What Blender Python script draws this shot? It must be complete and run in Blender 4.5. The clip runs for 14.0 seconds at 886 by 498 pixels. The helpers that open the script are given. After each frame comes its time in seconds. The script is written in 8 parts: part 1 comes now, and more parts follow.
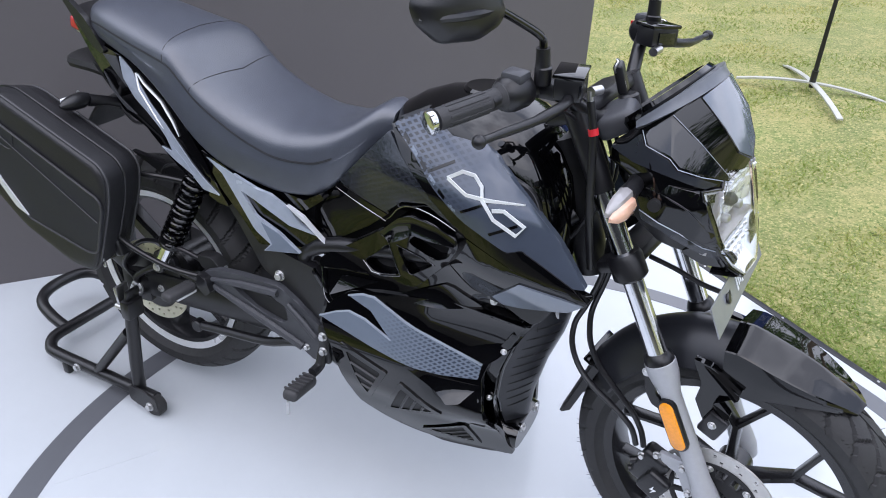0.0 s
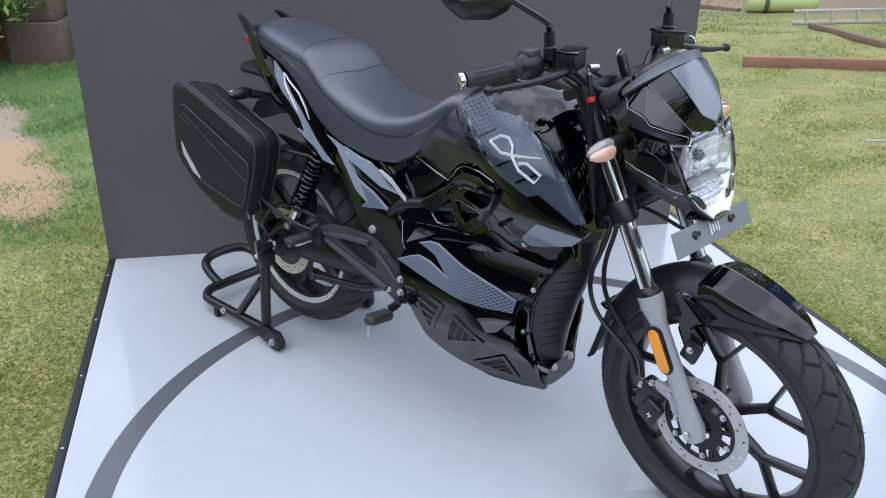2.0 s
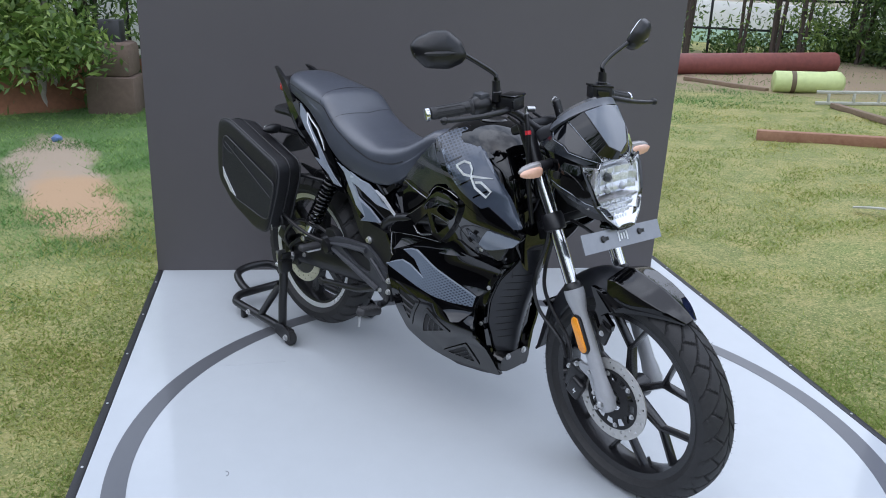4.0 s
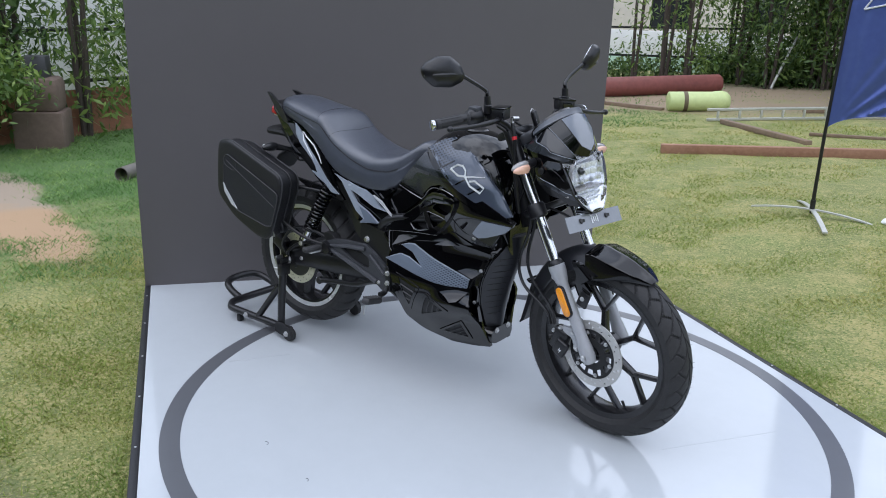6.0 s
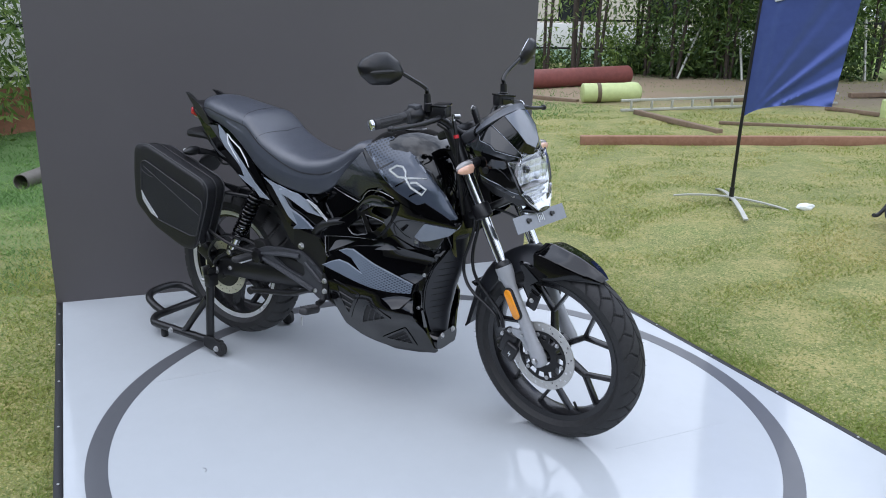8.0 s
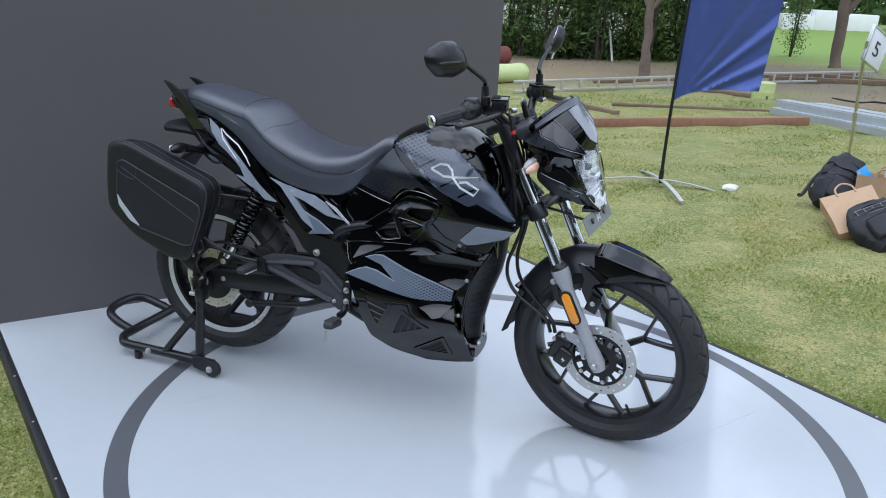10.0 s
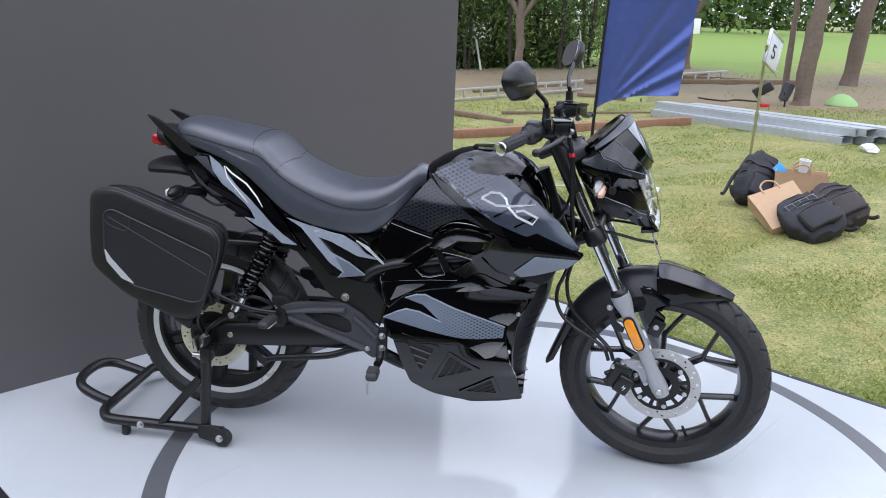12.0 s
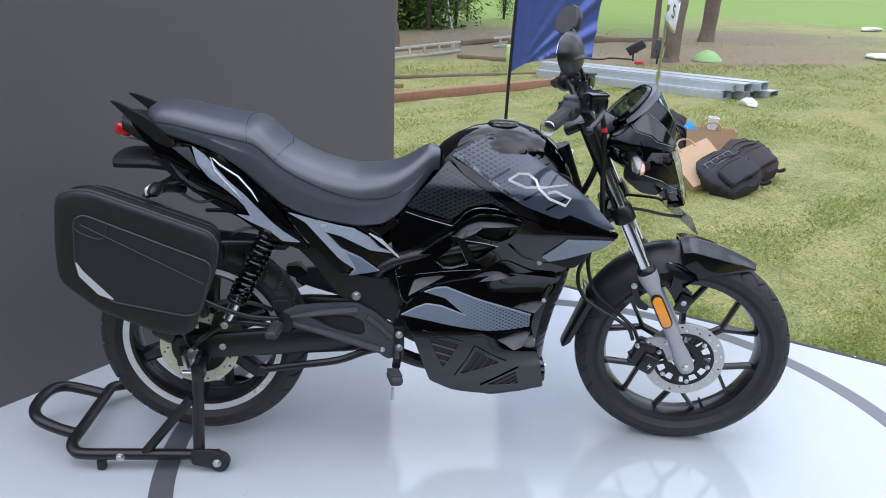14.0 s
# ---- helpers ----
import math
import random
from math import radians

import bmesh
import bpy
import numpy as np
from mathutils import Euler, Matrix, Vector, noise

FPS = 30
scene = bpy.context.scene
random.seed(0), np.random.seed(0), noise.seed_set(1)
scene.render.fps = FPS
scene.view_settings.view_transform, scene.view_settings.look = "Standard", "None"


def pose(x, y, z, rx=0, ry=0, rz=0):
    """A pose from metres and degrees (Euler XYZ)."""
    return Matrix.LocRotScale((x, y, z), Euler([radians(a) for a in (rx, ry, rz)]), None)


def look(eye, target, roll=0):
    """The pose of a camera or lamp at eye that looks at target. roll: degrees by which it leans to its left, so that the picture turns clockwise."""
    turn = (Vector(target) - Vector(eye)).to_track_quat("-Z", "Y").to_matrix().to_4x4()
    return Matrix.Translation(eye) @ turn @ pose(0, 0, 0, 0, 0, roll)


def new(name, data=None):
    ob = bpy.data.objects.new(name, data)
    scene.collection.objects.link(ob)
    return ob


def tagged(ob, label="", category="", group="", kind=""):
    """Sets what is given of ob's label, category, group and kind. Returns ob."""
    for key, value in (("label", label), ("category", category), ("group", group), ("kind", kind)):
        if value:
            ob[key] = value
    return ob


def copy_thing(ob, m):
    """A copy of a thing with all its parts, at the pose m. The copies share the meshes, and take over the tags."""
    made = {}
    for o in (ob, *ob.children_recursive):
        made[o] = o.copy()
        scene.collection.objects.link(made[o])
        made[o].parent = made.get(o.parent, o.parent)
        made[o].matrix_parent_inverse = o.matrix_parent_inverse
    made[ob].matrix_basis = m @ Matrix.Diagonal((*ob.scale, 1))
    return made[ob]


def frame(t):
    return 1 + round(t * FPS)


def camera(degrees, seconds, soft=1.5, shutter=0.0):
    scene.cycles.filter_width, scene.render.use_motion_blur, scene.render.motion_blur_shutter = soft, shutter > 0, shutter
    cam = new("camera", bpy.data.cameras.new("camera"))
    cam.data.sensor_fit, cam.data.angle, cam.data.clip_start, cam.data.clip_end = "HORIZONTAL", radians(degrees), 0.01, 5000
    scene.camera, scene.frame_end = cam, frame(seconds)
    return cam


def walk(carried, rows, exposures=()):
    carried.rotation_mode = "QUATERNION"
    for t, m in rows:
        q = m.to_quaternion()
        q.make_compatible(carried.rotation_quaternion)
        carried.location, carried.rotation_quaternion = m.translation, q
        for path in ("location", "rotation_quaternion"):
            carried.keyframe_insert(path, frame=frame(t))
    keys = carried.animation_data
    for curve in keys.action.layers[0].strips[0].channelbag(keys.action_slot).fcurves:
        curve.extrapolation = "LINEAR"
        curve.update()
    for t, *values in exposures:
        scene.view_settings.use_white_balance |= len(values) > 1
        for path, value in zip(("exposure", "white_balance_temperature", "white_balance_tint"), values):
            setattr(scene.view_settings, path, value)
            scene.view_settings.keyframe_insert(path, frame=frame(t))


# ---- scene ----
import functools

cam = camera(58.6, 14.0, 1.0)
PATH = [
    (0, (0.734, -1.306, 1.45), (-0.078, 0.228, 0.455), 3.0),
    (0.5, (0.858, -1.273, 1.437), (-0.09, 0.204, 0.478), 2.0),
    (1, (0.901, -1.3, 1.39), (-0.147, 0.141, 0.48), 1.4),
    (1.5, (1.064, -1.466, 1.361), (-0.068, -0.06, 0.501), 1.3),
    (2, (1.233, -1.57, 1.384), (0.024, -0.205, 0.563), 1.3),
    (2.5, (1.398, -1.541, 1.414), (0.12, -0.217, 0.629), 1.6),
    (3, (1.54, -1.533, 1.41), (0.212, -0.239, 0.661), 1.9),
    (3.2, (1.574, -1.568, 1.409), (0.232, -0.279, 0.677), 2.0),
    (5.3, (1.912, -2.2, 1.387), (0.636, -0.773, 0.809), 2.3),
    (5.5, (1.874, -2.262, 1.412), (0.633, -0.811, 0.819), 2.2),
    (6, (1.811, -2.327, 1.403), (0.627, -0.825, 0.819), 2.1),
    (6.5, (1.791, -2.312, 1.4), (0.648, -0.773, 0.827), 2.1),
    (7, (1.773, -2.257, 1.41), (0.664, -0.693, 0.842), 2.1),
    (7.5, (1.758, -2.233, 1.4), (0.69, -0.644, 0.826), 1.9),
    (8, (1.67, -2.286, 1.399), (0.661, -0.664, 0.808), 1.8),
    (8.2, (1.614, -2.313, 1.398), (0.632, -0.676, 0.8), 1.7),
    (10.3, (0.924, -2.418, 1.39), (0.305, -0.619, 0.774), 3.1),
    (10.5, (0.859, -2.453, 1.383), (0.272, -0.64, 0.777), 2.9),
    (11, (0.699, -2.428, 1.361), (0.188, -0.587, 0.771), 2.6),
    (11.5, (0.549, -2.365, 1.389), (0.126, -0.498, 0.809), 2.3),
    (12, (0.407, -2.353, 1.382), (0.085, -0.468, 0.795), 2.1),
    (12.5, (0.222, -2.381, 1.385), (0.013, -0.486, 0.78), 1.8),
    (13, (0.099, -2.357, 1.379), (-0.009, -0.459, 0.758), 1.6),
    (13.5, (-0.007, -2.233, 1.367), (-0.035, -0.341, 0.719), 1.6),
    (14, (-0.066, -2.2, 1.38), (-0.028, -0.313, 0.716), 1.9),
]
walk(cam, [(t, look(eye, target, roll)) for t, eye, target, roll in PATH], [(0, 0.47, 6750, 15), (1, 0.4, 6700, 14), (1.5, 0.33, 6600, 13), (2, 0.15, 6500, 12), (3, 0.01, 6450, 11), (5.5, -0.01, 6550, 11), (8, 0.01, 6550, 11), (10.5, -0.02, 6300, 9), (11.5, 0.23, 6700, 13), (12, 0.24, 6700, 14), (13.5, 0.19, 6550, 12), (14, 0.18, 6550, 12)])

# ---- light: a bright, broken-cloud sky and a veiled sun ----
world = bpy.data.worlds.new("sky")
scene.world = world
world.use_nodes = True
wn, wl = world.node_tree.nodes, world.node_tree.links
sky = wn.new("ShaderNodeTexSky")
sky.sky_type, sky.sun_disc = "NISHITA", False
sky.sun_elevation, sky.sun_rotation = radians(60), radians(160)
coords = wn.new("ShaderNodeTexCoord")
cloud = wn.new("ShaderNodeTexNoise")
cloud.inputs["Scale"].default_value, cloud.inputs["Detail"].default_value, cloud.inputs["Roughness"].default_value = 1.7, 6.0, 0.55
cover = wn.new("ShaderNodeMapRange")
cover.inputs["From Min"].default_value, cover.inputs["From Max"].default_value = 0.4, 0.54
cover.inputs["To Min"].default_value = 0.35
# veiled high sun: the cloud is far brighter overhead than at the horizon
split = wn.new("ShaderNodeSeparateXYZ")
rise = wn.new("ShaderNodeMapRange")
rise.interpolation_type = "SMOOTHSTEP"
rise.inputs["To Min"].default_value, rise.inputs["To Max"].default_value = 0.42, 1.0
tall = wn.new("ShaderNodeMix")
tall.data_type = "RGBA"
tall.inputs[6].default_value, tall.inputs[7].default_value = (0, 0, 0, 1), (12.0, 13.3, 16.0, 1)
layer = wn.new("ShaderNodeMix")
layer.data_type = "RGBA"
wl.new(coords.outputs["Generated"], cloud.inputs["Vector"])
wl.new(coords.outputs["Generated"], split.inputs[0])
wl.new(split.outputs[2], rise.inputs["Value"])
wl.new(rise.outputs[0], tall.inputs[0])
wl.new(cloud.outputs["Fac"], cover.inputs["Value"])
wl.new(cover.outputs[0], layer.inputs[0])
wl.new(sky.outputs[0], layer.inputs[6])
wl.new(tall.outputs[2], layer.inputs[7])
wl.new(layer.outputs[2], wn["Background"].inputs[0])
wn["Background"].inputs[1].default_value = 0.19
sun = new("sun", bpy.data.lights.new("sun", "SUN"))
sun.data.energy, sun.data.angle, sun.data.color = 0.6, radians(90), (1.0, 0.96, 0.9)
sun.matrix_world = look((0, 0, 5), (-0.6, 1.7, 0.0))
# ---- materials ----
def node(nt, kind, **inputs):
    n = nt.nodes.new(kind)
    for k, v in inputs.items():
        n.inputs[k.replace("_", " ")].default_value = v
    return n


def mat(name, col, rough=0.5, metal=0.0, vary=0.12, scale=30.0, bump=0.0, bump_scale=200.0, coat=0.0, rough_vary=0.08, second=None, spec=0.5):
    """Principled surface with large and fine variation of colour and roughness, and fine relief."""
    m = bpy.data.materials.new(name)
    m.use_nodes = True
    nt = m.node_tree
    b = nt.nodes["Principled BSDF"]
    b.inputs["Metallic"].default_value = metal
    b.inputs["Coat Weight"].default_value = coat
    b.inputs["Coat Roughness"].default_value = 0.04
    b.inputs["Specular IOR Level"].default_value = spec
    tc = nt.nodes.new("ShaderNodeTexCoord")
    big = node(nt, "ShaderNodeTexNoise", Scale=scale * 0.12, Detail=4.0, Roughness=0.6)
    fine = node(nt, "ShaderNodeTexNoise", Scale=scale * 1.6, Detail=6.0, Roughness=0.65)
    add = nt.nodes.new("ShaderNodeMath")
    add.operation = "ADD"
    for n, i in ((big, 0), (fine, 1)):
        nt.links.new(tc.outputs["Object"], n.inputs["Vector"])
        nt.links.new(n.outputs["Fac"], add.inputs[i])
    ramp = nt.nodes.new("ShaderNodeMapRange")
    ramp.inputs["From Min"].default_value, ramp.inputs["From Max"].default_value = 0.6, 1.4
    nt.links.new(add.outputs[0], ramp.inputs["Value"])
    mix = nt.nodes.new("ShaderNodeMix")
    mix.data_type = "RGBA"
    lo = [c * (1 - vary) for c in col]
    hi = second if second else [min(1, c * (1 + vary)) for c in col]
    mix.inputs[6].default_value, mix.inputs[7].default_value = (*lo, 1), (*hi, 1)
    nt.links.new(ramp.outputs[0], mix.inputs[0])
    nt.links.new(mix.outputs[2], b.inputs["Base Color"])
    rr = nt.nodes.new("ShaderNodeMapRange")
    rr.inputs["To Min"].default_value, rr.inputs["To Max"].default_value = max(0.02, rough - rough_vary), min(1, rough + rough_vary)
    nt.links.new(big.outputs["Fac"], rr.inputs["Value"])
    nt.links.new(rr.outputs[0], b.inputs["Roughness"])
    if bump:
        bn = node(nt, "ShaderNodeTexNoise", Scale=bump_scale, Detail=3.0)
        nt.links.new(tc.outputs["Object"], bn.inputs["Vector"])
        bp = node(nt, "ShaderNodeBump", Strength=bump, Distance=0.002)
        nt.links.new(bn.outputs["Fac"], bp.inputs["Height"])
        nt.links.new(bp.outputs[0], b.inputs["Normal"])
    return m


def honeycomb(name, base, dot, size, rough=0.28, fade=(0.0, 1.0)):
    """Blue-grey film with rows of darker lozenges that fade along the panel."""
    m = mat(name, base, rough, 0.2, 0.1, 12)
    nt = m.node_tree
    b = nt.nodes["Principled BSDF"]
    tc = nt.nodes.new("ShaderNodeTexCoord")
    sep = nt.nodes.new("ShaderNodeSeparateXYZ")
    nt.links.new(tc.outputs["Object"], sep.inputs[0])

    def op(kind, a, c):
        n = nt.nodes.new("ShaderNodeMath")
        n.operation = kind
        for i, v in ((0, a), (1, c)):
            if isinstance(v, (int, float)):
                n.inputs[i].default_value = v
            else:
                nt.links.new(v, n.inputs[i])
        return n.outputs[0]
    p = op("ADD", op("MULTIPLY", sep.outputs[0], 0.5), sep.outputs[2])
    q = op("SUBTRACT", op("MULTIPLY", sep.outputs[0], 0.5), sep.outputs[2])
    a = op("ABSOLUTE", op("SINE", op("MULTIPLY", p, math.pi / size), 0.0), 0.0)
    c = op("ABSOLUTE", op("SINE", op("MULTIPLY", q, math.pi / size), 0.0), 0.0)
    cell = op("GREATER_THAN", op("MINIMUM", a, c), 0.62)
    g = nt.nodes.new("ShaderNodeMapRange")
    g.inputs["From Min"].default_value, g.inputs["From Max"].default_value = fade
    nt.links.new(sep.outputs[0], g.inputs["Value"])
    k = op("MULTIPLY", cell, g.outputs[0])
    old = b.inputs["Base Color"].links[0].from_socket
    mix = nt.nodes.new("ShaderNodeMix")
    mix.data_type = "RGBA"
    mix.inputs[7].default_value = (*dot, 1)
    nt.links.new(k, mix.inputs[0])
    nt.links.new(old, mix.inputs[6])
    nt.links.new(mix.outputs[2], b.inputs["Base Color"])
    b.inputs["Coat Weight"].default_value, b.inputs["Coat Roughness"].default_value = 0.45, 0.03
    return m


def clear(name, col, rough=0.02, ior=1.45):
    m = bpy.data.materials.new(name)
    m.use_nodes = True
    b = m.node_tree.nodes["Principled BSDF"]
    b.inputs["Base Color"].default_value = (*col, 1)
    b.inputs["Roughness"].default_value, b.inputs["IOR"].default_value = rough, ior
    b.inputs["Transmission Weight"].default_value = 1.0
    return m


GLOSS = mat("gloss_black_paint", (0.0012, 0.0012, 0.0016), 0.025, 0, 0.2, 20, rough_vary=0.012, spec=0.5, coat=0.12)
SHELL = mat("gloss_black_plastic", (0.0008, 0.0008, 0.0012), 0.03, 0, 0.2, 20, rough_vary=0.015, spec=0.62, coat=0.12)
SATIN = mat("satin_black_plastic", (0.0075, 0.0075, 0.009), 0.34, 0, 0.2, 40, bump=0.12, bump_scale=900, spec=0.5)
MATTE = mat("matte_black_plastic", (0.0065, 0.0065, 0.0075), 0.6, 0, 0.2, 40, bump=0.15, bump_scale=800)
DARKGREY = mat("dark_grey_plastic", (0.042, 0.044, 0.05), 0.48, 0, 0.2, 40, bump=0.15, bump_scale=700)
GUARD = mat("smooth_dark_plastic", (0.016, 0.017, 0.021), 0.32, 0, 0.2, 40, bump=0.08, bump_scale=900, spec=0.5)
# fly screen: reflected sky is put into the pale base colour
SCREEN = mat("sky_tinted_screen", (0.1, 0.115, 0.14), 0.04, 0, 0.15, 10, coat=0.9, rough_vary=0.02, spec=0.7)
RIMGREY = mat("grey_instrument_rim", (0.12, 0.13, 0.15), 0.3, 0, 0.15, 40, bump=0.06, bump_scale=700)
SEATMAT = mat("seat_vinyl", (0.05, 0.057, 0.074), 0.34, 0, 0.16, 25, bump=0.3, bump_scale=420, rough_vary=0.08, spec=0.9)
STITCH = mat("stitch_thread", (0.012, 0.012, 0.013), 0.6)
RUBBER = mat("tyre_rubber", (0.0125, 0.0125, 0.014), 0.62, 0, 0.25, 40, bump=0.3, bump_scale=500, second=(0.027, 0.027, 0.028))
GRIPRUB = mat("grip_rubber", (0.03, 0.03, 0.032), 0.62, 0, 0.2, 50, bump=0.3, bump_scale=900)
CHROME = mat("chrome", (0.72, 0.73, 0.75), 0.12, 1.0, 0.08, 40, rough_vary=0.05)
STEEL = mat("zinc_bolt", (0.55, 0.55, 0.55), 0.32, 1.0, 0.15, 120)
DISC = mat("brake_disc_steel", (0.5, 0.495, 0.48), 0.42, 0.55, 0.12, 90, bump=0.1, bump_scale=300)
DISCOLD = mat("yellowed_brake_disc", (0.66, 0.64, 0.5), 0.42, 0.5, 0.15, 60)
FORKGREY = mat("grey_fork_paint", (0.36, 0.37, 0.39), 0.38, 0.15, 0.08, 60, bump=0.1, bump_scale=500)
RIM = mat("black_rim_paint", (0.012, 0.012, 0.0135), 0.24, 0, 0.2, 40, bump=0.06)
WHITELINE = mat("silver_pinstripe", (0.72, 0.73, 0.75), 0.3, 0.4, 0.08, 60)
HEX = honeycomb("hex_grey_film", (0.058, 0.071, 0.097), (0.008, 0.0105, 0.015), 0.0115, 0.08, (0.2, 0.06))
HEXLOW = honeycomb("hex_grey_film_low", (0.15, 0.18, 0.225), (0.05, 0.062, 0.085), 0.009, 0.25, (0.0, 0.14))
HEXDARK = honeycomb("hex_dark_film", (0.022, 0.025, 0.032), (0.009, 0.0105, 0.014), 0.0115, 0.22, (0.35, 0.1))
SILVERFILM = mat("silver_film", (0.33, 0.37, 0.43), 0.25, 0.25, 0.15, 30, coat=0.6)
LOGO = mat("chrome_emblem", (0.84, 0.86, 0.86), 0.3, 0.3, 0.08, 60)
AMBER = mat("amber_reflector", (0.85, 0.3, 0.015), 0.2, 0, 0.2, 120, bump=0.2, bump_scale=900, coat=0.6)
PINKLENS = mat("blinker_lens", (0.72, 0.42, 0.3), 0.18, 0, 0.12, 90, bump=0.15, bump_scale=900, coat=0.7)
REDLENS = mat("red_lens", (0.5, 0.012, 0.02), 0.15, 0, 0.2, 90, coat=0.7)
REDRING = mat("red_ring", (0.6, 0.02, 0.03), 0.4)
REFLECTOR = mat("aluminised_reflector", (0.88, 0.9, 0.93), 0.24, 0.7, 0.06, 40, rough_vary=0.08)
GREYLENS = mat("smoky_lens", (0.3, 0.29, 0.29), 0.18, 0, 0.1, 60, coat=0.6)
LENSGLASS = clear("headlight_glass", (0.97, 0.98, 1.0), 0.01)
MIRRORGLASS = mat("mirror_glass", (0.8, 0.82, 0.85), 0.03, 1.0, 0.02, 10, rough_vary=0.01)
SMOKED = mat("smoked_screen", (0.003, 0.0035, 0.005), 0.02, 0, 0.1, 10, coat=0.4, rough_vary=0.01, spec=0.6)
PLATEMAT = mat("grey_plate", (0.25, 0.265, 0.29), 0.24, 0.35, 0.1, 30)
PALEPRINT = mat("pale_print", (0.7, 0.72, 0.74), 0.4)
FABRICBLK = mat("black_vinyl_case", (0.009, 0.009, 0.011), 0.5, 0, 0.2, 30, bump=0.35, bump_scale=600)
FABRICIN = mat("woven_black_panel", (0.008, 0.009, 0.013), 0.6, 0, 0.2, 60, bump=0.4, bump_scale=1500)
PIPING = mat("case_piping", (0.03, 0.03, 0.033), 0.5)
SILVERTRIM = mat("silver_trim", (0.62, 0.64, 0.67), 0.3, 0.3, 0.1, 50)
CASTALLOY = mat("cast_alloy", (0.68, 0.69, 0.7), 0.36, 0.4, 0.12, 90, bump=0.12, bump_scale=400)
# over-reflective black for beads that imitate highlights on panel edges
EDGE = mat("highlight_bead_black", (0.003, 0.003, 0.004), 0.06, 0, 0.1, 30, rough_vary=0.02, spec=1.0, coat=1.0)
EDGE.node_tree.nodes["Principled BSDF"].inputs["IOR"].default_value = 1.9
# blue-grey base stands in for the bright reflection on the fairing wedge
WEDGE = mat("reflection_tinted_grey", (0.17, 0.195, 0.235), 0.16, 0.2, 0.08, 30, coat=0.6)
STANDMAT = mat("black_powder_coat", (0.008, 0.008, 0.009), 0.33, 0, 0.2, 60, bump=0.12, bump_scale=700)
# ---- mesh helpers ----
def finish(bm, material, name, angle=35, m=None):
    bmesh.ops.remove_doubles(bm, verts=bm.verts, dist=1e-6)
    bmesh.ops.recalc_face_normals(bm, faces=bm.faces)
    me = bpy.data.meshes.new(name)
    lay = bm.verts.layers.float_vector.get("shell")
    shell = [v[lay].copy() for v in bm.verts] if lay else None
    bm.to_mesh(me)
    bm.free()
    for f in me.polygons:
        f.use_smooth = True
    me.set_sharp_from_angle(angle=radians(angle))
    if shell:
        # smooth shell faces take the normal of the surface that they lie on
        turn = m.to_3x3() if m is not None else Matrix.Identity(3)
        rows = [Vector((0, 0, 0))] * len(me.loops)
        for f in me.polygons:
            ns = [shell[i] for i in f.vertices]
            if all(q.length > 0.5 for q in ns) and f.normal.dot(turn @ ns[0]) > 0.8:
                for l, q in zip(f.loop_indices, ns):
                    rows[l] = turn @ q
        me.normals_split_custom_set(rows)
        me.attributes.remove(me.attributes["shell"])
    me.materials.append(material)
    return me


def part(name, bm, material, parent, label="", m=None, angle=35):
    """One bmesh as one mesh object under a thing or a part."""
    if m is not None:
        bm.transform(m)
    ob = new(name, finish(bm, material, name, angle, m))
    ob.parent = parent
    return tagged(ob, label=label)


def thing(name, m, label, category, group="", kind=""):
    ob = new(name)
    ob.matrix_basis = m
    ob.empty_display_size = 0.1
    return tagged(ob, label, category, group, kind)


def solid(name, bm, material, m, label, category="", group="", kind="", angle=35):
    ob = new(name, finish(bm, material, name, angle))
    ob.matrix_basis = m
    return tagged(ob, label, category, group, kind)


def box(bm, m, dims, bevel=0.0, seg=2):
    vs = bmesh.ops.create_cube(bm, size=1, matrix=m @ Matrix.Diagonal((*dims, 1)))["verts"]
    if bevel:
        es = list({e for v in vs for e in v.link_edges})
        bmesh.ops.bevel(bm, geom=es, offset=bevel, segments=seg, affect="EDGES", profile=0.5)
    return bm


def boxed(dims, bevel=0.0, m=Matrix(), seg=2):
    return box(bmesh.new(), m, dims, bevel, seg)


def spline(pts, n=6, closed=False):
    """Catmull-Rom through the points."""
    pts = [Vector(p) for p in pts]
    out, k = [], len(pts)
    for i in range(k if closed else k - 1):
        a, b, c, d = (pts[(i + j) % k] if closed else pts[min(max(i + j, 0), k - 1)] for j in (-1, 0, 1, 2))
        for s in range(n):
            t = s / n
            out.append(0.5 * (2 * b + (c - a) * t + (2 * a - 5 * b + 4 * c - d) * t * t + (3 * b - a - 3 * c + d) * t ** 3))
    if not closed:
        out.append(pts[-1])
    return out


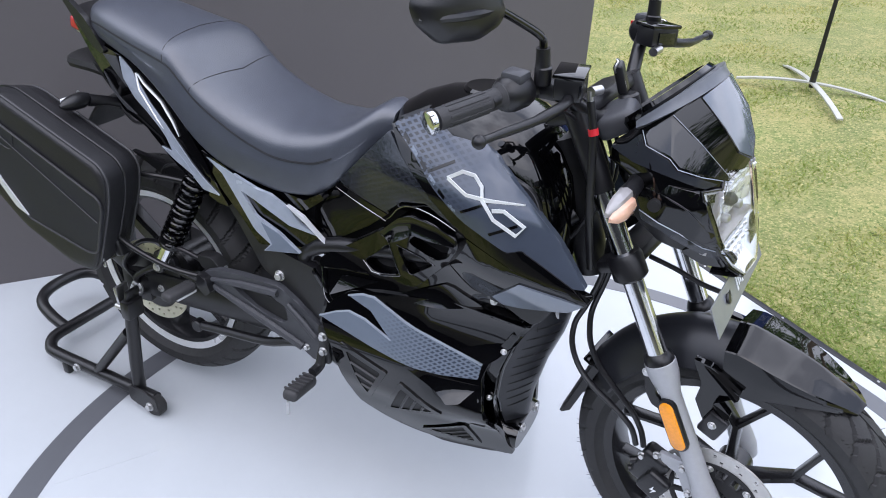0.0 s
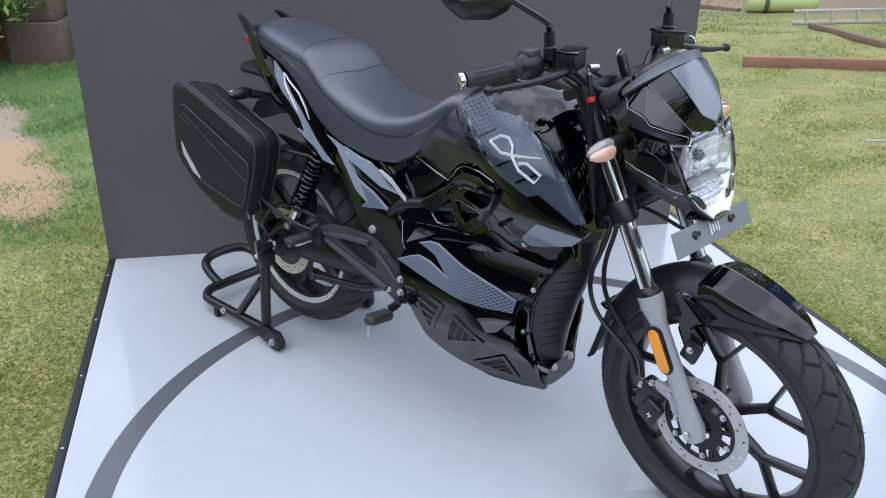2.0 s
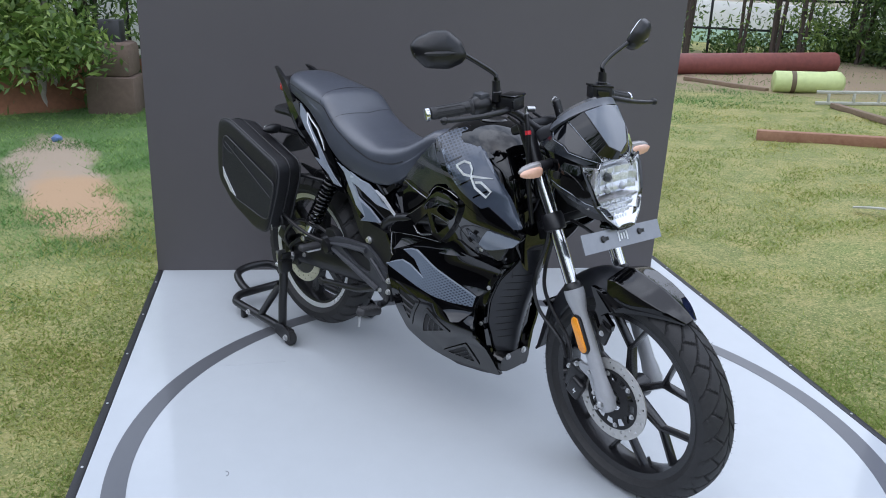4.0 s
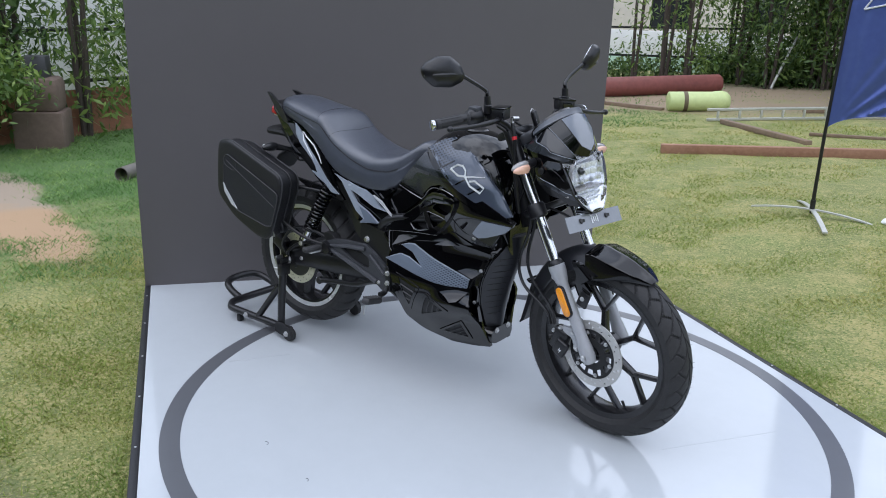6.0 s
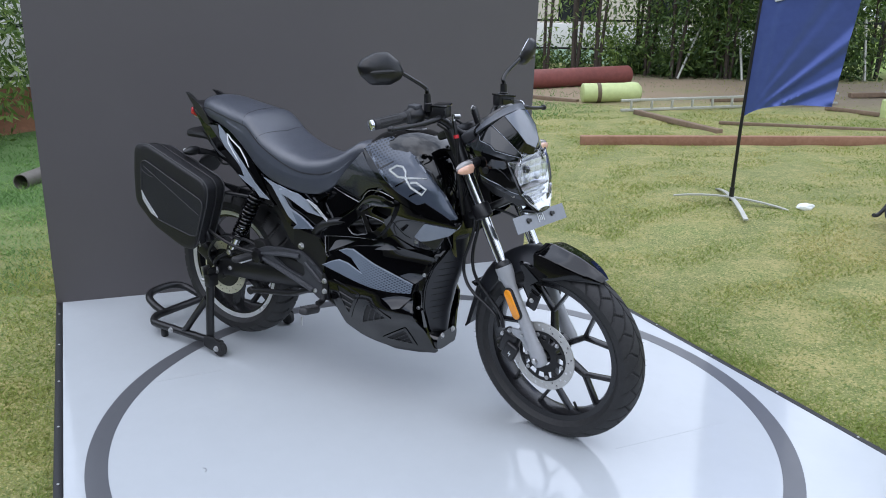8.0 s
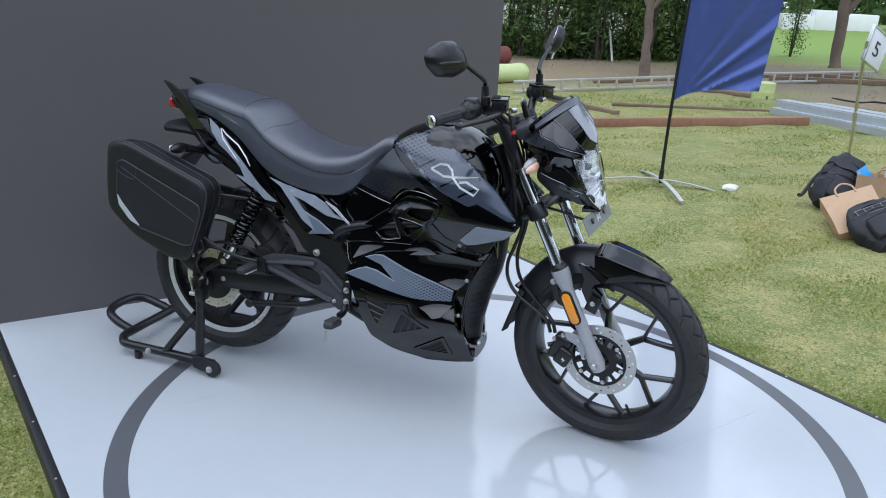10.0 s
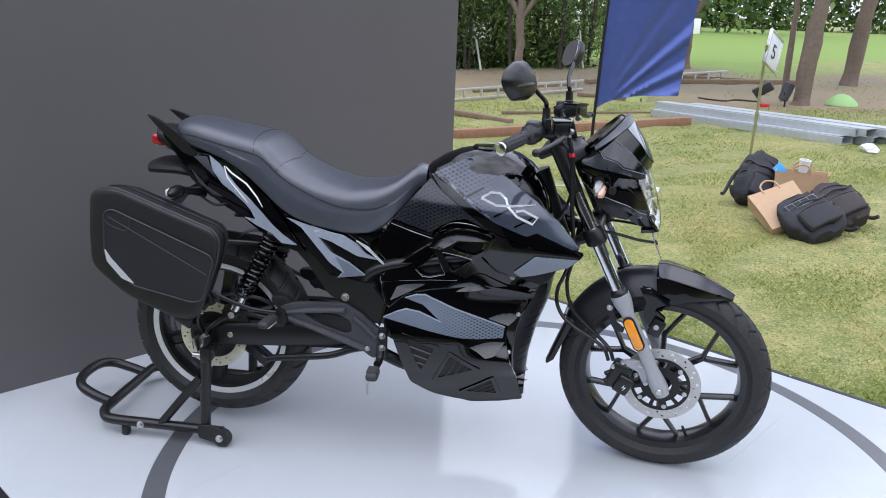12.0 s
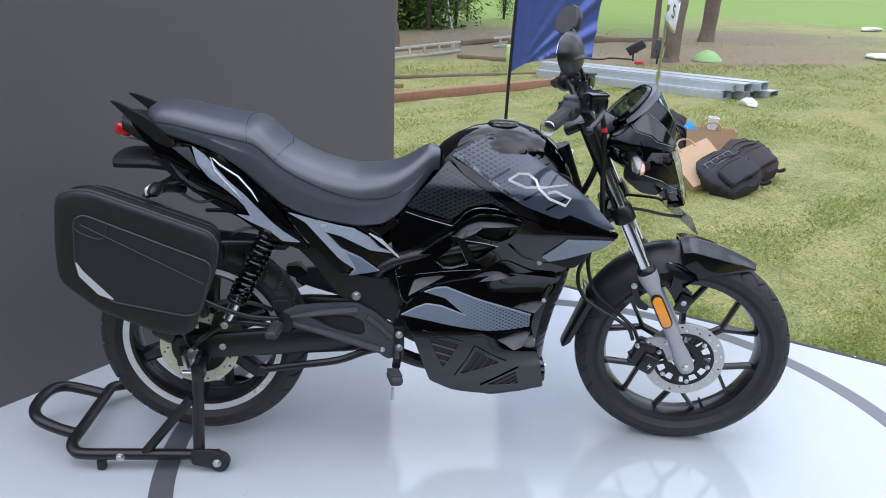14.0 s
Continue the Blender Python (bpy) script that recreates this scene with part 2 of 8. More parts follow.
def tube(bm, pts, r, seg=12, closed=False, smooth=0):
    """A round bar along the points; r a number or one for each point."""
    if smooth:
        rs = r
        if not isinstance(r, (int, float)):
            rs = [r[min(int(i / smooth), len(r) - 1)] for i in range((len(pts) - (0 if closed else 1)) * smooth + (0 if closed else 1))]
        pts, r = spline(pts, smooth, closed), rs
    pts = [Vector(p) for p in pts]
    n, rings, up = len(pts), [], None
    for i, p in enumerate(pts):
        a = pts[(i - 1) % n] if closed or i else p
        b = pts[(i + 1) % n] if closed or i < n - 1 else p
        d = (b - a).normalized()
        if up is None:
            up = d.orthogonal().normalized()
        up = (up - d * up.dot(d)).normalized()
        side = d.cross(up)
        rad = r if isinstance(r, (int, float)) else r[i]
        rings.append([bm.verts.new(p + rad * (math.cos(math.tau * k / seg) * up + math.sin(math.tau * k / seg) * side)) for k in range(seg)])
    for i in range(n if closed else n - 1):
        A, B = rings[i], rings[(i + 1) % n]
        for k in range(seg):
            bm.faces.new((A[k], A[(k + 1) % seg], B[(k + 1) % seg], B[k]))
    if not closed:
        bm.faces.new(rings[0])
        bm.faces.new(rings[-1])
    return bm


def lathe(bm, profile, m=Matrix(), seg=48, closed=False, warp=None):
    """Profile points (radius, height) turned round local z."""
    rings = []
    for r, h in profile:
        rings.append([bm.verts.new(m @ Vector(((r + (warp(r, h, k / seg) if warp else 0)) * math.cos(math.tau * k / seg), (r + (warp(r, h, k / seg) if warp else 0)) * math.sin(math.tau * k / seg), h))) for k in range(seg)])
    n = len(rings)
    for i in range(n if closed else n - 1):
        A, B = rings[i], rings[(i + 1) % n]
        for k in range(seg):
            bm.faces.new((A[k], A[(k + 1) % seg], B[(k + 1) % seg], B[k]))
    if not closed:
        for R in (rings[0], rings[-1]):
            bm.faces.new(R)
    return bm


def disc(r, h, m=Matrix(), seg=24, bevel=0.0):
    b = min(bevel, r * 0.4, h * 0.4)
    pr = [(r - b, -h / 2), (r, -h / 2 + b), (r, h / 2 - b), (r - b, h / 2)] if b else [(r, -h / 2), (r, h / 2)]
    return lathe(bmesh.new(), pr, m, seg)


def rounded(pts, r):
    """The outline with its corners rounded."""
    out, n = [], len(pts)
    for i in range(n):
        p, a, b = Vector(pts[i]), Vector(pts[i - 1]), Vector(pts[(i + 1) % n])
        u, v = a - p, b - p
        k = min(r, u.length * 0.45, v.length * 0.45)
        s, e = p + u.normalized() * k, p + v.normalized() * k
        for t in (0, 0.33, 0.67, 1):
            out.append((1 - t) ** 2 * s + 2 * t * (1 - t) * p + t * t * e)
    return out


def plate(pts, surf, thick, r=0.008, edge=0.035, bevel=0.0042, holes=(), sgn=-1):
    edge = min(edge, 0.016) if edge < 0.1 else edge
    """A shell panel: an outline (x, z) laid on y = sgn * surf(x, z), with thickness, rounded corners and bevelled rim."""
    bm = bmesh.new()
    es = []
    for loop in (pts, *holes):
        vs = [bm.verts.new((p[0], 0, p[1])) for p in (rounded([Vector(q) for q in loop], r) if r else [Vector(q) for q in loop])]
        es += [bm.edges.new((vs[i], vs[(i + 1) % len(vs)])) for i in range(len(vs))]
    bmesh.ops.triangle_fill(bm, use_beauty=True, use_dissolve=False, edges=es, normal=(0, -1, 0))
    for _ in range(5):
        big = [e for e in bm.edges if e.calc_length() > edge]
        if not big:
            break
        bmesh.ops.subdivide_edges(bm, edges=big, cuts=1)
        bmesh.ops.triangulate(bm, faces=[f for f in bm.faces if len(f.verts) > 3])
        bmesh.ops.beautify_fill(bm, faces=bm.faces, edges=[e for e in bm.edges if not e.is_boundary])
    bm.normal_update()
    base = bm.faces[:]
    ext = bmesh.ops.extrude_face_region(bm, geom=base)
    top = {v for v in ext["geom"] if isinstance(v, bmesh.types.BMVert)}
    for v in bm.verts:
        v.co.y = sgn * (surf(v.co.x, v.co.z) - (0 if v in top else thick))
    if bevel:
        rim = [e for e in bm.edges if e.verts[0] in top and e.verts[1] in top and any(any(v not in top for v in f.verts) for f in e.link_faces)]
        bmesh.ops.bevel(bm, geom=rim, offset=bevel, segments=3, affect="EDGES", profile=0.5, clamp_overlap=True)
    lay = bm.verts.layers.float_vector.new("shell")
    e = 0.003
    for v in bm.verts:
        x, z = v.co.x, v.co.z
        if abs(v.co.y - sgn * surf(x, z)) < 4e-4:
            v[lay] = Vector(((surf(x - e, z) - surf(x + e, z)) / (2 * e), sgn, (surf(x, z - e) - surf(x, z + e)) / (2 * e))).normalized()
        else:
            v[lay] = Vector((0, 0, 0))
    return bm


def flat(y):
    return lambda x, z: y


def section(w, z0, z1, x, n=24, p=2.6, y0=0.0, top=1.0):
    """A rounded cross section across x, between z0 and z1."""
    out = []
    for k in range(n):
        a = math.tau * k / n
        c, s = math.cos(a), math.sin(a)
        yy = w * math.copysign(abs(c) ** (2 / p), c)
        zz = math.copysign(abs(s) ** (2 / p), s)
        if zz > 0:
            yy *= 1 - (1 - top) * zz
        out.append(Vector((x, y0 + yy, (z0 + z1) / 2 + (z1 - z0) / 2 * zz)))
    return out


def loft(bm, rings, cap=True):
    R = [[bm.verts.new(p) for p in r] for r in rings]
    n = len(R[0])
    for A, B in zip(R, R[1:]):
        for k in range(n):
            bm.faces.new((A[k], A[(k + 1) % n], B[(k + 1) % n], B[k]))
    if cap:
        bm.faces.new(R[0])
        bm.faces.new(R[-1])
    return bm


def table(x, xs, vs):
    """Smooth reading of a short table."""
    if x <= xs[0]:
        return vs[0]
    for a, b, u, v in zip(xs, xs[1:], vs, vs[1:]):
        if x <= b:
            return u + (v - u) * (x - a) / (b - a)
    return vs[-1]


def curve(x, xs, vs):
    """Reading of a short table along a smooth curve that does not overshoot."""
    if x <= xs[0]:
        return vs[0]
    if x >= xs[-1]:
        return vs[-1]
    n = len(xs)
    i = next(k for k in range(n - 1) if x <= xs[k + 1])
    d = [(vs[k + 1] - vs[k]) / (xs[k + 1] - xs[k]) for k in range(n - 1)]

    def slope(k):
        if k == 0 or k == n - 1:
            return d[0] if k == 0 else d[-1]
        a, b = d[k - 1], d[k]
        return 0.0 if a * b <= 0 else 2 * a * b / (a + b)
    h = xs[i + 1] - xs[i]
    t = (x - xs[i]) / h
    return (2 * t ** 3 - 3 * t * t + 1) * vs[i] + (t ** 3 - 2 * t * t + t) * h * slope(i) + (3 * t * t - 2 * t ** 3) * vs[i + 1] + (t ** 3 - t * t) * h * slope(i + 1)


def between(a, b, r, h=None):
    """The pose of a bar from a to b: its local z runs along it, the middle at its middle."""
    a, b = Vector(a), Vector(b)
    return Matrix.Translation((a + b) / 2) @ (b - a).to_track_quat("Z", "Y").to_matrix().to_4x4()


def rod(a, b, r, seg=14, bevel=0.0):
    return disc(r, (Vector(b) - Vector(a)).length, between(a, b, r), seg, bevel)


def hexbolt(bm, at, axis, r, h):
    m = Matrix.Translation(at) @ Vector(axis).to_track_quat("Z", "Y").to_matrix().to_4x4()
    lathe(bm, [(r * 1.35, 0), (r * 1.35, h * 0.25), (r * 1.3, h * 0.3)], m, 18)
    lathe(bm, [(r, h * 0.3), (r, h * 0.9), (r * 0.88, h)], m, 6)
    return bm
# ---- setting: lawn, show platform, backdrop ----


def island_mat(name, a, b, c, rough=0.6, trans=0.25, spots=None):
    """Leaves or blades: each island its own shade between three colours."""
    m = bpy.data.materials.new(name)
    m.use_nodes = True
    nt = m.node_tree
    bs = nt.nodes["Principled BSDF"]
    geo = nt.nodes.new("ShaderNodeNewGeometry")
    cr = nt.nodes.new("ShaderNodeValToRGB")
    cr.color_ramp.elements[0].color, cr.color_ramp.elements[1].color = (*a, 1), (*c, 1)
    e = cr.color_ramp.elements.new(0.54)
    e.color = (*b, 1)
    src = geo.outputs["Random Per Island"]
    if spots:
        nz = node(nt, "ShaderNodeTexNoise", Scale=spots, Detail=3.0)
        nt.links.new(geo.outputs["Position"], nz.inputs["Vector"])
        mx = nt.nodes.new("ShaderNodeMix")
        mx.inputs[0].default_value = 0.6
        mr = nt.nodes.new("ShaderNodeMapRange")
        mr.inputs["From Min"].default_value, mr.inputs["From Max"].default_value = 0.35, 0.65
        nt.links.new(nz.outputs["Fac"], mr.inputs["Value"])
        nt.links.new(src, mx.inputs[2])
        nt.links.new(mr.outputs[0], mx.inputs[3])
        src = mx.outputs[0]
    nt.links.new(src, cr.inputs[0])
    nt.links.new(cr.outputs[0], bs.inputs["Base Color"])
    bs.inputs["Roughness"].default_value = rough
    if trans:
        tr = nt.nodes.new("ShaderNodeBsdfTranslucent")
        nt.links.new(cr.outputs[0], tr.inputs["Color"])
        mix = nt.nodes.new("ShaderNodeMixShader")
        mix.inputs[0].default_value = trans
        nt.links.new(bs.outputs[0], mix.inputs[1])
        nt.links.new(tr.outputs[0], mix.inputs[2])
        nt.links.new(mix.outputs[0], nt.nodes["Material Output"].inputs[0])
    return m


def step(a, b, x):
    t = np.clip((x - a) / (b - a), 0, 1)
    return t * t * (3 - 2 * t)


def ground_z(x, y):
    """Height of the lawn: level round the platform, rising gently away from it."""
    x, y = np.asarray(x, float), np.asarray(y, float)
    u = np.abs((x - 0.3405) * 0.5432 + (y + 0.104) * 0.8396)
    v = np.abs((x - 0.3405) * 0.8396 - (y + 0.104) * 0.5432)
    d = np.maximum(u - 1.27, v - 1.6)
    ys = np.where(y < 14, y, 14 + 4 * (1 - np.exp(-(np.maximum(y, 14) - 14) / 8)))
    return -0.05 + step(0.2, 2.2, d) * (0.05 + 0.018 * np.maximum(ys, -8) + 0.035 * np.clip(x, -6, 6))


def gz(x, y):
    return float(ground_z(x, y))


def lawn_material():
    m = mat("lawn", (0.17, 0.19, 0.06), 0.9, 0, 0.25, 40, bump=0.6, bump_scale=60)
    nt = m.node_tree
    b = nt.nodes["Principled BSDF"]
    geo = nt.nodes.new("ShaderNodeNewGeometry")
    pos = geo.outputs["Position"]

    def noise_at(scale, lo, hi, detail=5.0):
        n = node(nt, "ShaderNodeTexNoise", Scale=scale, Detail=detail, Roughness=0.65)
        nt.links.new(pos, n.inputs["Vector"])
        r = nt.nodes.new("ShaderNodeMapRange")
        r.inputs["From Min"].default_value, r.inputs["From Max"].default_value = lo, hi
        nt.links.new(n.outputs["Fac"], r.inputs["Value"])
        return r.outputs[0]

    def blend(base, col, fac):
        mx = nt.nodes.new("ShaderNodeMix")
        mx.data_type = "RGBA"
        nt.links.new(base, mx.inputs[6])
        mx.inputs[7].default_value = (*col, 1)
        nt.links.new(fac, mx.inputs[0])
        return mx.outputs[2]

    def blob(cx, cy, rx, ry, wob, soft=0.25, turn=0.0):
        """A patch of another ground colour with a ragged rim."""
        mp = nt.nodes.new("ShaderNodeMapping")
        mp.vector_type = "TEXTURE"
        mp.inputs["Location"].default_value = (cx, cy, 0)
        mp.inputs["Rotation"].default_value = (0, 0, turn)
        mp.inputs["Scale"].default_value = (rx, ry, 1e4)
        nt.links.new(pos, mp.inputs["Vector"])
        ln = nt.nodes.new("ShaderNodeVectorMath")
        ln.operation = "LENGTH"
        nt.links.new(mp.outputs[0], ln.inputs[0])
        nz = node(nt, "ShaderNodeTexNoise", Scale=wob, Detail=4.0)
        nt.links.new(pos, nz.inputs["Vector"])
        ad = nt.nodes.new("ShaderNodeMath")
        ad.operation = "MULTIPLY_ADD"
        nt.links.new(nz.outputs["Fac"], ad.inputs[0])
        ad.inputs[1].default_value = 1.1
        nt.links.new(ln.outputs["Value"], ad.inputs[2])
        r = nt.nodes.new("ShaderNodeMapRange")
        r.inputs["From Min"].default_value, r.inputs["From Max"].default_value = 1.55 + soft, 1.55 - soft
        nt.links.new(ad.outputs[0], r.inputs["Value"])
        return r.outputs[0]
    col = b.inputs["Base Color"].links[0].from_socket
    col = blend(col, (0.32, 0.275, 0.105), noise_at(0.9, 0.47, 0.67))
    col = blend(col, (0.12, 0.2, 0.04), noise_at(0.5, 0.55, 0.75))
    col = blend(col, (0.34, 0.295, 0.12), noise_at(2.6, 0.52, 0.66))
    col = blend(col, (0.31, 0.28, 0.11), noise_at(9, 0.5, 0.66))
    col = blend(col, (0.15, 0.19, 0.05), noise_at(38, 0.54, 0.68))
    col = blend(col, (0.38, 0.34, 0.14), noise_at(85, 0.52, 0.64, 2.0))
    col = blend(col, (0.09, 0.135, 0.03), noise_at(60, 0.54, 0.66, 2.0))
    col = blend(col, (0.08, 0.15, 0.04), blob(-5.9, 2.0, 3.7, 2.9, 0.6, 0.35))
    col = blend(col, (0.2, 0.16, 0.108), blob(-0.2, 12.3, 7.5, 2.5, 0.7, 0.3))
    col = blend(col, (0.26, 0.195, 0.125), blob(-4.0, 10.6, 4.0, 2.1, 0.8, 0.3, 0.6))
    col = blend(col, (0.25, 0.19, 0.12), blob(4.2, 9.6, 2.4, 1.2, 0.8, 0.3, 0.3))
    col = blend(col, (0.17, 0.26, 0.045), blob(8, 40, 26, 25, 0.2, 0.1))
    col = blend(col, (0.31, 0.245, 0.18), blob(-4.8, 0.27, 1.4, 0.33, 1.4, 0.12, -0.26))
    col = blend(col, (0.38, 0.25, 0.145), blob(-3.45, -0.06, 0.95, 0.27, 1.9, 0.16, -0.26))
    # out-of-view ground coloured dark, so that the bike mirrors less green
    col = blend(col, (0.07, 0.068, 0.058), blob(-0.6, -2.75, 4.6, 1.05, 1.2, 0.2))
    nt.links.new(col, b.inputs["Base Color"])
    return m


LAWN = lawn_material()
BLADE = island_mat("grass_blade", (0.15, 0.24, 0.042), (0.27, 0.32, 0.07), (0.54, 0.46, 0.19), 0.7, 0.35, 1.1)
BLADEDEEP = island_mat("deep_grass_blade", (0.06, 0.14, 0.036), (0.13, 0.26, 0.064), (0.34, 0.46, 0.15), 0.7, 0.3, 1.3)
LEAF = island_mat("leaf_green", (0.028, 0.065, 0.016), (0.075, 0.14, 0.034), (0.19, 0.28, 0.075), 0.45, 0.3)
LEAFPALE = island_mat("leaf_fresh", (0.06, 0.12, 0.025), (0.13, 0.22, 0.045), (0.3, 0.4, 0.11), 0.45, 0.35)
BARK = mat("bark", (0.17, 0.13, 0.1), 0.9, 0, 0.35, 14, bump=0.9, bump_scale=60)
BARKDARK = mat("dark_bark", (0.07, 0.055, 0.045), 0.9, 0, 0.3, 14, bump=0.8, bump_scale=60)
VINYL = mat("white_vinyl", (0.465, 0.495, 0.515), 0.1, 0, 0.03, 6, rough_vary=0.05, bump=0.03, bump_scale=40, coat=0.12)
BORDER = mat("black_border_trim", (0.012, 0.012, 0.014), 0.45, 0, 0.25, 30, bump=0.2, bump_scale=300)
RINGMAT = mat("grey_floor_ring", (0.1, 0.105, 0.115), 0.3, 0, 0.06, 10, coat=0.2)
PANELMAT = mat("charcoal_backdrop", (0.096, 0.089, 0.092), 0.55, 0, 0.05, 3, bump=0.05, bump_scale=300)

# one sheet of ground to the horizon
def axis(lo, hi, fine, far):
    a = np.arange(lo, hi, fine)
    k = np.array([0.6, 1.5, 3, 6, 12, 25, 50, 100, 200, 400, 800]) * far
    return np.concatenate([lo - k[::-1], a, hi + k])


gx, gy = axis(-9, 9, 0.3, 1), axis(-4, 18, 0.3, 1)
X, Y = np.meshgrid(gx, gy)
rng = np.random.default_rng(5)
Z = ground_z(X, Y)
near = (np.abs((X - 0.34) * 0.5432 + (Y + 0.104) * 0.8396) < 1.5) & (np.abs((X - 0.34) * 0.8396 - (Y + 0.104) * 0.5432) < 1.9)
Z = np.where(near, -0.05, Z + rng.normal(0, 0.008, Z.shape))
n, k = len(gx), len(gy)
idx = np.arange(n * k).reshape(k, n)
faces = np.stack([idx[:-1, :-1], idx[:-1, 1:], idx[1:, 1:], idx[1:, :-1]], -1).reshape(-1, 4)
me = bpy.data.meshes.new("ground")
me.from_pydata(np.stack([X, Y, Z], -1).reshape(-1, 3).tolist(), [], faces.tolist())
me.polygons.foreach_set("use_smooth", [True] * len(faces))
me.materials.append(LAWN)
ground = tagged(new("ground", me), "patchy green and straw lawn with bare sandy earth and an added dark patch", "ground", kind="structure")


def blades(name, count, r0, r1, a0, a1, seed, west, material, label):
    """Grass blades round the platform, thinning out smoothly with distance."""
    r = np.random.default_rng(seed)
    rad, ang = r0 + (r1 - r0) * r.uniform(0, 1, count) ** 1.5, np.radians(r.uniform(a0, a1, count))
    x, y = 0.3405 + rad * np.cos(ang), -0.104 + rad * np.sin(ang)
    u, v = (x - 0.3405) * 0.5432 + (y + 0.104) * 0.8396, (x - 0.3405) * 0.8396 - (y + 0.104) * 0.5432
    ok = ~((np.abs(u) < 1.29) & (np.abs(v) < 1.66))
    sand = (((x + 4.1) * 0.966 - (y - 0.1) * 0.26) / 1.55) ** 2 + (((x + 4.1) * 0.26 + (y - 0.1) * 0.966) / 0.3) ** 2
    sand /= 1 + 0.34 * np.sin(4.1 * x + 6.0 * y) + 0.22 * np.sin(9.0 * x - 5.0 * y)
    ok &= (sand > r.uniform(0.4, 1.1, count)) | (r.uniform(0, 1, count) < 0.012)
    patch = np.sin(1.7 * x + 0.8 * y + 1.1 * np.sin(0.9 * y)) + np.sin(2.3 * y - 1.1 * x + 0.7 * np.sin(1.3 * x))
    # no blades on the darkened out-of-view ground
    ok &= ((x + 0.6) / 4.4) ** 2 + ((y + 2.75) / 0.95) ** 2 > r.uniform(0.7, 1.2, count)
    ok &= ~((y > 8.8) & (r.uniform(0, 1, count) < 0.88))
    ok &= (x + 0.35 * np.sin(2.1 * y) + r.normal(0, 0.35, count) < -2.55) == west
    x, y, rad, patch = x[ok], y[ok], rad[ok], patch[ok]
    m = len(x)
    z = ground_z(x, y) - 0.004
    tall = 0.8 + 0.5 * np.clip(-x - 2.5, 0, 1.6) + 0.25 * np.clip(patch, 0, 2) + np.clip(rad - 5, 0, 8) * 0.06
    h, a, w = r.uniform(0.008, 0.024, m) * tall * np.where(r.uniform(0, 1, m) < 0.03 + 0.05 * (patch > 1.0), r.uniform(1.4, 2.3, m), 1.0), r.uniform(0, math.tau, m), r.uniform(0.0016, 0.0034, m) * (1 + 0.12 * rad)
    lean, b = r.uniform(0.4, 2.4, m) * h, r.uniform(0, math.tau, m)
    P = np.empty((m, 3, 3))
    P[:, 0] = np.stack([x - w * np.cos(a), y - w * np.sin(a), z], -1)
    P[:, 1] = np.stack([x + w * np.cos(a), y + w * np.sin(a), z], -1)
    P[:, 2] = np.stack([x + lean * np.cos(b), y + lean * np.sin(b), z + h], -1)
    me = bpy.data.meshes.new(name)
    me.vertices.add(m * 3)
    me.vertices.foreach_set("co", P.reshape(-1))
    me.loops.add(m * 3)
    me.loops.foreach_set("vertex_index", np.arange(m * 3))
    me.polygons.add(m)
    me.polygons.foreach_set("loop_start", np.arange(m) * 3)
    me.update(calc_edges=True)
    me.materials.append(material)
    return tagged(new(name, me), label, "grass", kind="stuff")


blades("grass", 760000, 1.25, 15.0, -8, 250, 1, False, BLADE, "short mown grass, green with straw-coloured patches")
blades("grass", 760000, 1.25, 15.0, -8, 250, 1, True, BLADEDEEP, "longer deep green grass near the hedge")

# platform with vinyl top, black trim and a ring
PLAT = pose(0.3405, -0.104, 0, 0, 0, -32.9)
plat = thing("platform", PLAT, "low white vinyl-topped display platform with black edge trim", "platform", kind="structure")
part("vinyl_top", boxed((3.2, 2.496, 0.048), 0.0, pose(-0.02, 0, -0.024)), VINYL, plat, "glossy white vinyl floor")
for s in (-1, 1):
    trim = part("edge_trim", boxed((3.2, 0.028, 0.054), 0.004, pose(-0.02, s * 1.2625, -0.0255)), BORDER, plat, "black edge trim")
    for i in range(9):
        part("trim_screw", disc(0.0045, 0.003, pose(-1.45 + 0.36 * i, s * 1.2625, 0.0025), 12, 0.001), STEEL, trim)
part("edge_trim", boxed((0.028, 2.553, 0.054), 0.004, pose(1.5945, 0, -0.0255)), BORDER, plat, "black edge trim")
part("edge_trim", boxed((0.028, 2.553, 0.054), 0.004, pose(-1.6345, 0, -0.0255)), BORDER, plat, "black edge trim")
bm = bmesh.new()
lathe(bm, [(1.129, 0.0002), (1.195, 0.0002), (1.195, 0.0012), (1.129, 0.0012)], pose(0.0074, 0.004, 0), 200, closed=True)
part("floor_ring", bm, RINGMAT, plat, "dark grey ring laid on the floor")
for a, b in (((0.451, 0.421), (0.453, 0.891)), ((-0.599, -0.928), (-0.611, -0.682))):
    part("vinyl_crease", rod((a[0], a[1], 0.0002), (b[0], b[1], 0.0002), 0.0007, 6), VINYL, plat)
for x, y, r in ((0.071, -0.859, 0.013), (0.317, -0.761, 0.009)):
    part("scuff", tube(bmesh.new(), [(x + r * math.cos(t), y + r * math.sin(t), 0.0004) for t in [0.5 + 0.3 * i for i in range(9)]], 0.0009, 5), RINGMAT, plat)

PAN = Matrix.Translation((-0.975, 0.69, 0)) @ pose(0, 0, 0, 0, 0, 53.8)
backdrop = thing("backdrop_panel", PAN, "tall plain charcoal-grey display backdrop", "backdrop panel", kind="structure")
bm = bmesh.new()
rr = random.Random(3)
cols, rows = 25, 25
V = [[bm.verts.new((-1.228 + 2.456 * i / (cols - 1), 0.0012 * math.sin(i * 0.9 + 0.4 * j) * (0 < i < cols - 1) * (0 < j < rows - 1), 0.0 + 2.44 * j / (rows - 1))) for i in range(cols)] for j in range(rows)]
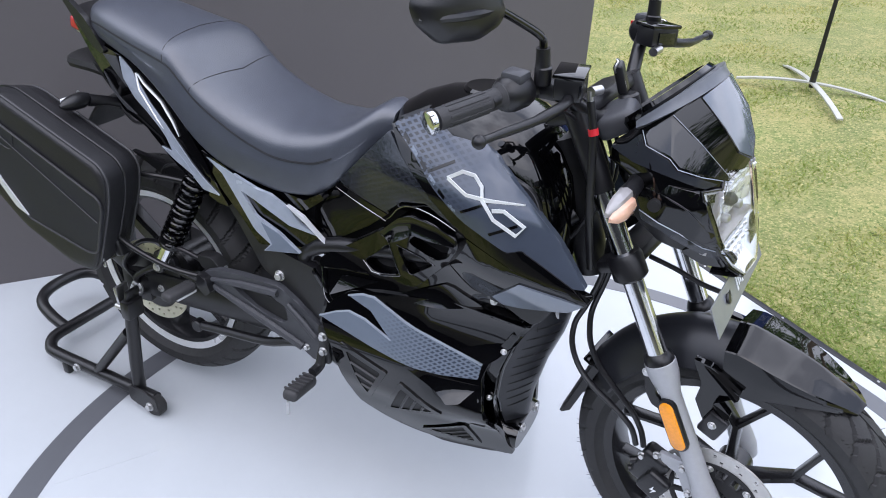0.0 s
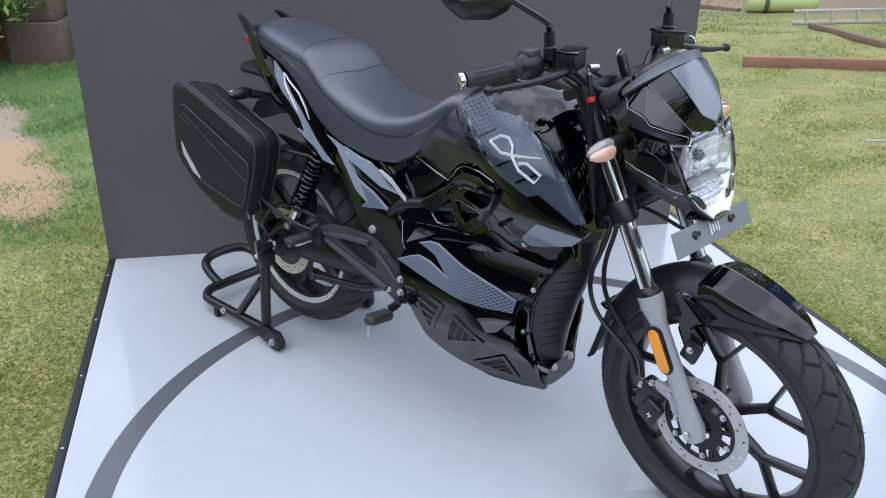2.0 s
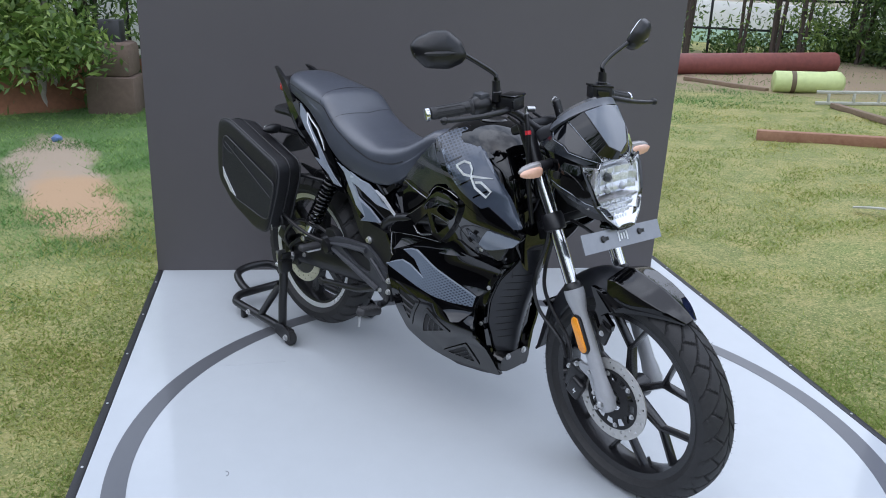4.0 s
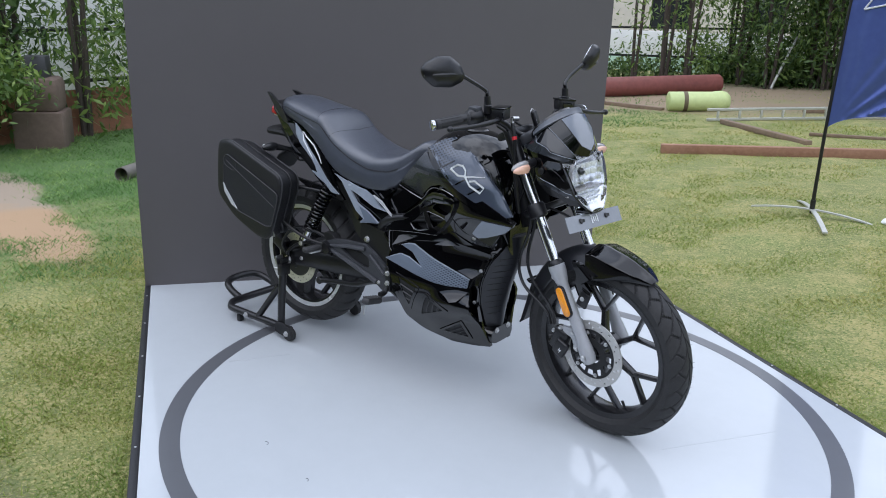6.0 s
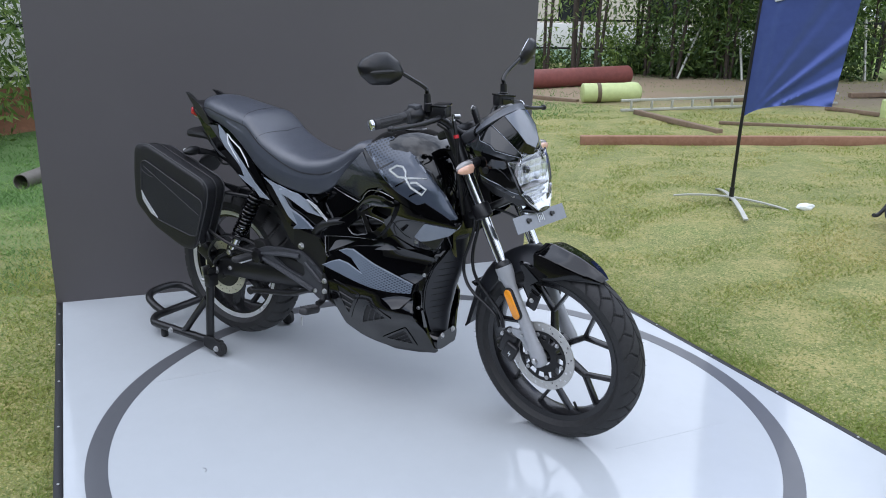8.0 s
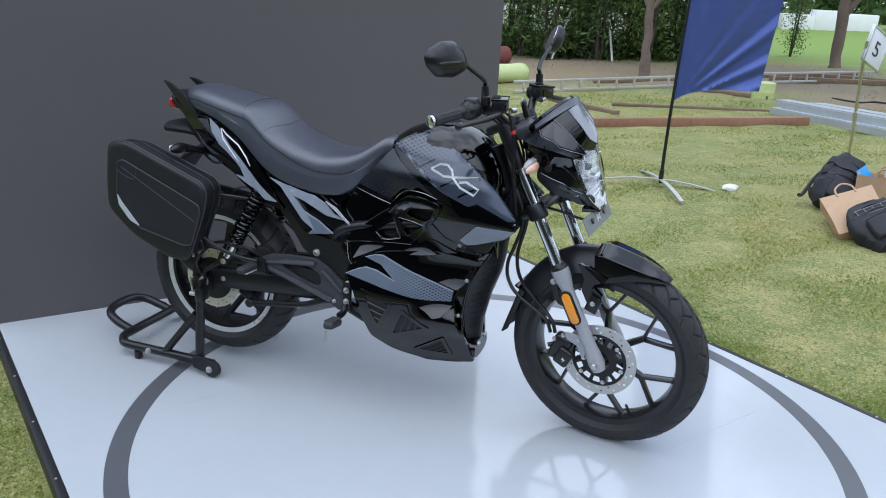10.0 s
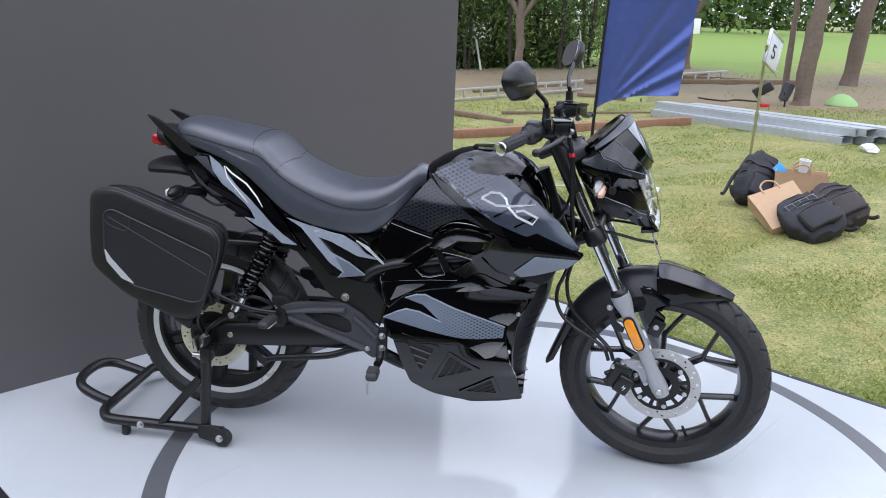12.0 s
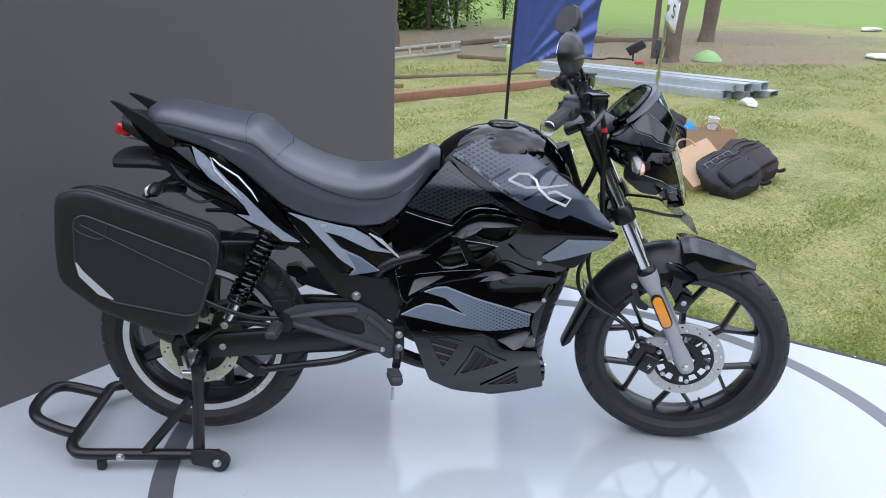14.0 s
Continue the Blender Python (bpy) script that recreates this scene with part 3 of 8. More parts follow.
for j in range(rows - 1):
    for i in range(cols - 1):
        bm.faces.new((V[j][i], V[j][i + 1], V[j + 1][i + 1], V[j + 1][i]))
ext = bmesh.ops.extrude_face_region(bm, geom=bm.faces[:])
for v in ext["geom"]:
    if isinstance(v, bmesh.types.BMVert):
        v.co.y = 0.04
part("panel_face", bm, PANELMAT, backdrop, "charcoal printed vinyl face")
for s in (-1, 1):
    part("panel_post", boxed((0.04, 0.04, 2.42), 0.002, pose(s * 1.15, 0.062, 1.21)), BORDER, backdrop)
    part("panel_strut", rod((s * 1.15, 0.08, 1.6), (s * 1.15, 0.75, -0.04), 0.018), BORDER, backdrop)
part("panel_bolt", disc(0.005, 0.003, pose(-0.62, -0.002, 0.62, 90), 12), STEEL, backdrop)

# unseen charcoal wall added behind the viewer to keep the bike's reflections dark
added_dark_wall = thing("added_dark_wall", pose(0.6, -2.85, -0.2), "unseen plain charcoal wall added to darken reflections", "wall", kind="structure")
part("wall_face", boxed((9.0, 0.12, 1.5), 0.004, pose(0, 0, 0.75)), mat("charcoal_wall", (0.02, 0.02, 0.022), 0.8, 0, 0.15, 4, bump=0.2, bump_scale=120), added_dark_wall)
# ---- the motorcycle ----
BIKE = pose(0, -0.032, 0, 0, 0, 1.6)
bike = thing("motorcycle", BIKE, "glossy black electric motorcycle with a dark grey stitched seat", "motorcycle")
RAKE = radians(27)
AXIS = Vector((-math.sin(RAKE), 0, math.cos(RAKE)))
PIVOT = Vector((0.672, 0, 0.3))
STEER = Matrix.Translation(PIVOT) @ Matrix.Rotation(radians(-10), 4, AXIS) @ Matrix.Translation(-PIVOT)
FRONT, REAR = Vector((0.714, 0, 0.316)), Vector((-0.718, 0, 0.338))
XS = (-0.15, 0.05, 0.25, 0.43)
WIDTHS = ((0.20, (0.115, 0.105, 0.07, 0.04)), (0.30, (0.158, 0.158, 0.12, 0.07)), (0.37, (0.18, 0.182, 0.164, 0.1)), (0.42, (0.182, 0.184, 0.14, 0.096)),
          (0.56, (0.148, 0.151, 0.113, 0.096)), (0.64, (0.128, 0.140, 0.152, 0.165)), (0.73, (0.118, 0.142, 0.188, 0.2)),
          (0.82, (0.096, 0.15, 0.185, 0.165)), (0.88, (0.076, 0.128, 0.158, 0.125)), (0.96, (0.042, 0.073, 0.088, 0.045)))


HEIGHTS = [h for h, _ in WIDTHS]


@functools.lru_cache(maxsize=None)
def side(x, z):
    """Half width of the body at x along the bike and height z."""
    rows = [curve(x, XS, w) for _, w in WIDTHS]
    return curve(z, HEIGHTS, rows)


def off(d, f=side):
    return lambda x, z: f(x, z) + d


def turned(p):
    return STEER @ Vector(p)


def wheel_turn(c):
    """Local z becomes the axle's direction (to the bike's right)."""
    return Matrix.Translation(c) @ pose(0, 0, 0, 90, 0, 0)


def tyre_mesh(R, half, seat, rear):
    pr = []
    for k in range(61):
        u = -1 + k / 30
        pr.append((R - 0.033 * abs(u) ** 2.8, u * half))
    for r, h in ((R - 0.036, half), (R - 0.04, half * 1.003), (R - 0.055, half * 0.985), (seat + 0.012, half * 0.84), (seat, half * 0.7)):
        pr.append((r, h))
    pr = [(r, -h) for r, h in reversed(pr[61:])] + pr

    def tread(r, h, t):
        u = h / half
        if r < R - 0.041:
            return 0
        n = 30
        a = abs(u)
        ph = (t * n + (0.55 * a if rear else 1.5 * a) + (0.5 if u > 0 else 0)) % 1
        if rear:
            return -0.0075 if ph < 0.17 and a > 0.12 else 0
        back = (t * n - 0.9 * a + (0.25 if u > 0 else 0.75)) % 1
        cut = (ph < 0.11 and a > 0.06) or (back < 0.1 and 0.3 < a < 0.72) or a < 0.03
        return -0.006 if cut else 0
    return lathe(bmesh.new(), pr, seg=450, closed=True, warp=tread)


def holed_disc(r0, r1, h, holes, seg=96):
    """A flat ring with two rows of drilled holes."""
    bm = bmesh.new()
    rad = [r0, r0 + (r1 - r0) * 0.22, r0 + (r1 - r0) * 0.42, r0 + (r1 - r0) * 0.58, r0 + (r1 - r0) * 0.78, r1]
    for s in (-1, 1):
        V = [[bm.verts.new((r * math.cos(math.tau * k / seg), r * math.sin(math.tau * k / seg), s * h / 2)) for k in range(seg)] for r in rad]
        for i in range(5):
            for k in range(seg):
                if holes and ((i == 1 and k % 6 == 0) or (i == 3 and k % 6 == 2)):
                    continue
                bm.faces.new((V[i][k], V[i][(k + 1) % seg], V[i + 1][(k + 1) % seg], V[i + 1][k]))
    bm.edges.ensure_lookup_table()
    loops = [e for e in bm.edges if e.is_boundary]
    bmesh.ops.bridge_loops(bm, edges=loops) if not holes else None
    if holes:
        bm.verts.ensure_lookup_table()
        n = len(rad) * seg
        bm.verts.index_update()
        for e in loops:
            a, b = e.verts[0].index, e.verts[1].index
            if a < n and b < n:
                bm.faces.new((bm.verts[a], bm.verts[b], bm.verts[b + n], bm.verts[a + n]))
    return bm


# front wheel
W = STEER @ wheel_turn(FRONT)
wheel = part("front_wheel", lathe(bmesh.new(), [(0.018, -0.06), (0.034, -0.05), (0.034, 0.05), (0.018, 0.06)], seg=28), RIM, bike, "black cast alloy front wheel with six split spokes", W)
bm = bmesh.new()
rw = random.Random(8)
for k in range(190):
    a, h = math.tau * (k + rw.uniform(-0.3, 0.3)) / 190, rw.choice((-0.05, -0.036, 0.036, 0.05))
    r0, l = 0.318 - 0.033 * abs(h / 0.055) ** 2.8, rw.uniform(0.003, 0.008)
    d = Vector((math.cos(a), math.sin(a), 0))
    tube(bm, [d * (r0 - 0.001) + Vector((0, 0, h)), d * (r0 + l) + Vector((0, 0, h * 1.05))], [0.0007, 0.0003], 4)
tagged(part("tyre_whiskers", bm, RUBBER, wheel, "", W), kind="stuff")
part("tyre", tyre_mesh(0.318, 0.055, 0.245, False), RUBBER, wheel, "black block-tread tyre", W, 24)
bm = bmesh.new()
lathe(bm, [(0.23, -0.037), (0.251, -0.041), (0.253, -0.035), (0.24, -0.026), (0.232, 0), (0.24, 0.026), (0.253, 0.035), (0.251, 0.041), (0.23, 0.037), (0.224, 0.02), (0.222, 0), (0.224, -0.02)], seg=80, closed=True)
part("rim", bm, RIM, wheel, "", W)


def bar_spoke(bm, a, b, w0, w1, d0, d1):
    a, b = Vector(a), Vector(b)
    d = (b - a).normalized()
    s = d.cross(Vector((0, 0, 1)))
    rings = []
    for p, w, t in ((a, w0, d0), (a.lerp(b, 0.5), (w0 + w1) / 2 * 0.92, (d0 + d1) / 2), (b, w1, d1)):
        rings.append([p + s * w * x + Vector((0, 0, t * z)) for x, z in ((-1, -0.6), (-0.6, -1), (0.6, -1), (1, -0.6), (1, 0.6), (0.6, 1), (-0.6, 1), (-1, 0.6))])
    loft(bm, rings)


for k in range(6):
    bm = bmesh.new()
    a = math.tau * k / 6 - radians(87)
    P = lambda r, t: (r * math.cos(t), r * math.sin(t), 0)
    bar_spoke(bm, P(0.028, a), P(0.14, a), 0.0105, 0.0085, 0.021, 0.014)
    for s in (-1, 1):
        bar_spoke(bm, P(0.133, a), P(0.229, a + s * 0.28), 0.0062, 0.0056, 0.0135, 0.015)
    part("spoke", bm, RIM, wheel, "", W)
part("brake_disc", holed_disc(0.086, 0.119, 0.004, True), DISC, wheel, "drilled steel front brake disc", W @ pose(0, 0, 0.074))
bm = bmesh.new()
lathe(bm, [(0.034, -0.004), (0.056, -0.004), (0.058, 0.003), (0.034, 0.006)], seg=48, closed=True)
lathe(bm, [(0.079, -0.002), (0.0885, -0.002), (0.0885, 0.0025), (0.079, 0.0025)], seg=60, closed=True)
for k in range(12):
    a = math.tau * (k + 0.5) / 12
    wd = 0.0085 if k % 2 else 0.0055
    bar_spoke(bm, (0.054 * math.cos(a), 0.054 * math.sin(a), 0), (0.082 * math.cos(a), 0.082 * math.sin(a), 0), wd, wd * 1.2, 0.003, 0.0025)
part("disc_carrier", bm, MATTE, wheel, "matte black slotted disc carrier", W @ pose(0, 0, 0.075))
for k in range(6):
    a = math.tau * (2 * k + 1.5) / 12
    bm = bmesh.new()
    hexbolt(bm, (0.076 * math.cos(a), 0.076 * math.sin(a), 0.077), (0, 0, 1), 0.0055, 0.006)
    part("disc_bolt", bm, STEEL, wheel, "", W)
part("valve_stem", rod((0.096, -0.203, 0), (0.085, -0.177, 0.004), 0.0045), RUBBER, wheel, "", W)

# rear wheel with hub motor
W = wheel_turn(REAR)
wheel = part("rear_wheel", lathe(bmesh.new(), [(0.02, -0.075), (0.07, -0.07), (0.088, -0.055), (0.09, 0.045), (0.075, 0.06), (0.03, 0.066), (0.018, 0.1)], seg=48), RIM, bike, "black rear wheel with a silver rim stripe and hub motor", W)
part("tyre", tyre_mesh(0.304, 0.064, 0.226, True), RUBBER, wheel, "black road tyre with cut grooves", W, 24)
bm = bmesh.new()
lathe(bm, [(0.205, -0.042), (0.232, -0.048), (0.234, -0.04), (0.22, -0.03), (0.212, 0), (0.22, 0.03), (0.234, 0.04), (0.232, 0.048), (0.205, 0.042), (0.198, 0.02), (0.196, 0), (0.198, -0.02)], seg=80, closed=True)
part("rim", bm, RIM, wheel, "", W)
for s in (-1, 1):
    bm = bmesh.new()
    lathe(bm, [(0.214, s * 0.0455), (0.231, s * 0.0495), (0.231, s * 0.051), (0.214, s * 0.047)], seg=96, closed=True)
    part("rim_stripe", bm, WHITELINE, wheel, "bright silver stripe", W)
for k in range(6):
    bm = bmesh.new()
    a = math.tau * (k + 0.35) / 6
    bar_spoke(bm, (0.08 * math.cos(a), 0.08 * math.sin(a), 0), (0.2 * math.cos(a), 0.2 * math.sin(a), 0), 0.026, 0.02, 0.02, 0.022)
    part("spoke", bm, RIM, wheel, "", W)
part("brake_disc", holed_disc(0.08, 0.112, 0.004, True), DISCOLD, wheel, "drilled brake disc with a yellowed face", W @ pose(0, 0, 0.092))
part("disc_carrier", disc(0.081, 0.006, pose(0, 0, 0.09), 40, 0.002), SATIN, wheel, "", W)

def capsule(w, d, h, m):
    """A flat pad with round ends: w wide in x, d deep in y, h tall in z."""
    n, r = 12, w / 2
    out = [(r * math.cos(a), (h / 2 - r) + r * math.sin(a)) for a in [math.pi * k / n for k in range(n + 1)]] + [(r * math.cos(a), -(h / 2 - r) + r * math.sin(a)) for a in [math.pi + math.pi * k / n for k in range(n + 1)]]
    rings = [[m @ Vector((x * k, y, z * k)) for x, z in out] for y, k in ((-d / 2, 0.9), (-d / 2 + 0.002, 0.98), (0, 1), (d / 2 - 0.002, 0.98), (d / 2, 0.9))]
    return loft(bmesh.new(), rings)


# fork, steered
fdir = Vector((-math.sin(RAKE), 0, math.cos(RAKE)))


def on_fork(s, y):
    return Vector((FRONT.x, y, FRONT.z)) + fdir * s


for y in (-0.097, 0.097):
    lower = part("fork_lower", tube(bmesh.new(), [on_fork(s, y) for s in (-0.028, -0.024, 0.0, 0.03, 0.06, 0.15, 0.225, 0.255, 0.285, 0.3, 0.322, 0.324)],
                                    [0.012, 0.021, 0.026, 0.0245, 0.0205, 0.0198, 0.0188, 0.0188, 0.0255, 0.028, 0.0285, 0.026], 22), FORKGREY, bike, "grey painted fork slider", STEER)
    part("fork_tube", rod(on_fork(0.31, y), on_fork(0.53, y), 0.0185, 22), CHROME, bike, "chromed fork tube", STEER)
    part("dust_seal", tube(bmesh.new(), [on_fork(s, y) for s in (0.32, 0.328, 0.338, 0.342)], [0.027, 0.027, 0.023, 0.0195], 22), SATIN, lower, "", STEER)
    part("fork_clamp", tube(bmesh.new(), [on_fork(s, y) for s in (0.49, 0.495, 0.53, 0.54)], [0.026, 0.031, 0.031, 0.027], 22), SATIN, bike, "", STEER)
    part("upper_tube", rod(on_fork(0.53, y), on_fork(0.66, y), 0.0195, 22), CHROME, bike, "", STEER)
    part("tube_cover", rod(on_fork(0.655, y), on_fork(0.8, y), 0.021, 22), SATIN, bike, "", STEER)
    part("axle_nut", lathe(bmesh.new(), [(0.011, 0), (0.011, 0.008), (0.008, 0.01)], STEER @ Matrix.Translation(on_fork(0, y * 1.22)) @ pose(0, 0, 0, 90 if y < 0 else -90), 6), STEEL, lower)
part("axle", rod((FRONT.x, -0.12, FRONT.z), (FRONT.x, 0.12, FRONT.z), 0.009), STEEL, bike, "", STEER)
for s, nm in ((0.515, "lower_yoke"), (0.79, "top_yoke")):
    c = on_fork(s, 0)
    part(nm, boxed((0.075, 0.21, 0.026), 0.008, Matrix.Translation(c + Vector((-0.02, 0, -0.01))) @ pose(0, 0, 0, 0, -27, 0)), SATIN, bike, "", STEER)
for y in (-1, 1):
    refl = part("side_reflector", capsule(0.036, 0.012, 0.114, Matrix.Translation(on_fork(0.197, y * 0.117) + Vector((-0.003, 0, 0))) @ pose(0, 0, 0, 0, -27, 0)), SATIN, bike, "amber reflector on a black backing", STEER)
    part("amber_lens", capsule(0.028, 0.01, 0.104, Matrix.Translation(on_fork(0.197, y * 0.1215) + Vector((-0.003, 0, 0))) @ pose(0, 0, 0, 0, -27, 0)), AMBER, refl, "ribbed amber lens", STEER)
# front caliper and its hoses
bm = boxed((0.06, 0.04, 0.09), 0.012, Matrix.Translation((0.59, -0.085, 0.335)) @ pose(0, 0, 0, 0, 18, 0), 3)
box(bm, Matrix.Translation((0.607, -0.106, 0.312)) @ pose(0, 0, 0, 0, 25, 0), (0.05, 0.024, 0.062), 0.009, 3)
cal = part("front_caliper", bm, SATIN, bike, "black brake caliper", STEER)
part("caliper_bracket", plate([(0.6, 0.392), (0.655, 0.396), (0.685, 0.345), (0.668, 0.315), (0.645, 0.36), (0.61, 0.372)], flat(0.1), 0.01), FORKGREY, cal, "", STEER)
for x, z in ((0.6, 0.385), (0.652, 0.383), (0.672, 0.327), (0.572, 0.365)):
    part("caliper_bolt", hexbolt(bmesh.new(), (x, -0.1, z), (0, -1, 0), 0.006, 0.009), STEEL, cal, "", STEER)
for k, z in enumerate((0.34, 0.315)):
    part("bleed_screw", rod((0.565, -0.09, z), (0.55, -0.1, z - 0.004), 0.007), SATIN, cal, "", STEER)
part("zigzag_mark", plate([(0.612, 0.318), (0.604, 0.306), (0.612, 0.307), (0.606, 0.296), (0.618, 0.309), (0.61, 0.309)], flat(0.1192), 0.001, 0, 0.1, 0), PALEPRINT, cal, "", STEER)
for pts in (((0.42, -0.075, 0.8), (0.412, -0.05, 0.7), (0.389, -0.042, 0.62), (0.373, -0.038, 0.573), (0.375, -0.044, 0.527), (0.398, -0.056, 0.489), (0.435, -0.071, 0.465), (0.483, -0.079, 0.44), (0.524, -0.085, 0.412), (0.541, -0.086, 0.375)),
            ((0.43, -0.06, 0.8), (0.42, -0.035, 0.7), (0.401, -0.028, 0.616), (0.401, -0.034, 0.577), (0.412, -0.042, 0.536), (0.438, -0.046, 0.495), (0.482, -0.054, 0.457), (0.516, -0.061, 0.43), (0.543, -0.076, 0.405), (0.556, -0.085, 0.375))):
    part("brake_hose", tube(bmesh.new(), pts, 0.0058, 10, smooth=6), SATIN, bike, "black rubber brake hose")
hose = part("throttle_hose", tube(bmesh.new(), [turned((0.389, -0.123, 1.06)), turned((0.402, -0.128, 1.012)), turned((0.408, -0.131, 0.95)), turned((0.414, -0.131, 0.86)), turned((0.425, -0.126, 0.76))], 0.0066, 12, smooth=6), SATIN, bike, "black sheathed hose with a red ring")
part("red_ring", rod(turned((0.4, -0.1275, 1.018)), turned((0.4035, -0.1285, 1.008)), 0.0085), REDRING, hose, "red ring")
part("hose_union", rod(turned((0.385, -0.121, 1.075)), turned((0.395, -0.125, 1.035)), 0.005), STEEL, hose, "")
for k in range(4):
    y = 0.03 * k - 0.1
    part("cable", tube(bmesh.new(), [turned((0.345, y - 0.05, 1.05)), turned((0.37, y, 1.0)), turned((0.4, y * 0.7, 0.9)), turned((0.36, y * 0.5, 0.78)), (0.3, y * 0.4, 0.7)], 0.004, 8, smooth=5), SATIN, bike)

# front mudguard: rounded rear part and sharp beak
def guard(a0, a1, n, R, hw, drop):
    bm = bmesh.new()
    rings = []
    for i in range(n + 1):
        a = radians(a0 + (a1 - a0) * i / n)
        t = i / n
        r = R(t)
        w = hw(t)
        ring = []
        for k in range(13):
            u = -1 + k / 6
            d = drop(t) * abs(u) ** 2.2
            ring.append(FRONT + Vector((math.cos(a) * (r - d), u * w, math.sin(a) * (r - d))))
        inner = []
        for k in range(13):
            u = 1 - k / 6
            d = drop(t) * abs(u) ** 2.2 + 0.005
            inner.append(FRONT + Vector((math.cos(a) * (r - d), u * (w - 0.003), math.sin(a) * (r - d))))
        rings.append(ring + inner)
    return loft(bm, rings)


fender = part("front_mudguard", guard(92, 153, 26, lambda t: table(t, (0, 0.1, 0.3, 0.6, 1), (0.345, 0.354, 0.362, 0.358, 0.347)), lambda t: 0.07 - 0.006 * t, lambda t: 0.07), GUARD, bike, "black front mudguard with a glossy pointed beak", STEER)
# straight rear flap with a turned-in rim
bm = bmesh.new()
rings = []
for i in range(9):
    t = i / 8
    o = Vector((0.414, 0, 0.482)).lerp(Vector((0.352, 0, 0.304)), t)
    back = Vector((-0.94, 0, 0.33))
    w, dp = 0.05 - 0.016 * t, 0.026 - 0.004 * t - (0.012 if i == 8 else 0)
    pr = [(-1, -dp), (-0.98, -dp * 0.4), (-0.8, -0.003), (-0.4, 0.0), (0.4, 0.0), (0.8, -0.003), (0.98, -dp * 0.4), (1, -dp), (0.93, -dp), (0.88, -dp * 0.45), (0.7, -0.008), (-0.7, -0.008), (-0.88, -dp * 0.45), (-0.93, -dp)]
    rings.append([o + Vector((0, u * w, 0)) + back * h for u, h in pr])
flap = part("mud_flap", loft(bm, rings), SATIN, fender, "satin black rear flap", STEER)
part("flap_flange", boxed((0.006, 0.112, 0.022), 0.003, Matrix.Translation((0.414, 0, 0.487)) @ pose(0, 0, 0, 0, -62, 0)), GLOSS, flap, "", STEER)
bm = bmesh.new()
rings = []
for i in range(21):
    t = i / 20
    a = radians(98 - 39.0 * t)
    r = table(t, (0, 0.1, 0.33, 0.7, 1), (0.36, 0.361, 0.35, 0.341, 0.338))
    w = 0.079 * (1 - t ** 3 * 0.72)
    dr = table(t, (0, 0.15, 0.45, 0.63, 0.8, 1), (0.082, 0.095, 0.063, 0.045, 0.028, 0.012))
    o = FRONT + Vector((math.cos(a), 0, math.sin(a))) * r
    n = Vector((math.cos(a), 0, math.sin(a)))
    cr = 0.003 + min(dr * 0.16, 0.009)
    pr = [(-1, -dr), (-0.985, -dr * 0.62), (-0.93, -cr - 0.002), (-0.9, -cr), (-0.5, -cr * 0.35), (-0.07, 0.003), (-0.03, 0.004), (0.03, 0.004), (0.07, 0.003), (0.5, -cr * 0.35), (0.9, -cr), (0.93, -cr - 0.002), (0.985, -dr * 0.62), (1, -dr), (0.95, -dr), (0.88, -cr - 0.008), (0.5, -cr * 0.4 - 0.006), (-0.5, -cr * 0.4 - 0.006), (-0.88, -cr - 0.008), (-0.95, -dr)]
    rings.append([o + Vector((0, u * w, 0)) + n * h for u, h in pr])
part("beak", loft(bm, rings), GLOSS, fender, "glossy black angular beak", STEER, 16)
for s in (-1, 1):
    part("mudguard_stay", plate([(0.622, 0.63), (0.655, 0.628), (0.712, 0.594), (0.675, 0.565), (0.705, 0.54), (0.70, 0.52), (0.665, 0.5), (0.64, 0.545), (0.645, 0.585)], flat(0.088), 0.014, 0.003, sgn=s), GLOSS, fender, "glossy black stay", STEER)
    for pts in ([(0.643, 0.624), (0.652, 0.623), (0.713, 0.592), (0.708, 0.588)], [(0.71, 0.588), (0.676, 0.567), (0.674, 0.562), (0.69, 0.574)], [(0.672, 0.55), (0.705, 0.53), (0.703, 0.526), (0.674, 0.544)]):
        zt = max(z for _, z in pts)
        part("stay_bevel", plate(pts, lambda x, z: 0.09 + (zt - z) * 0.4, 0.01, 0, 0.02, 0.001, sgn=s), GLOSS, fender, "", STEER)
    part("stay_block", boxed((0.04, 0.014, 0.055), 0.006, Matrix.Translation((0.683, s * 0.094, 0.51)) @ pose(0, 0, 0, 0, 20, 0)), SATIN, fender, "", STEER)
    part("stay_bolt", hexbolt(bmesh.new(), (0.682, s * 0.1, 0.515), (0, s, 0), 0.006, 0.006), STEEL, fender, "", STEER)
    link = part("stay_link", plate([(0.533, 0.552), (0.55, 0.553), (0.566, 0.5), (0.592, 0.482), (0.588, 0.468), (0.562, 0.474), (0.547, 0.495)], flat(0.074), 0.008, 0.004, sgn=s), SATIN, fender, "black mudguard link", STEER)
    part("link_bolt", hexbolt(bmesh.new(), (0.542, s * 0.075, 0.546), (0, s, 0), 0.007, 0.006), STEEL, link, "", STEER)

# headlamp cowl
bm = bmesh.new()
rings = []
for x, z0, z1, w, p, tp in ((0.43, 0.915, 0.965, 0.075, 3, 0.9), (0.455, 0.9, 0.968, 0.098, 3, 0.9), (0.49, 0.885, 0.968, 0.112, 3, 0.9), (0.53, 0.868, 0.962, 0.115, 3, 0.9), (0.56, 0.855, 0.95, 0.108, 3, 0.9)):
    rings.append(section(w, z0, z1, x, 32, p, 0, tp))
cowl = part("headlamp_cowl", loft(bm, rings), SHELL, bike, "glossy black headlamp cowl", STEER)


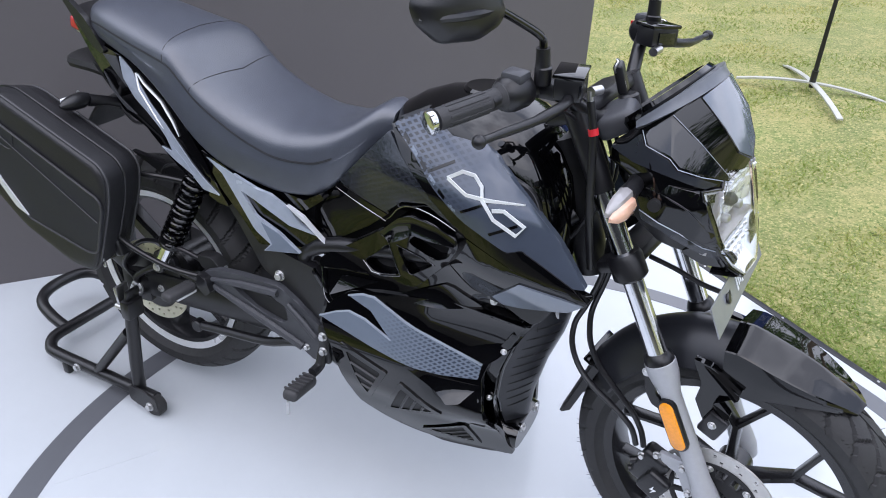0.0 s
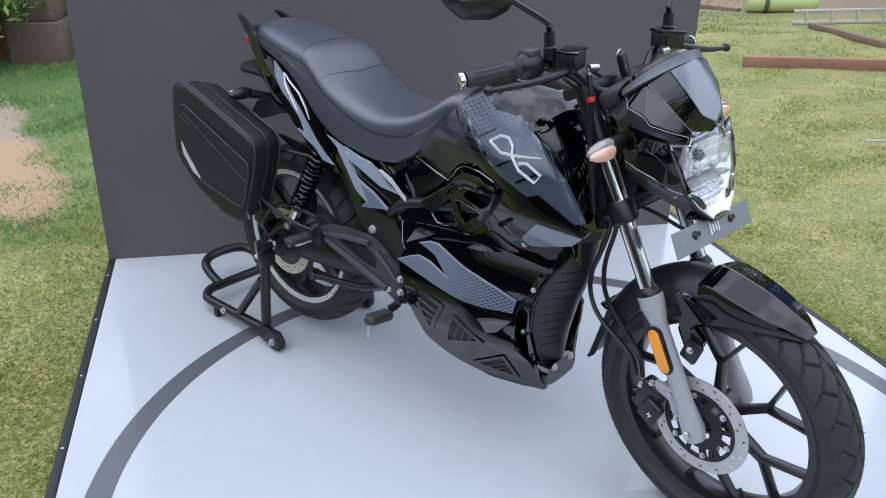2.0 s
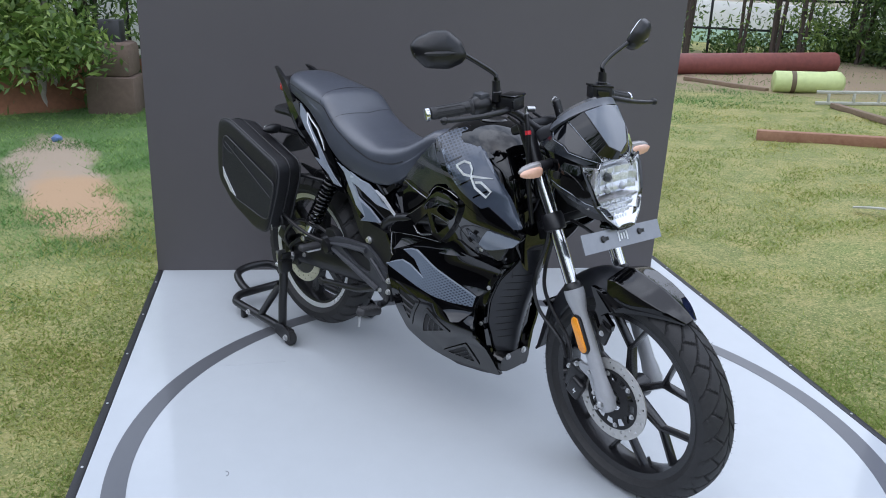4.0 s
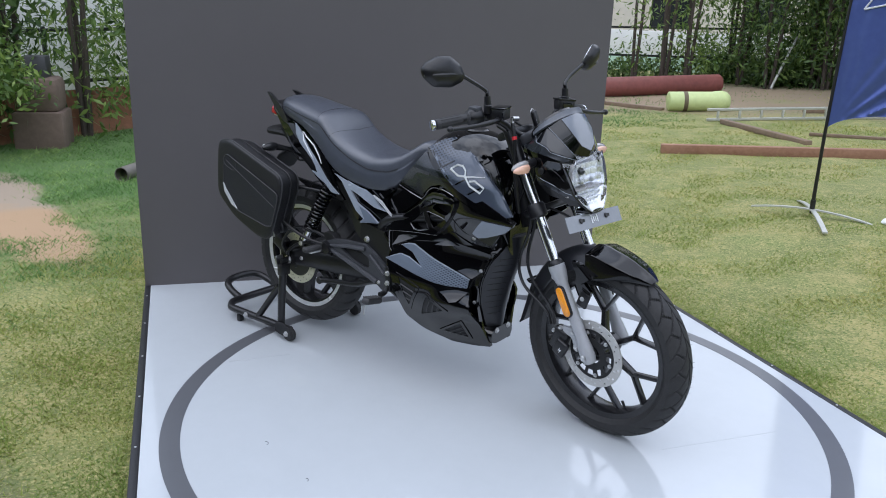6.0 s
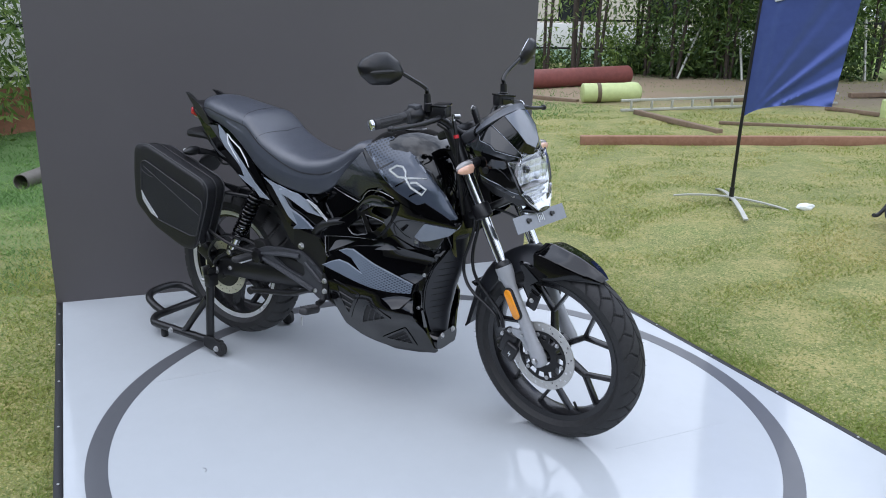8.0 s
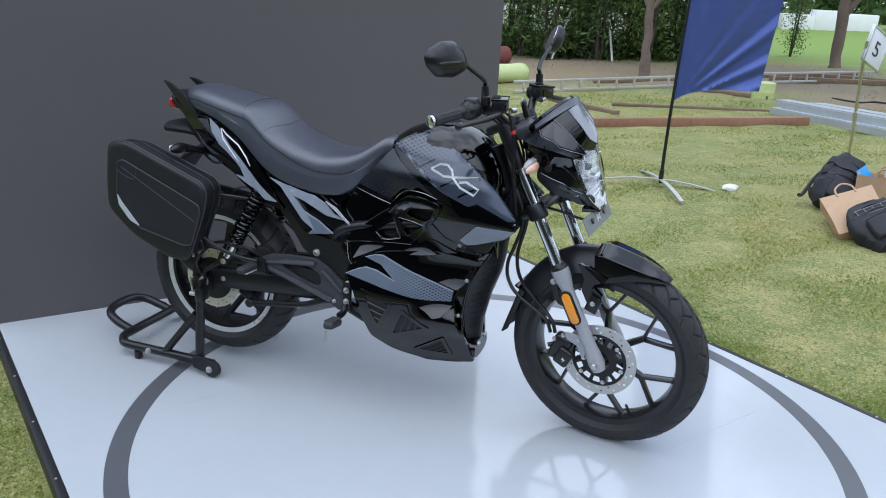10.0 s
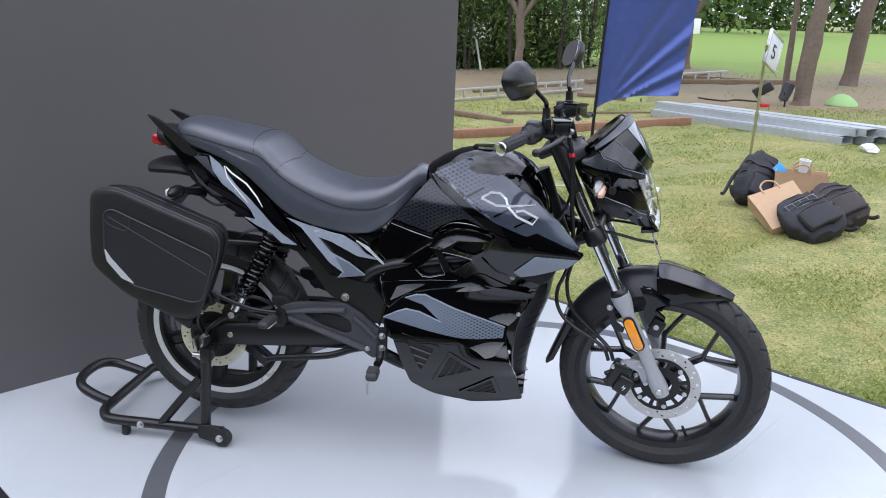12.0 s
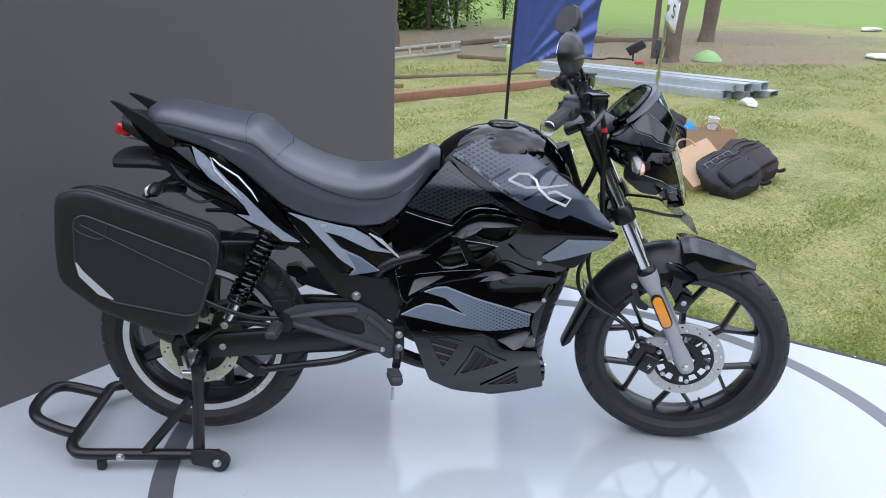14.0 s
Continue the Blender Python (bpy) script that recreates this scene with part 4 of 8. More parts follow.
def cowl_y(x, z):
    return curve(x, (0.42, 0.47, 0.53, 0.58, 0.62, 0.65), (0.098, 0.122, 0.13, 0.118, 0.094, 0.07)) - max(0, z - 0.93) * 0.38 - max(0, 0.87 - z) * 0.35


def hood(phi, t, d=0.0):
    """A point of the hood between the instrument rim (t = 0) and the headlight's upper edge (t = 1)."""
    c, sn = math.cos(radians(phi)), math.sin(radians(phi))
    a = Vector((0.472 + 0.061 * c, 0.092 * sn, 1.036 + 0.059 * c))
    k = (0, 30, 60, 90, 125)
    q = abs(phi)
    b = Vector((table(q, k, (0.612, 0.603, 0.575, 0.52, 0.425)), math.copysign(table(q, k, (0.0, 0.062, 0.105, 0.127, 0.106)), sn), table(q, k, (0.95, 0.938, 0.934, 0.938, 0.968))))
    m = a.lerp(b, t)
    out = Vector((c * 0.8, sn, 0.5)).normalized()
    return m + out * (0.012 * math.sin(math.pi * min(1, max(0, t))) + d)


def hood_patch(corners, d, thick, nu=10, nv=10, lower=None):
    """A four-cornered piece of the hood, raised by d; lower(phi) may cut its lower edge."""
    bm = bmesh.new()
    layers = []
    for dd in (d, d - thick):
        rows = []
        for i in range(nu + 1):
            u = i / nu
            row = []
            for j in range(nv + 1):
                v = j / nv
                f = [(1 - u) * (1 - v), u * (1 - v), u * v, (1 - u) * v]
                phi, t = sum(w * c[0] for w, c in zip(f, corners)), sum(w * c[1] for w, c in zip(f, corners))
                row.append(bm.verts.new(hood(phi, min(t, lower(phi)) if lower else t, dd)))
            rows.append(row)
        layers.append(rows)
    for rows in layers:
        for i in range(nu):
            for j in range(nv):
                bm.faces.new((rows[i][j], rows[i + 1][j], rows[i + 1][j + 1], rows[i][j + 1]))
    A, B = layers
    rim = [(i, 0) for i in range(nu)] + [(nu, j) for j in range(nv)] + [(i, nv) for i in range(nu, 0, -1)] + [(0, j) for j in range(nv, 0, -1)]
    for (a, b), (c, e) in zip(rim, rim[1:] + rim[:1]):
        bm.faces.new((A[a][b], A[c][e], B[c][e], B[a][b]))
    return bm


def hood_facet(outline, d, thick):
    """A flat-faced insert whose rim follows the hood."""
    bm = bmesh.new()
    top = [bm.verts.new(hood(f, t, d)) for f, t in outline]
    low = [bm.verts.new(hood(f, t, d - thick)) for f, t in outline]
    n = len(top)
    caps = [bm.faces.new(top), bm.faces.new(low)]
    for i in range(n):
        bm.faces.new((top[i], top[(i + 1) % n], low[(i + 1) % n], low[i]))
    bmesh.ops.triangulate(bm, faces=caps, ngon_method="BEAUTY")
    bmesh.ops.recalc_face_normals(bm, faces=bm.faces)
    return bm


def hood_line(pts, r, d=0.004):
    return tube(bmesh.new(), [hood(f, t, d) for f, t in pts], r, 6)


part("hood", hood_patch([(-125, -0.05), (125, -0.05), (125, 1.04), (-125, 1.04)], 0.0, 0.008, 50, 20, lambda f: table(abs(f), (0, 24, 31, 125), (0.9, 0.9, 1.04, 1.04))), GLOSS, cowl, "", STEER, 50)
visor = part("visor", hood_facet([(-33, 0.07), (0, 0.05), (33, 0.07), (23, 0.41), (14, 0.7), (0, 0.84), (-14, 0.7), (-23, 0.41)], 0.015, 0.012), SCREEN, cowl, "glossy fly screen, reflected sky put into its pale grey", STEER, 30)
part("visor_rim", hood_patch([(-100, -0.07), (100, -0.07), (100, 0.05), (-100, 0.05)], 0.013, 0.014, 44, 4), RIMGREY, visor, "grey upper rim", STEER, 40)


def hood_strip(upper, lower, d0, d1, n=12):
    """A sloping band of the hood between two lines, from height d0 down to d1."""
    bm = bmesh.new()
    rows = []
    for line, d in ((upper, d0), (lower, d1), (lower, d1 - 0.006), (upper, d0 - 0.012)):
        ks = [i / (len(line) - 1) for i in range(len(line))]
        rows.append([bm.verts.new(hood(table(i / n, ks, [p[0] for p in line]), table(i / n, ks, [p[1] for p in line]), d)) for i in range(n + 1)])
    for A, B in zip(rows, rows[1:] + rows[:1]):
        for i in range(n):
            bm.faces.new((A[i], A[i + 1], B[i + 1], B[i]))
    bm.faces.new([r[0] for r in rows]), bm.faces.new([r[-1] for r in rows])
    bmesh.ops.recalc_face_normals(bm, faces=bm.faces)
    return bm


for s in (-1, 1):
    part("cowl_window", hood_facet([(s * f, t) for f, t in ((63, 0.1), (91, 0.14), (88.5, 0.31), (71, 0.5), (66, 0.625), (49, 0.74), (25, 0.9), (26, 0.83), (45, 0.45))], 0.006, 0.008), SMOKED, cowl, "smoked side window", STEER, 20)
    part("cowl_side", hood_facet([(s * f, t) for f, t in ((124, 0.62), (110, 0.36), (96, 0.15), (92.5, 0.335), (74, 0.54), (69.5, 0.665), (51, 0.78), (36, 0.88), (49, 0.89), (63.5, 0.8), (81.5, 0.7), (104, 0.68))], 0.005, 0.006), HEXDARK, cowl, "blue-grey patterned side film", STEER, 50)
    part("cowl_trim", hood_line([(s * f, t) for f, t in ((93.5, 0.1), (90.5, 0.33), (72.5, 0.525), (68, 0.65), (50, 0.765), (22, 0.93))], 0.0008, 0.0055), SILVERFILM, cowl, "thin silver trim line", STEER)
    part("cowl_trim", hood_line([(s * f, t) for f, t in ((61, 0.08), (44, 0.455), (24.5, 0.855), (19, 0.93))], 0.0006, 0.0055), SILVERFILM, cowl, "thin silver trim line", STEER)
    part("visor_flank", hood_strip([(s * f, t) for f, t in ((33, 0.06), (23, 0.41), (14, 0.7), (0, 0.84))], [(s * f, t) for f, t in ((60, 0.08), (43, 0.455), (25, 0.83), (0, 0.93))], 0.014, 0.0005), SHELL, visor, "glossy black sloping flank", STEER, 25)
    part("visor_edge", hood_line([(s * f, t) for f, t in ((34, 0.06), (24, 0.41), (15, 0.7), (1, 0.85))], 0.0012, 0.0145), GLOSS, visor, "", STEER)
    part("cowl_cheek", plate([(0.478, 0.962), (0.538, 0.958), (0.578, 0.955), (0.592, 0.94), (0.607, 0.904), (0.619, 0.871), (0.626, 0.852), (0.597, 0.864), (0.563, 0.885), (0.531, 0.897), (0.497, 0.906), (0.486, 0.93)], off(0.0, cowl_y), 0.014, 0.006, 0.02, 0.005, sgn=s), SHELL, cowl, "", STEER)
    part("cheek_band", plate([(0.492, 0.904), (0.531, 0.893), (0.567, 0.882), (0.601, 0.859), (0.634, 0.845), (0.643, 0.826), (0.613, 0.834), (0.578, 0.857), (0.538, 0.88), (0.5, 0.888)], off(-0.003, cowl_y), 0.012, 0.004, 0.02, 0.002, sgn=s), HEXDARK, cowl, "blue-grey patterned lower band", STEER)
    part("band_line", tube(bmesh.new(), [(x, s * (cowl_y(x, z) + 0.0006), z) for x, z in ((0.496, 0.905), (0.531, 0.895), (0.566, 0.8835), (0.6, 0.861), (0.63, 0.848))], 0.0009, 6), SILVERFILM, cowl, "thin silver trim line", STEER)
    part("cowl_lip", plate([(0.58, 0.852), (0.612, 0.832), (0.641, 0.824), (0.638, 0.806), (0.6, 0.813), (0.565, 0.84)], off(-0.01, cowl_y), 0.012, 0.005, 0.02, 0.004, sgn=s), GLOSS, cowl, "", STEER)
    part("cowl_under", plate([(0.47, 0.91), (0.54, 0.876), (0.58, 0.85), (0.57, 0.825), (0.52, 0.835), (0.47, 0.875)], off(-0.03, cowl_y), 0.014, 0.01, 0.03, 0.004, sgn=s), SATIN, cowl, "", STEER)
    for pts in (((0.5, 0.944), (0.536, 0.94), (0.573, 0.925), (0.598, 0.898)),):
        part("cheek_crease", tube(bmesh.new(), [(x, s * (cowl_y(x, z) + 0.0005), z) for x, z in pts], [0.0008, 0.0014, 0.0014, 0.0008], 8, smooth=4), SHELL, cowl, "", STEER)
    part("cowl_plug", disc(0.0105, 0.012, Matrix.Translation((0.521, s * (cowl_y(0.521, 0.924) + 0.001), 0.924)) @ pose(0, 0, 0, 90), 20), MATTE, cowl, "", STEER)
# headlight: reflector bowl, bulb shields and clear cover
HL = [(-0.106, 0.955), (-0.064, 0.947), (-0.05, 0.972), (0.0, 0.976), (0.05, 0.972), (0.064, 0.947), (0.106, 0.955), (0.1, 0.905), (0.086, 0.855), (0.062, 0.818), (0.03, 0.79), (-0.03, 0.79), (-0.062, 0.818), (-0.086, 0.855), (-0.1, 0.905)]


def lens_mesh(depth, x0, k, thick):
    bm = bmesh.new()
    o = [(y * k, 0.872 + (z - 0.872) * k) for y, z in HL]
    n, rings = len(o), []
    for t in (1.0, 0.99, 0.8, 0.5, 0.22):
        rings.append([Vector((x0 + depth * (1 - t ** 2.2) - 0.02 * (abs(y) / 0.1) ** 2 * t + (0.885 - z) * 0.3 * t, y * t, 0.872 + (z - 0.872) * t)) for y, z in o])
    R = [[bm.verts.new(p) for p in r] for r in rings]
    for A, B in zip(R, R[1:]):
        for i in range(n):
            bm.faces.new((A[i], A[(i + 1) % n], B[(i + 1) % n], B[i]))
    bm.faces.new(R[-1])
    if thick:
        bmesh.ops.recalc_face_normals(bm, faces=bm.faces)
        bmesh.ops.solidify(bm, geom=bm.faces[:], thickness=thick)
    return bm


lamp = part("headlight", lens_mesh(-0.045, 0.626, 0.985, 0.003), REFLECTOR, cowl, "clear headlight with a faceted chrome reflector", STEER, 12)
for j, z in enumerate((0.93, 0.908, 0.886)):
    for i in range(6):
        y = (i - 2.5) * 0.0265
        part("reflector_facet", boxed((0.006, 0.0262, 0.0216), 0.001, Matrix.Translation((0.594 + 0.012 * (y / 0.1) ** 2, y, z)) @ pose(0, 0, 0, ((i * 7 + j * 5) % 3 - 1) * 2, (1 - j) * 16 + ((i * 3 + j * 7) % 3 - 1) * 5, -y * 300)), REFLECTOR, lamp, "", STEER)
for j, (z, n) in enumerate(((0.852, 15), (0.837, 13), (0.823, 11))):
    for i in range(n):
        y = (i - (n - 1) / 2) * 0.0094
        part("reflector_flute", boxed((0.006, 0.0092, 0.0142), 0.0008, Matrix.Translation((0.61 + 0.006 * j, y, z)) @ pose(0, 0, 0, 8, 14 - 20 * ((i + j) % 2), -y * 150 + (18 if (i + j) % 2 else -16))), REFLECTOR, lamp, "", STEER)
for i in range(9):
    u = (i - 4) / 4
    part("reflector_rib", rod((0.629, u * 0.046, 0.816), (0.637, u * 0.026, 0.795), 0.0022, 8), REFLECTOR, lamp, "", STEER)
part("crown_reflector", boxed((0.01, 0.088, 0.024), 0.003, Matrix.Translation((0.593, 0, 0.957)) @ pose(0, 0, 0, 0, 30, 0)), REFLECTOR, lamp, "", STEER)
part("reflector_shelf", boxed((0.03, 0.15, 0.004), 0.0015, Matrix.Translation((0.604, 0, 0.862)) @ pose(0, 0, 0, 0, 8, 0)), GREYLENS, lamp, "", STEER)
for s in (-1, 1):
    part("lamp_bezel", boxed((0.012, 0.005, 0.11), 0.002, Matrix.Translation((0.599, s * 0.083, 0.895)) @ pose(0, 0, 0, s * 11, 0, 0)), GREYLENS, lamp, "", STEER)
part("bulb_hood", lathe(bmesh.new(), [(0.004, -0.012), (0.011, -0.008), (0.012, 0.004), (0.004, 0.012)], Matrix.Translation((0.604, -0.03, 0.918)) @ pose(0, 0, 0, 0, 80, 0), 20), DARKGREY, lamp, "dark bulb hood", STEER)
for y, z in ((-0.03, 0.882), (0.03, 0.882)):
    part("bulb_shield", lathe(bmesh.new(), [(0.003, -0.007), (0.008, -0.005), (0.008, 0.005), (0.003, 0.008)], Matrix.Translation((0.604, y, z)) @ pose(0, 0, 0, 0, 90, 0), 18), STEEL, lamp, "", STEER)
ob = part("clear_cover", lens_mesh(0.012, 0.63, 1.0, 0.0025), LENSGLASS, lamp, "clear plastic cover", STEER)
ob.visible_shadow = False
bm = tube(bmesh.new(), [Vector((0.625 - 0.02 * (abs(y) / 0.1) ** 2 + (0.885 - z) * 0.3, y * 1.03, 0.872 + (z - 0.872) * 1.03)) for y, z in HL], 0.0035, 8, closed=True)
part("headlight_rim", bm, GLOSS, lamp, "", STEER)
part("lower_lamp_chin", loft(bmesh.new(), [section(0.05, 0.775, 0.798, 0.605, 20), section(0.042, 0.779, 0.798, 0.64, 20), section(0.03, 0.783, 0.796, 0.654, 20)]), GLOSS, cowl, "", STEER)

# instrument cluster and ignition key
m = Matrix.Translation((0.467, 0, 1.044)) @ pose(0, 0, 0, 0, -44, 0) @ Matrix.Diagonal((1.05, 1.12, 1, 1))
dash = part("instrument_pod", lathe(bmesh.new(), [(0.03, -0.04), (0.062, -0.03), (0.078, -0.008), (0.08, 0.006), (0.076, 0.014), (0.068, 0.014), (0.064, 0.006), (0.0, 0.006)], m, 40), GLOSS, bike, "black instrument cluster with a glass face", STEER)
part("dial_glass", disc(0.064, 0.004, m @ pose(0, 0, 0.009), 36), SMOKED, dash, "dark reflective display glass", STEER)
lock = part("ignition_lock", rod((0.41, 0.0, 1.0), (0.398, 0.0, 1.035), 0.017, 20, 0.004), SATIN, bike, "", STEER)
part("lock_cover", boxed((0.07, 0.09, 0.04), 0.014, Matrix.Translation((0.4, -0.035, 1.005)) @ pose(0, 0, 0, 0, -30, 20), 3), DARKGREY, lock, "", STEER)
key = part("key", boxed((0.016, 0.026, 0.056), 0.006, Matrix.Translation((0.38, 0.002, 1.057)) @ pose(0, 0, 0, 8, -16, 12), 3), SATIN, lock, "black key with a steel loop", STEER)
part("key_ring", tube(bmesh.new(), [Vector((0.372 + 0.001 * k, 0.012 * math.sin(k) - 0.008, 1.079 + 0.011 * math.cos(k))) for k in [math.tau * i / 14 for i in range(14)]], 0.0016, 6, closed=True), STEEL, key, "", STEER)
part("key_emblem", boxed((0.003, 0.011, 0.016), 0.001, Matrix.Translation((0.3886, 0.002, 1.051)) @ pose(0, 0, 0, 8, -16, 12)), PALEPRINT, key, "", STEER)

# handlebar, grips, levers, mirrors
# the bar's left half sits a little lower and further out
FAR = Matrix(((1, 0.2, 0, -0.04), (0, 1, 0, 0.045), (0, -0.14, 1, 0), (0, 0, 0, 1)))
part("handlebar", tube(bmesh.new(), [FAR @ Vector(p) if p[1] > 0 else p for p in [(0.292, -0.26, 1.08), (0.31, -0.2, 1.085), (0.345, -0.13, 1.06), (0.375, -0.07, 1.01), (0.385, 0, 1.005), (0.375, 0.07, 1.01), (0.345, 0.13, 1.06), (0.31, 0.2, 1.085), (0.292, 0.26, 1.08)]], 0.0125, 14, smooth=5), SATIN, bike, "", STEER)
for s in (-1, 1):
    bar = STEER if s < 0 else STEER @ FAR
    a, b = Vector((0.297, s * 0.232, 1.082)), Vector((0.252, s * 0.348, 1.07))
    d = (b - a).normalized()
    grip = part("grip", tube(bmesh.new(), [a + d * t for t in (0, 0.004, 0.006, 0.012, 0.1, 0.112, 0.118)], [0.015, 0.0225, 0.0225, 0.0165, 0.0165, 0.0175, 0.016], 24), GRIPRUB, bike, "ribbed grey rubber grip", bar)
    m = between(a + d * 0.03, b - d * 0.02, 0)
    for k in range(10):
        t = math.tau * k / 10
        part("grip_rib", boxed((0.005, 0.0025, 0.07), 0.001, m @ pose(0, 0, 0, 0, 0, math.degrees(t)) @ Matrix.Translation((0.0, 0.0165, 0))), GRIPRUB, grip, "", bar)
    part("bar_end", tube(bmesh.new(), [b - d * 0.002, b, b + d * 0.008, b + d * 0.01], [0.017, 0.018, 0.018, 0.014], 20), CHROME, grip, "silver bar end", bar)
    sw = part("switch_housing", tube(bmesh.new(), [a - d * t for t in (-0.006, 0.0, 0.012, 0.034, 0.044, 0.048)], [0.02, 0.026, 0.029, 0.028, 0.024, 0.016], 20), SATIN, bike, "black switch housing", bar)
    part("switch_top", boxed((0.038, 0.034, 0.02), 0.007, Matrix.Translation(a - d * 0.022 + Vector((0.0, 0, 0.024)))), DARKGREY, sw, "", bar)
    part("switch_button", boxed((0.012, 0.014, 0.008), 0.002, Matrix.Translation(a - d * 0.022 + Vector((-0.024, 0, 0.012)))), REDLENS if s > 0 else MATTE, sw, "", bar)
    ry = 0.142 if s > 0 else 0.158
    cyl = part("brake_reservoir", boxed((0.044, 0.056, 0.036), 0.005, Matrix.Translation((0.37, s * ry, 1.094)) @ pose(0, 0, 0, 0, 0, s * -18), 2), SATIN, bike, "square black brake fluid reservoir", bar)
    part("reservoir_lid", boxed((0.048, 0.06, 0.007), 0.002, Matrix.Translation((0.37, s * ry, 1.114)) @ pose(0, 0, 0, 0, 0, s * -18)), GLOSS, cyl, "", bar)
    part("reservoir_window", boxed((0.004, 0.034, 0.022), 0.001, Matrix.Translation((0.3925, s * ry - 0.007, 1.094)) @ pose(0, 0, 0, 0, 0, s * -18)), SMOKED, cyl, "", bar)
    part("lever_clamp", boxed((0.036, 0.03, 0.03), 0.008, Matrix.Translation((0.342, s * 0.168, 1.083))), SATIN, cyl, "", bar)
    part("banjo_bolt", rod((0.388, s * 0.124, 1.075), (0.392, s * 0.1, 1.072), 0.008), STEEL, cyl, "", bar)
    lever = part("brake_lever", tube(bmesh.new(), [(0.375, s * 0.165, 1.082), (0.383, s * 0.2, 1.078), (0.372, s * 0.26, 1.072), (0.35, s * 0.33, 1.069), (0.346, s * 0.362, 1.071)], [0.009, 0.0085, 0.007, 0.006, 0.006], 12, smooth=4), SATIN, bike, "black ball-ended lever", bar)
    bm = bmesh.new()
    bmesh.ops.create_uvsphere(bm, u_segments=16, v_segments=10, radius=0.0105, matrix=Matrix.Translation((0.345, s * 0.365, 1.071)))
    part("lever_ball", bm, SATIN, lever, "", bar)
    mirror = part("mirror", tube(bmesh.new(), [(0.334, s * 0.182, 1.1), (0.332, s * 0.183, 1.152), (0.327, s * 0.186, 1.168), (0.312, s * 0.226, 1.197), (0.3, s * (0.272 if s < 0 else 0.3), 1.226 if s < 0 else 1.243)], 0.0062, 12, smooth=4), GLOSS, bike, "black rear-view mirror on a bent stem", bar)
    part("stem_boot", tube(bmesh.new(), [(0.334, s * 0.182, 1.095), (0.334, s * 0.182, 1.12), (0.333, s * 0.1825, 1.122), (0.332, s * 0.183, 1.15)], [0.0135, 0.0135, 0.0115, 0.0105], 16), SATIN, mirror, "", bar)
    M = Matrix.Translation((0.285, -0.336, 1.238)) @ pose(0, 0, 0, -8, -8, -17) if s < 0 else Matrix.Translation((0.272, 0.354, 1.266)) @ pose(0, 0, 0, 16, 22, 38)
    prof = [(-0.076, 0.004), (-0.062, 0.026), (-0.02, 0.048), (0.02, 0.052), (0.058, 0.028), (0.078, -0.006), (0.068, -0.026), (0.03, -0.045), (-0.03, -0.046), (-0.066, -0.02)]
    out = [Vector((0, -s * y, z)) for y, z in rounded([Vector((y, z)) for y, z in prof], 0.009)]
    rings = [[p * k + Vector((x, 0, 0)) for p in out] for k, x in ((0.93, -0.008), (1, -0.004), (1, 0.004), (0.93, 0.014), (0.7, 0.023), (0.35, 0.028))]
    part("mirror_shell", loft(bmesh.new(), rings), SATIN, mirror, "black mirror shell", bar @ M)
    part("mirror_glass", loft(bmesh.new(), [[p * 0.9 + Vector((x, 0, 0)) for p in out] for x in (-0.0095, -0.007)]), MIRRORGLASS, mirror, "mirror glass", bar @ M)
    part("shell_ridge", tube(bmesh.new(), [Vector((0.027 - 0.02 * (u * u), -s * u * 0.066, -0.008 + 0.006 * u)) for u in (-1, -0.6, -0.2, 0.2, 0.6, 1)], [0.003, 0.006, 0.007, 0.007, 0.006, 0.003], 8), SATIN, mirror, "", bar @ M)
    # indicators
    k, dz = (1.09, -0.009) if s > 0 else (0.975, 0.0)
    ind = part("front_indicator", tube(bmesh.new(), [(0.478, s * 0.1, 0.945), (0.484, s * 0.135, 0.945 + dz), (0.486, s * 0.165, 0.943 + dz)], [0.015, 0.0135, 0.0165], 14), SATIN, bike, "black stalk indicator with a pale orange lens", STEER)
    corner = ((1, 0.15), (0.75, 0.85), (0, 1.05), (-0.75, 0.85), (-1, 0.1), (-0.75, -0.8), (0, -1), (0.75, -0.8))
    rings = [[Vector((cx + 0.75 * r * u, s * y * k, 0.942 + dz + 1.05 * r * v)) for u, v in corner] for cx, r, y in ((0.486, 0.012, 0.16), (0.487, 0.0175, 0.174), (0.488, 0.0165, 0.204), (0.488, 0.012, 0.226), (0.487, 0.004, 0.24))]
    part("indicator_body", loft(bmesh.new(), rings), GREYLENS, ind, "smoky grey lens back", STEER, 50)
    rings = [[Vector((cx + 0.006 + r * u * (1 if u > 0 else 0.1), s * y * k, 0.936 + dz + 0.95 * r * v)) for u, v in corner] for cx, r, y in ((0.486, 0.009, 0.166), (0.487, 0.016, 0.178), (0.488, 0.0155, 0.205), (0.488, 0.0115, 0.227), (0.487, 0.004, 0.241))]
    part("indicator_lens", loft(bmesh.new(), rings), PINKLENS, ind, "pale orange lens", STEER, 50)

# name plate on wire stays
p0, p1 = Vector((0.652, -0.172, 0.798)), Vector((0.612, 0.182, 0.752))
ax = (p1 - p0).normalized()
up = (Vector((-0.5, 0, 1)) - ax * Vector((-0.5, 0, 1)).dot(ax)).normalized()
nrm = ax.cross(up).normalized()
c = (p0 + p1) / 2 - up * 0.021
M = Matrix.Translation(c) @ Matrix((( ax.x, up.x, nrm.x, 0), (ax.y, up.y, nrm.y, 0), (ax.z, up.z, nrm.z, 0), (0, 0, 0, 1)))
plate_ob = part("name_plate", boxed((0.352, 0.052, 0.002), 0.0, M), PLATEMAT, bike, "bare grey metal plate strip with two screws", STEER)
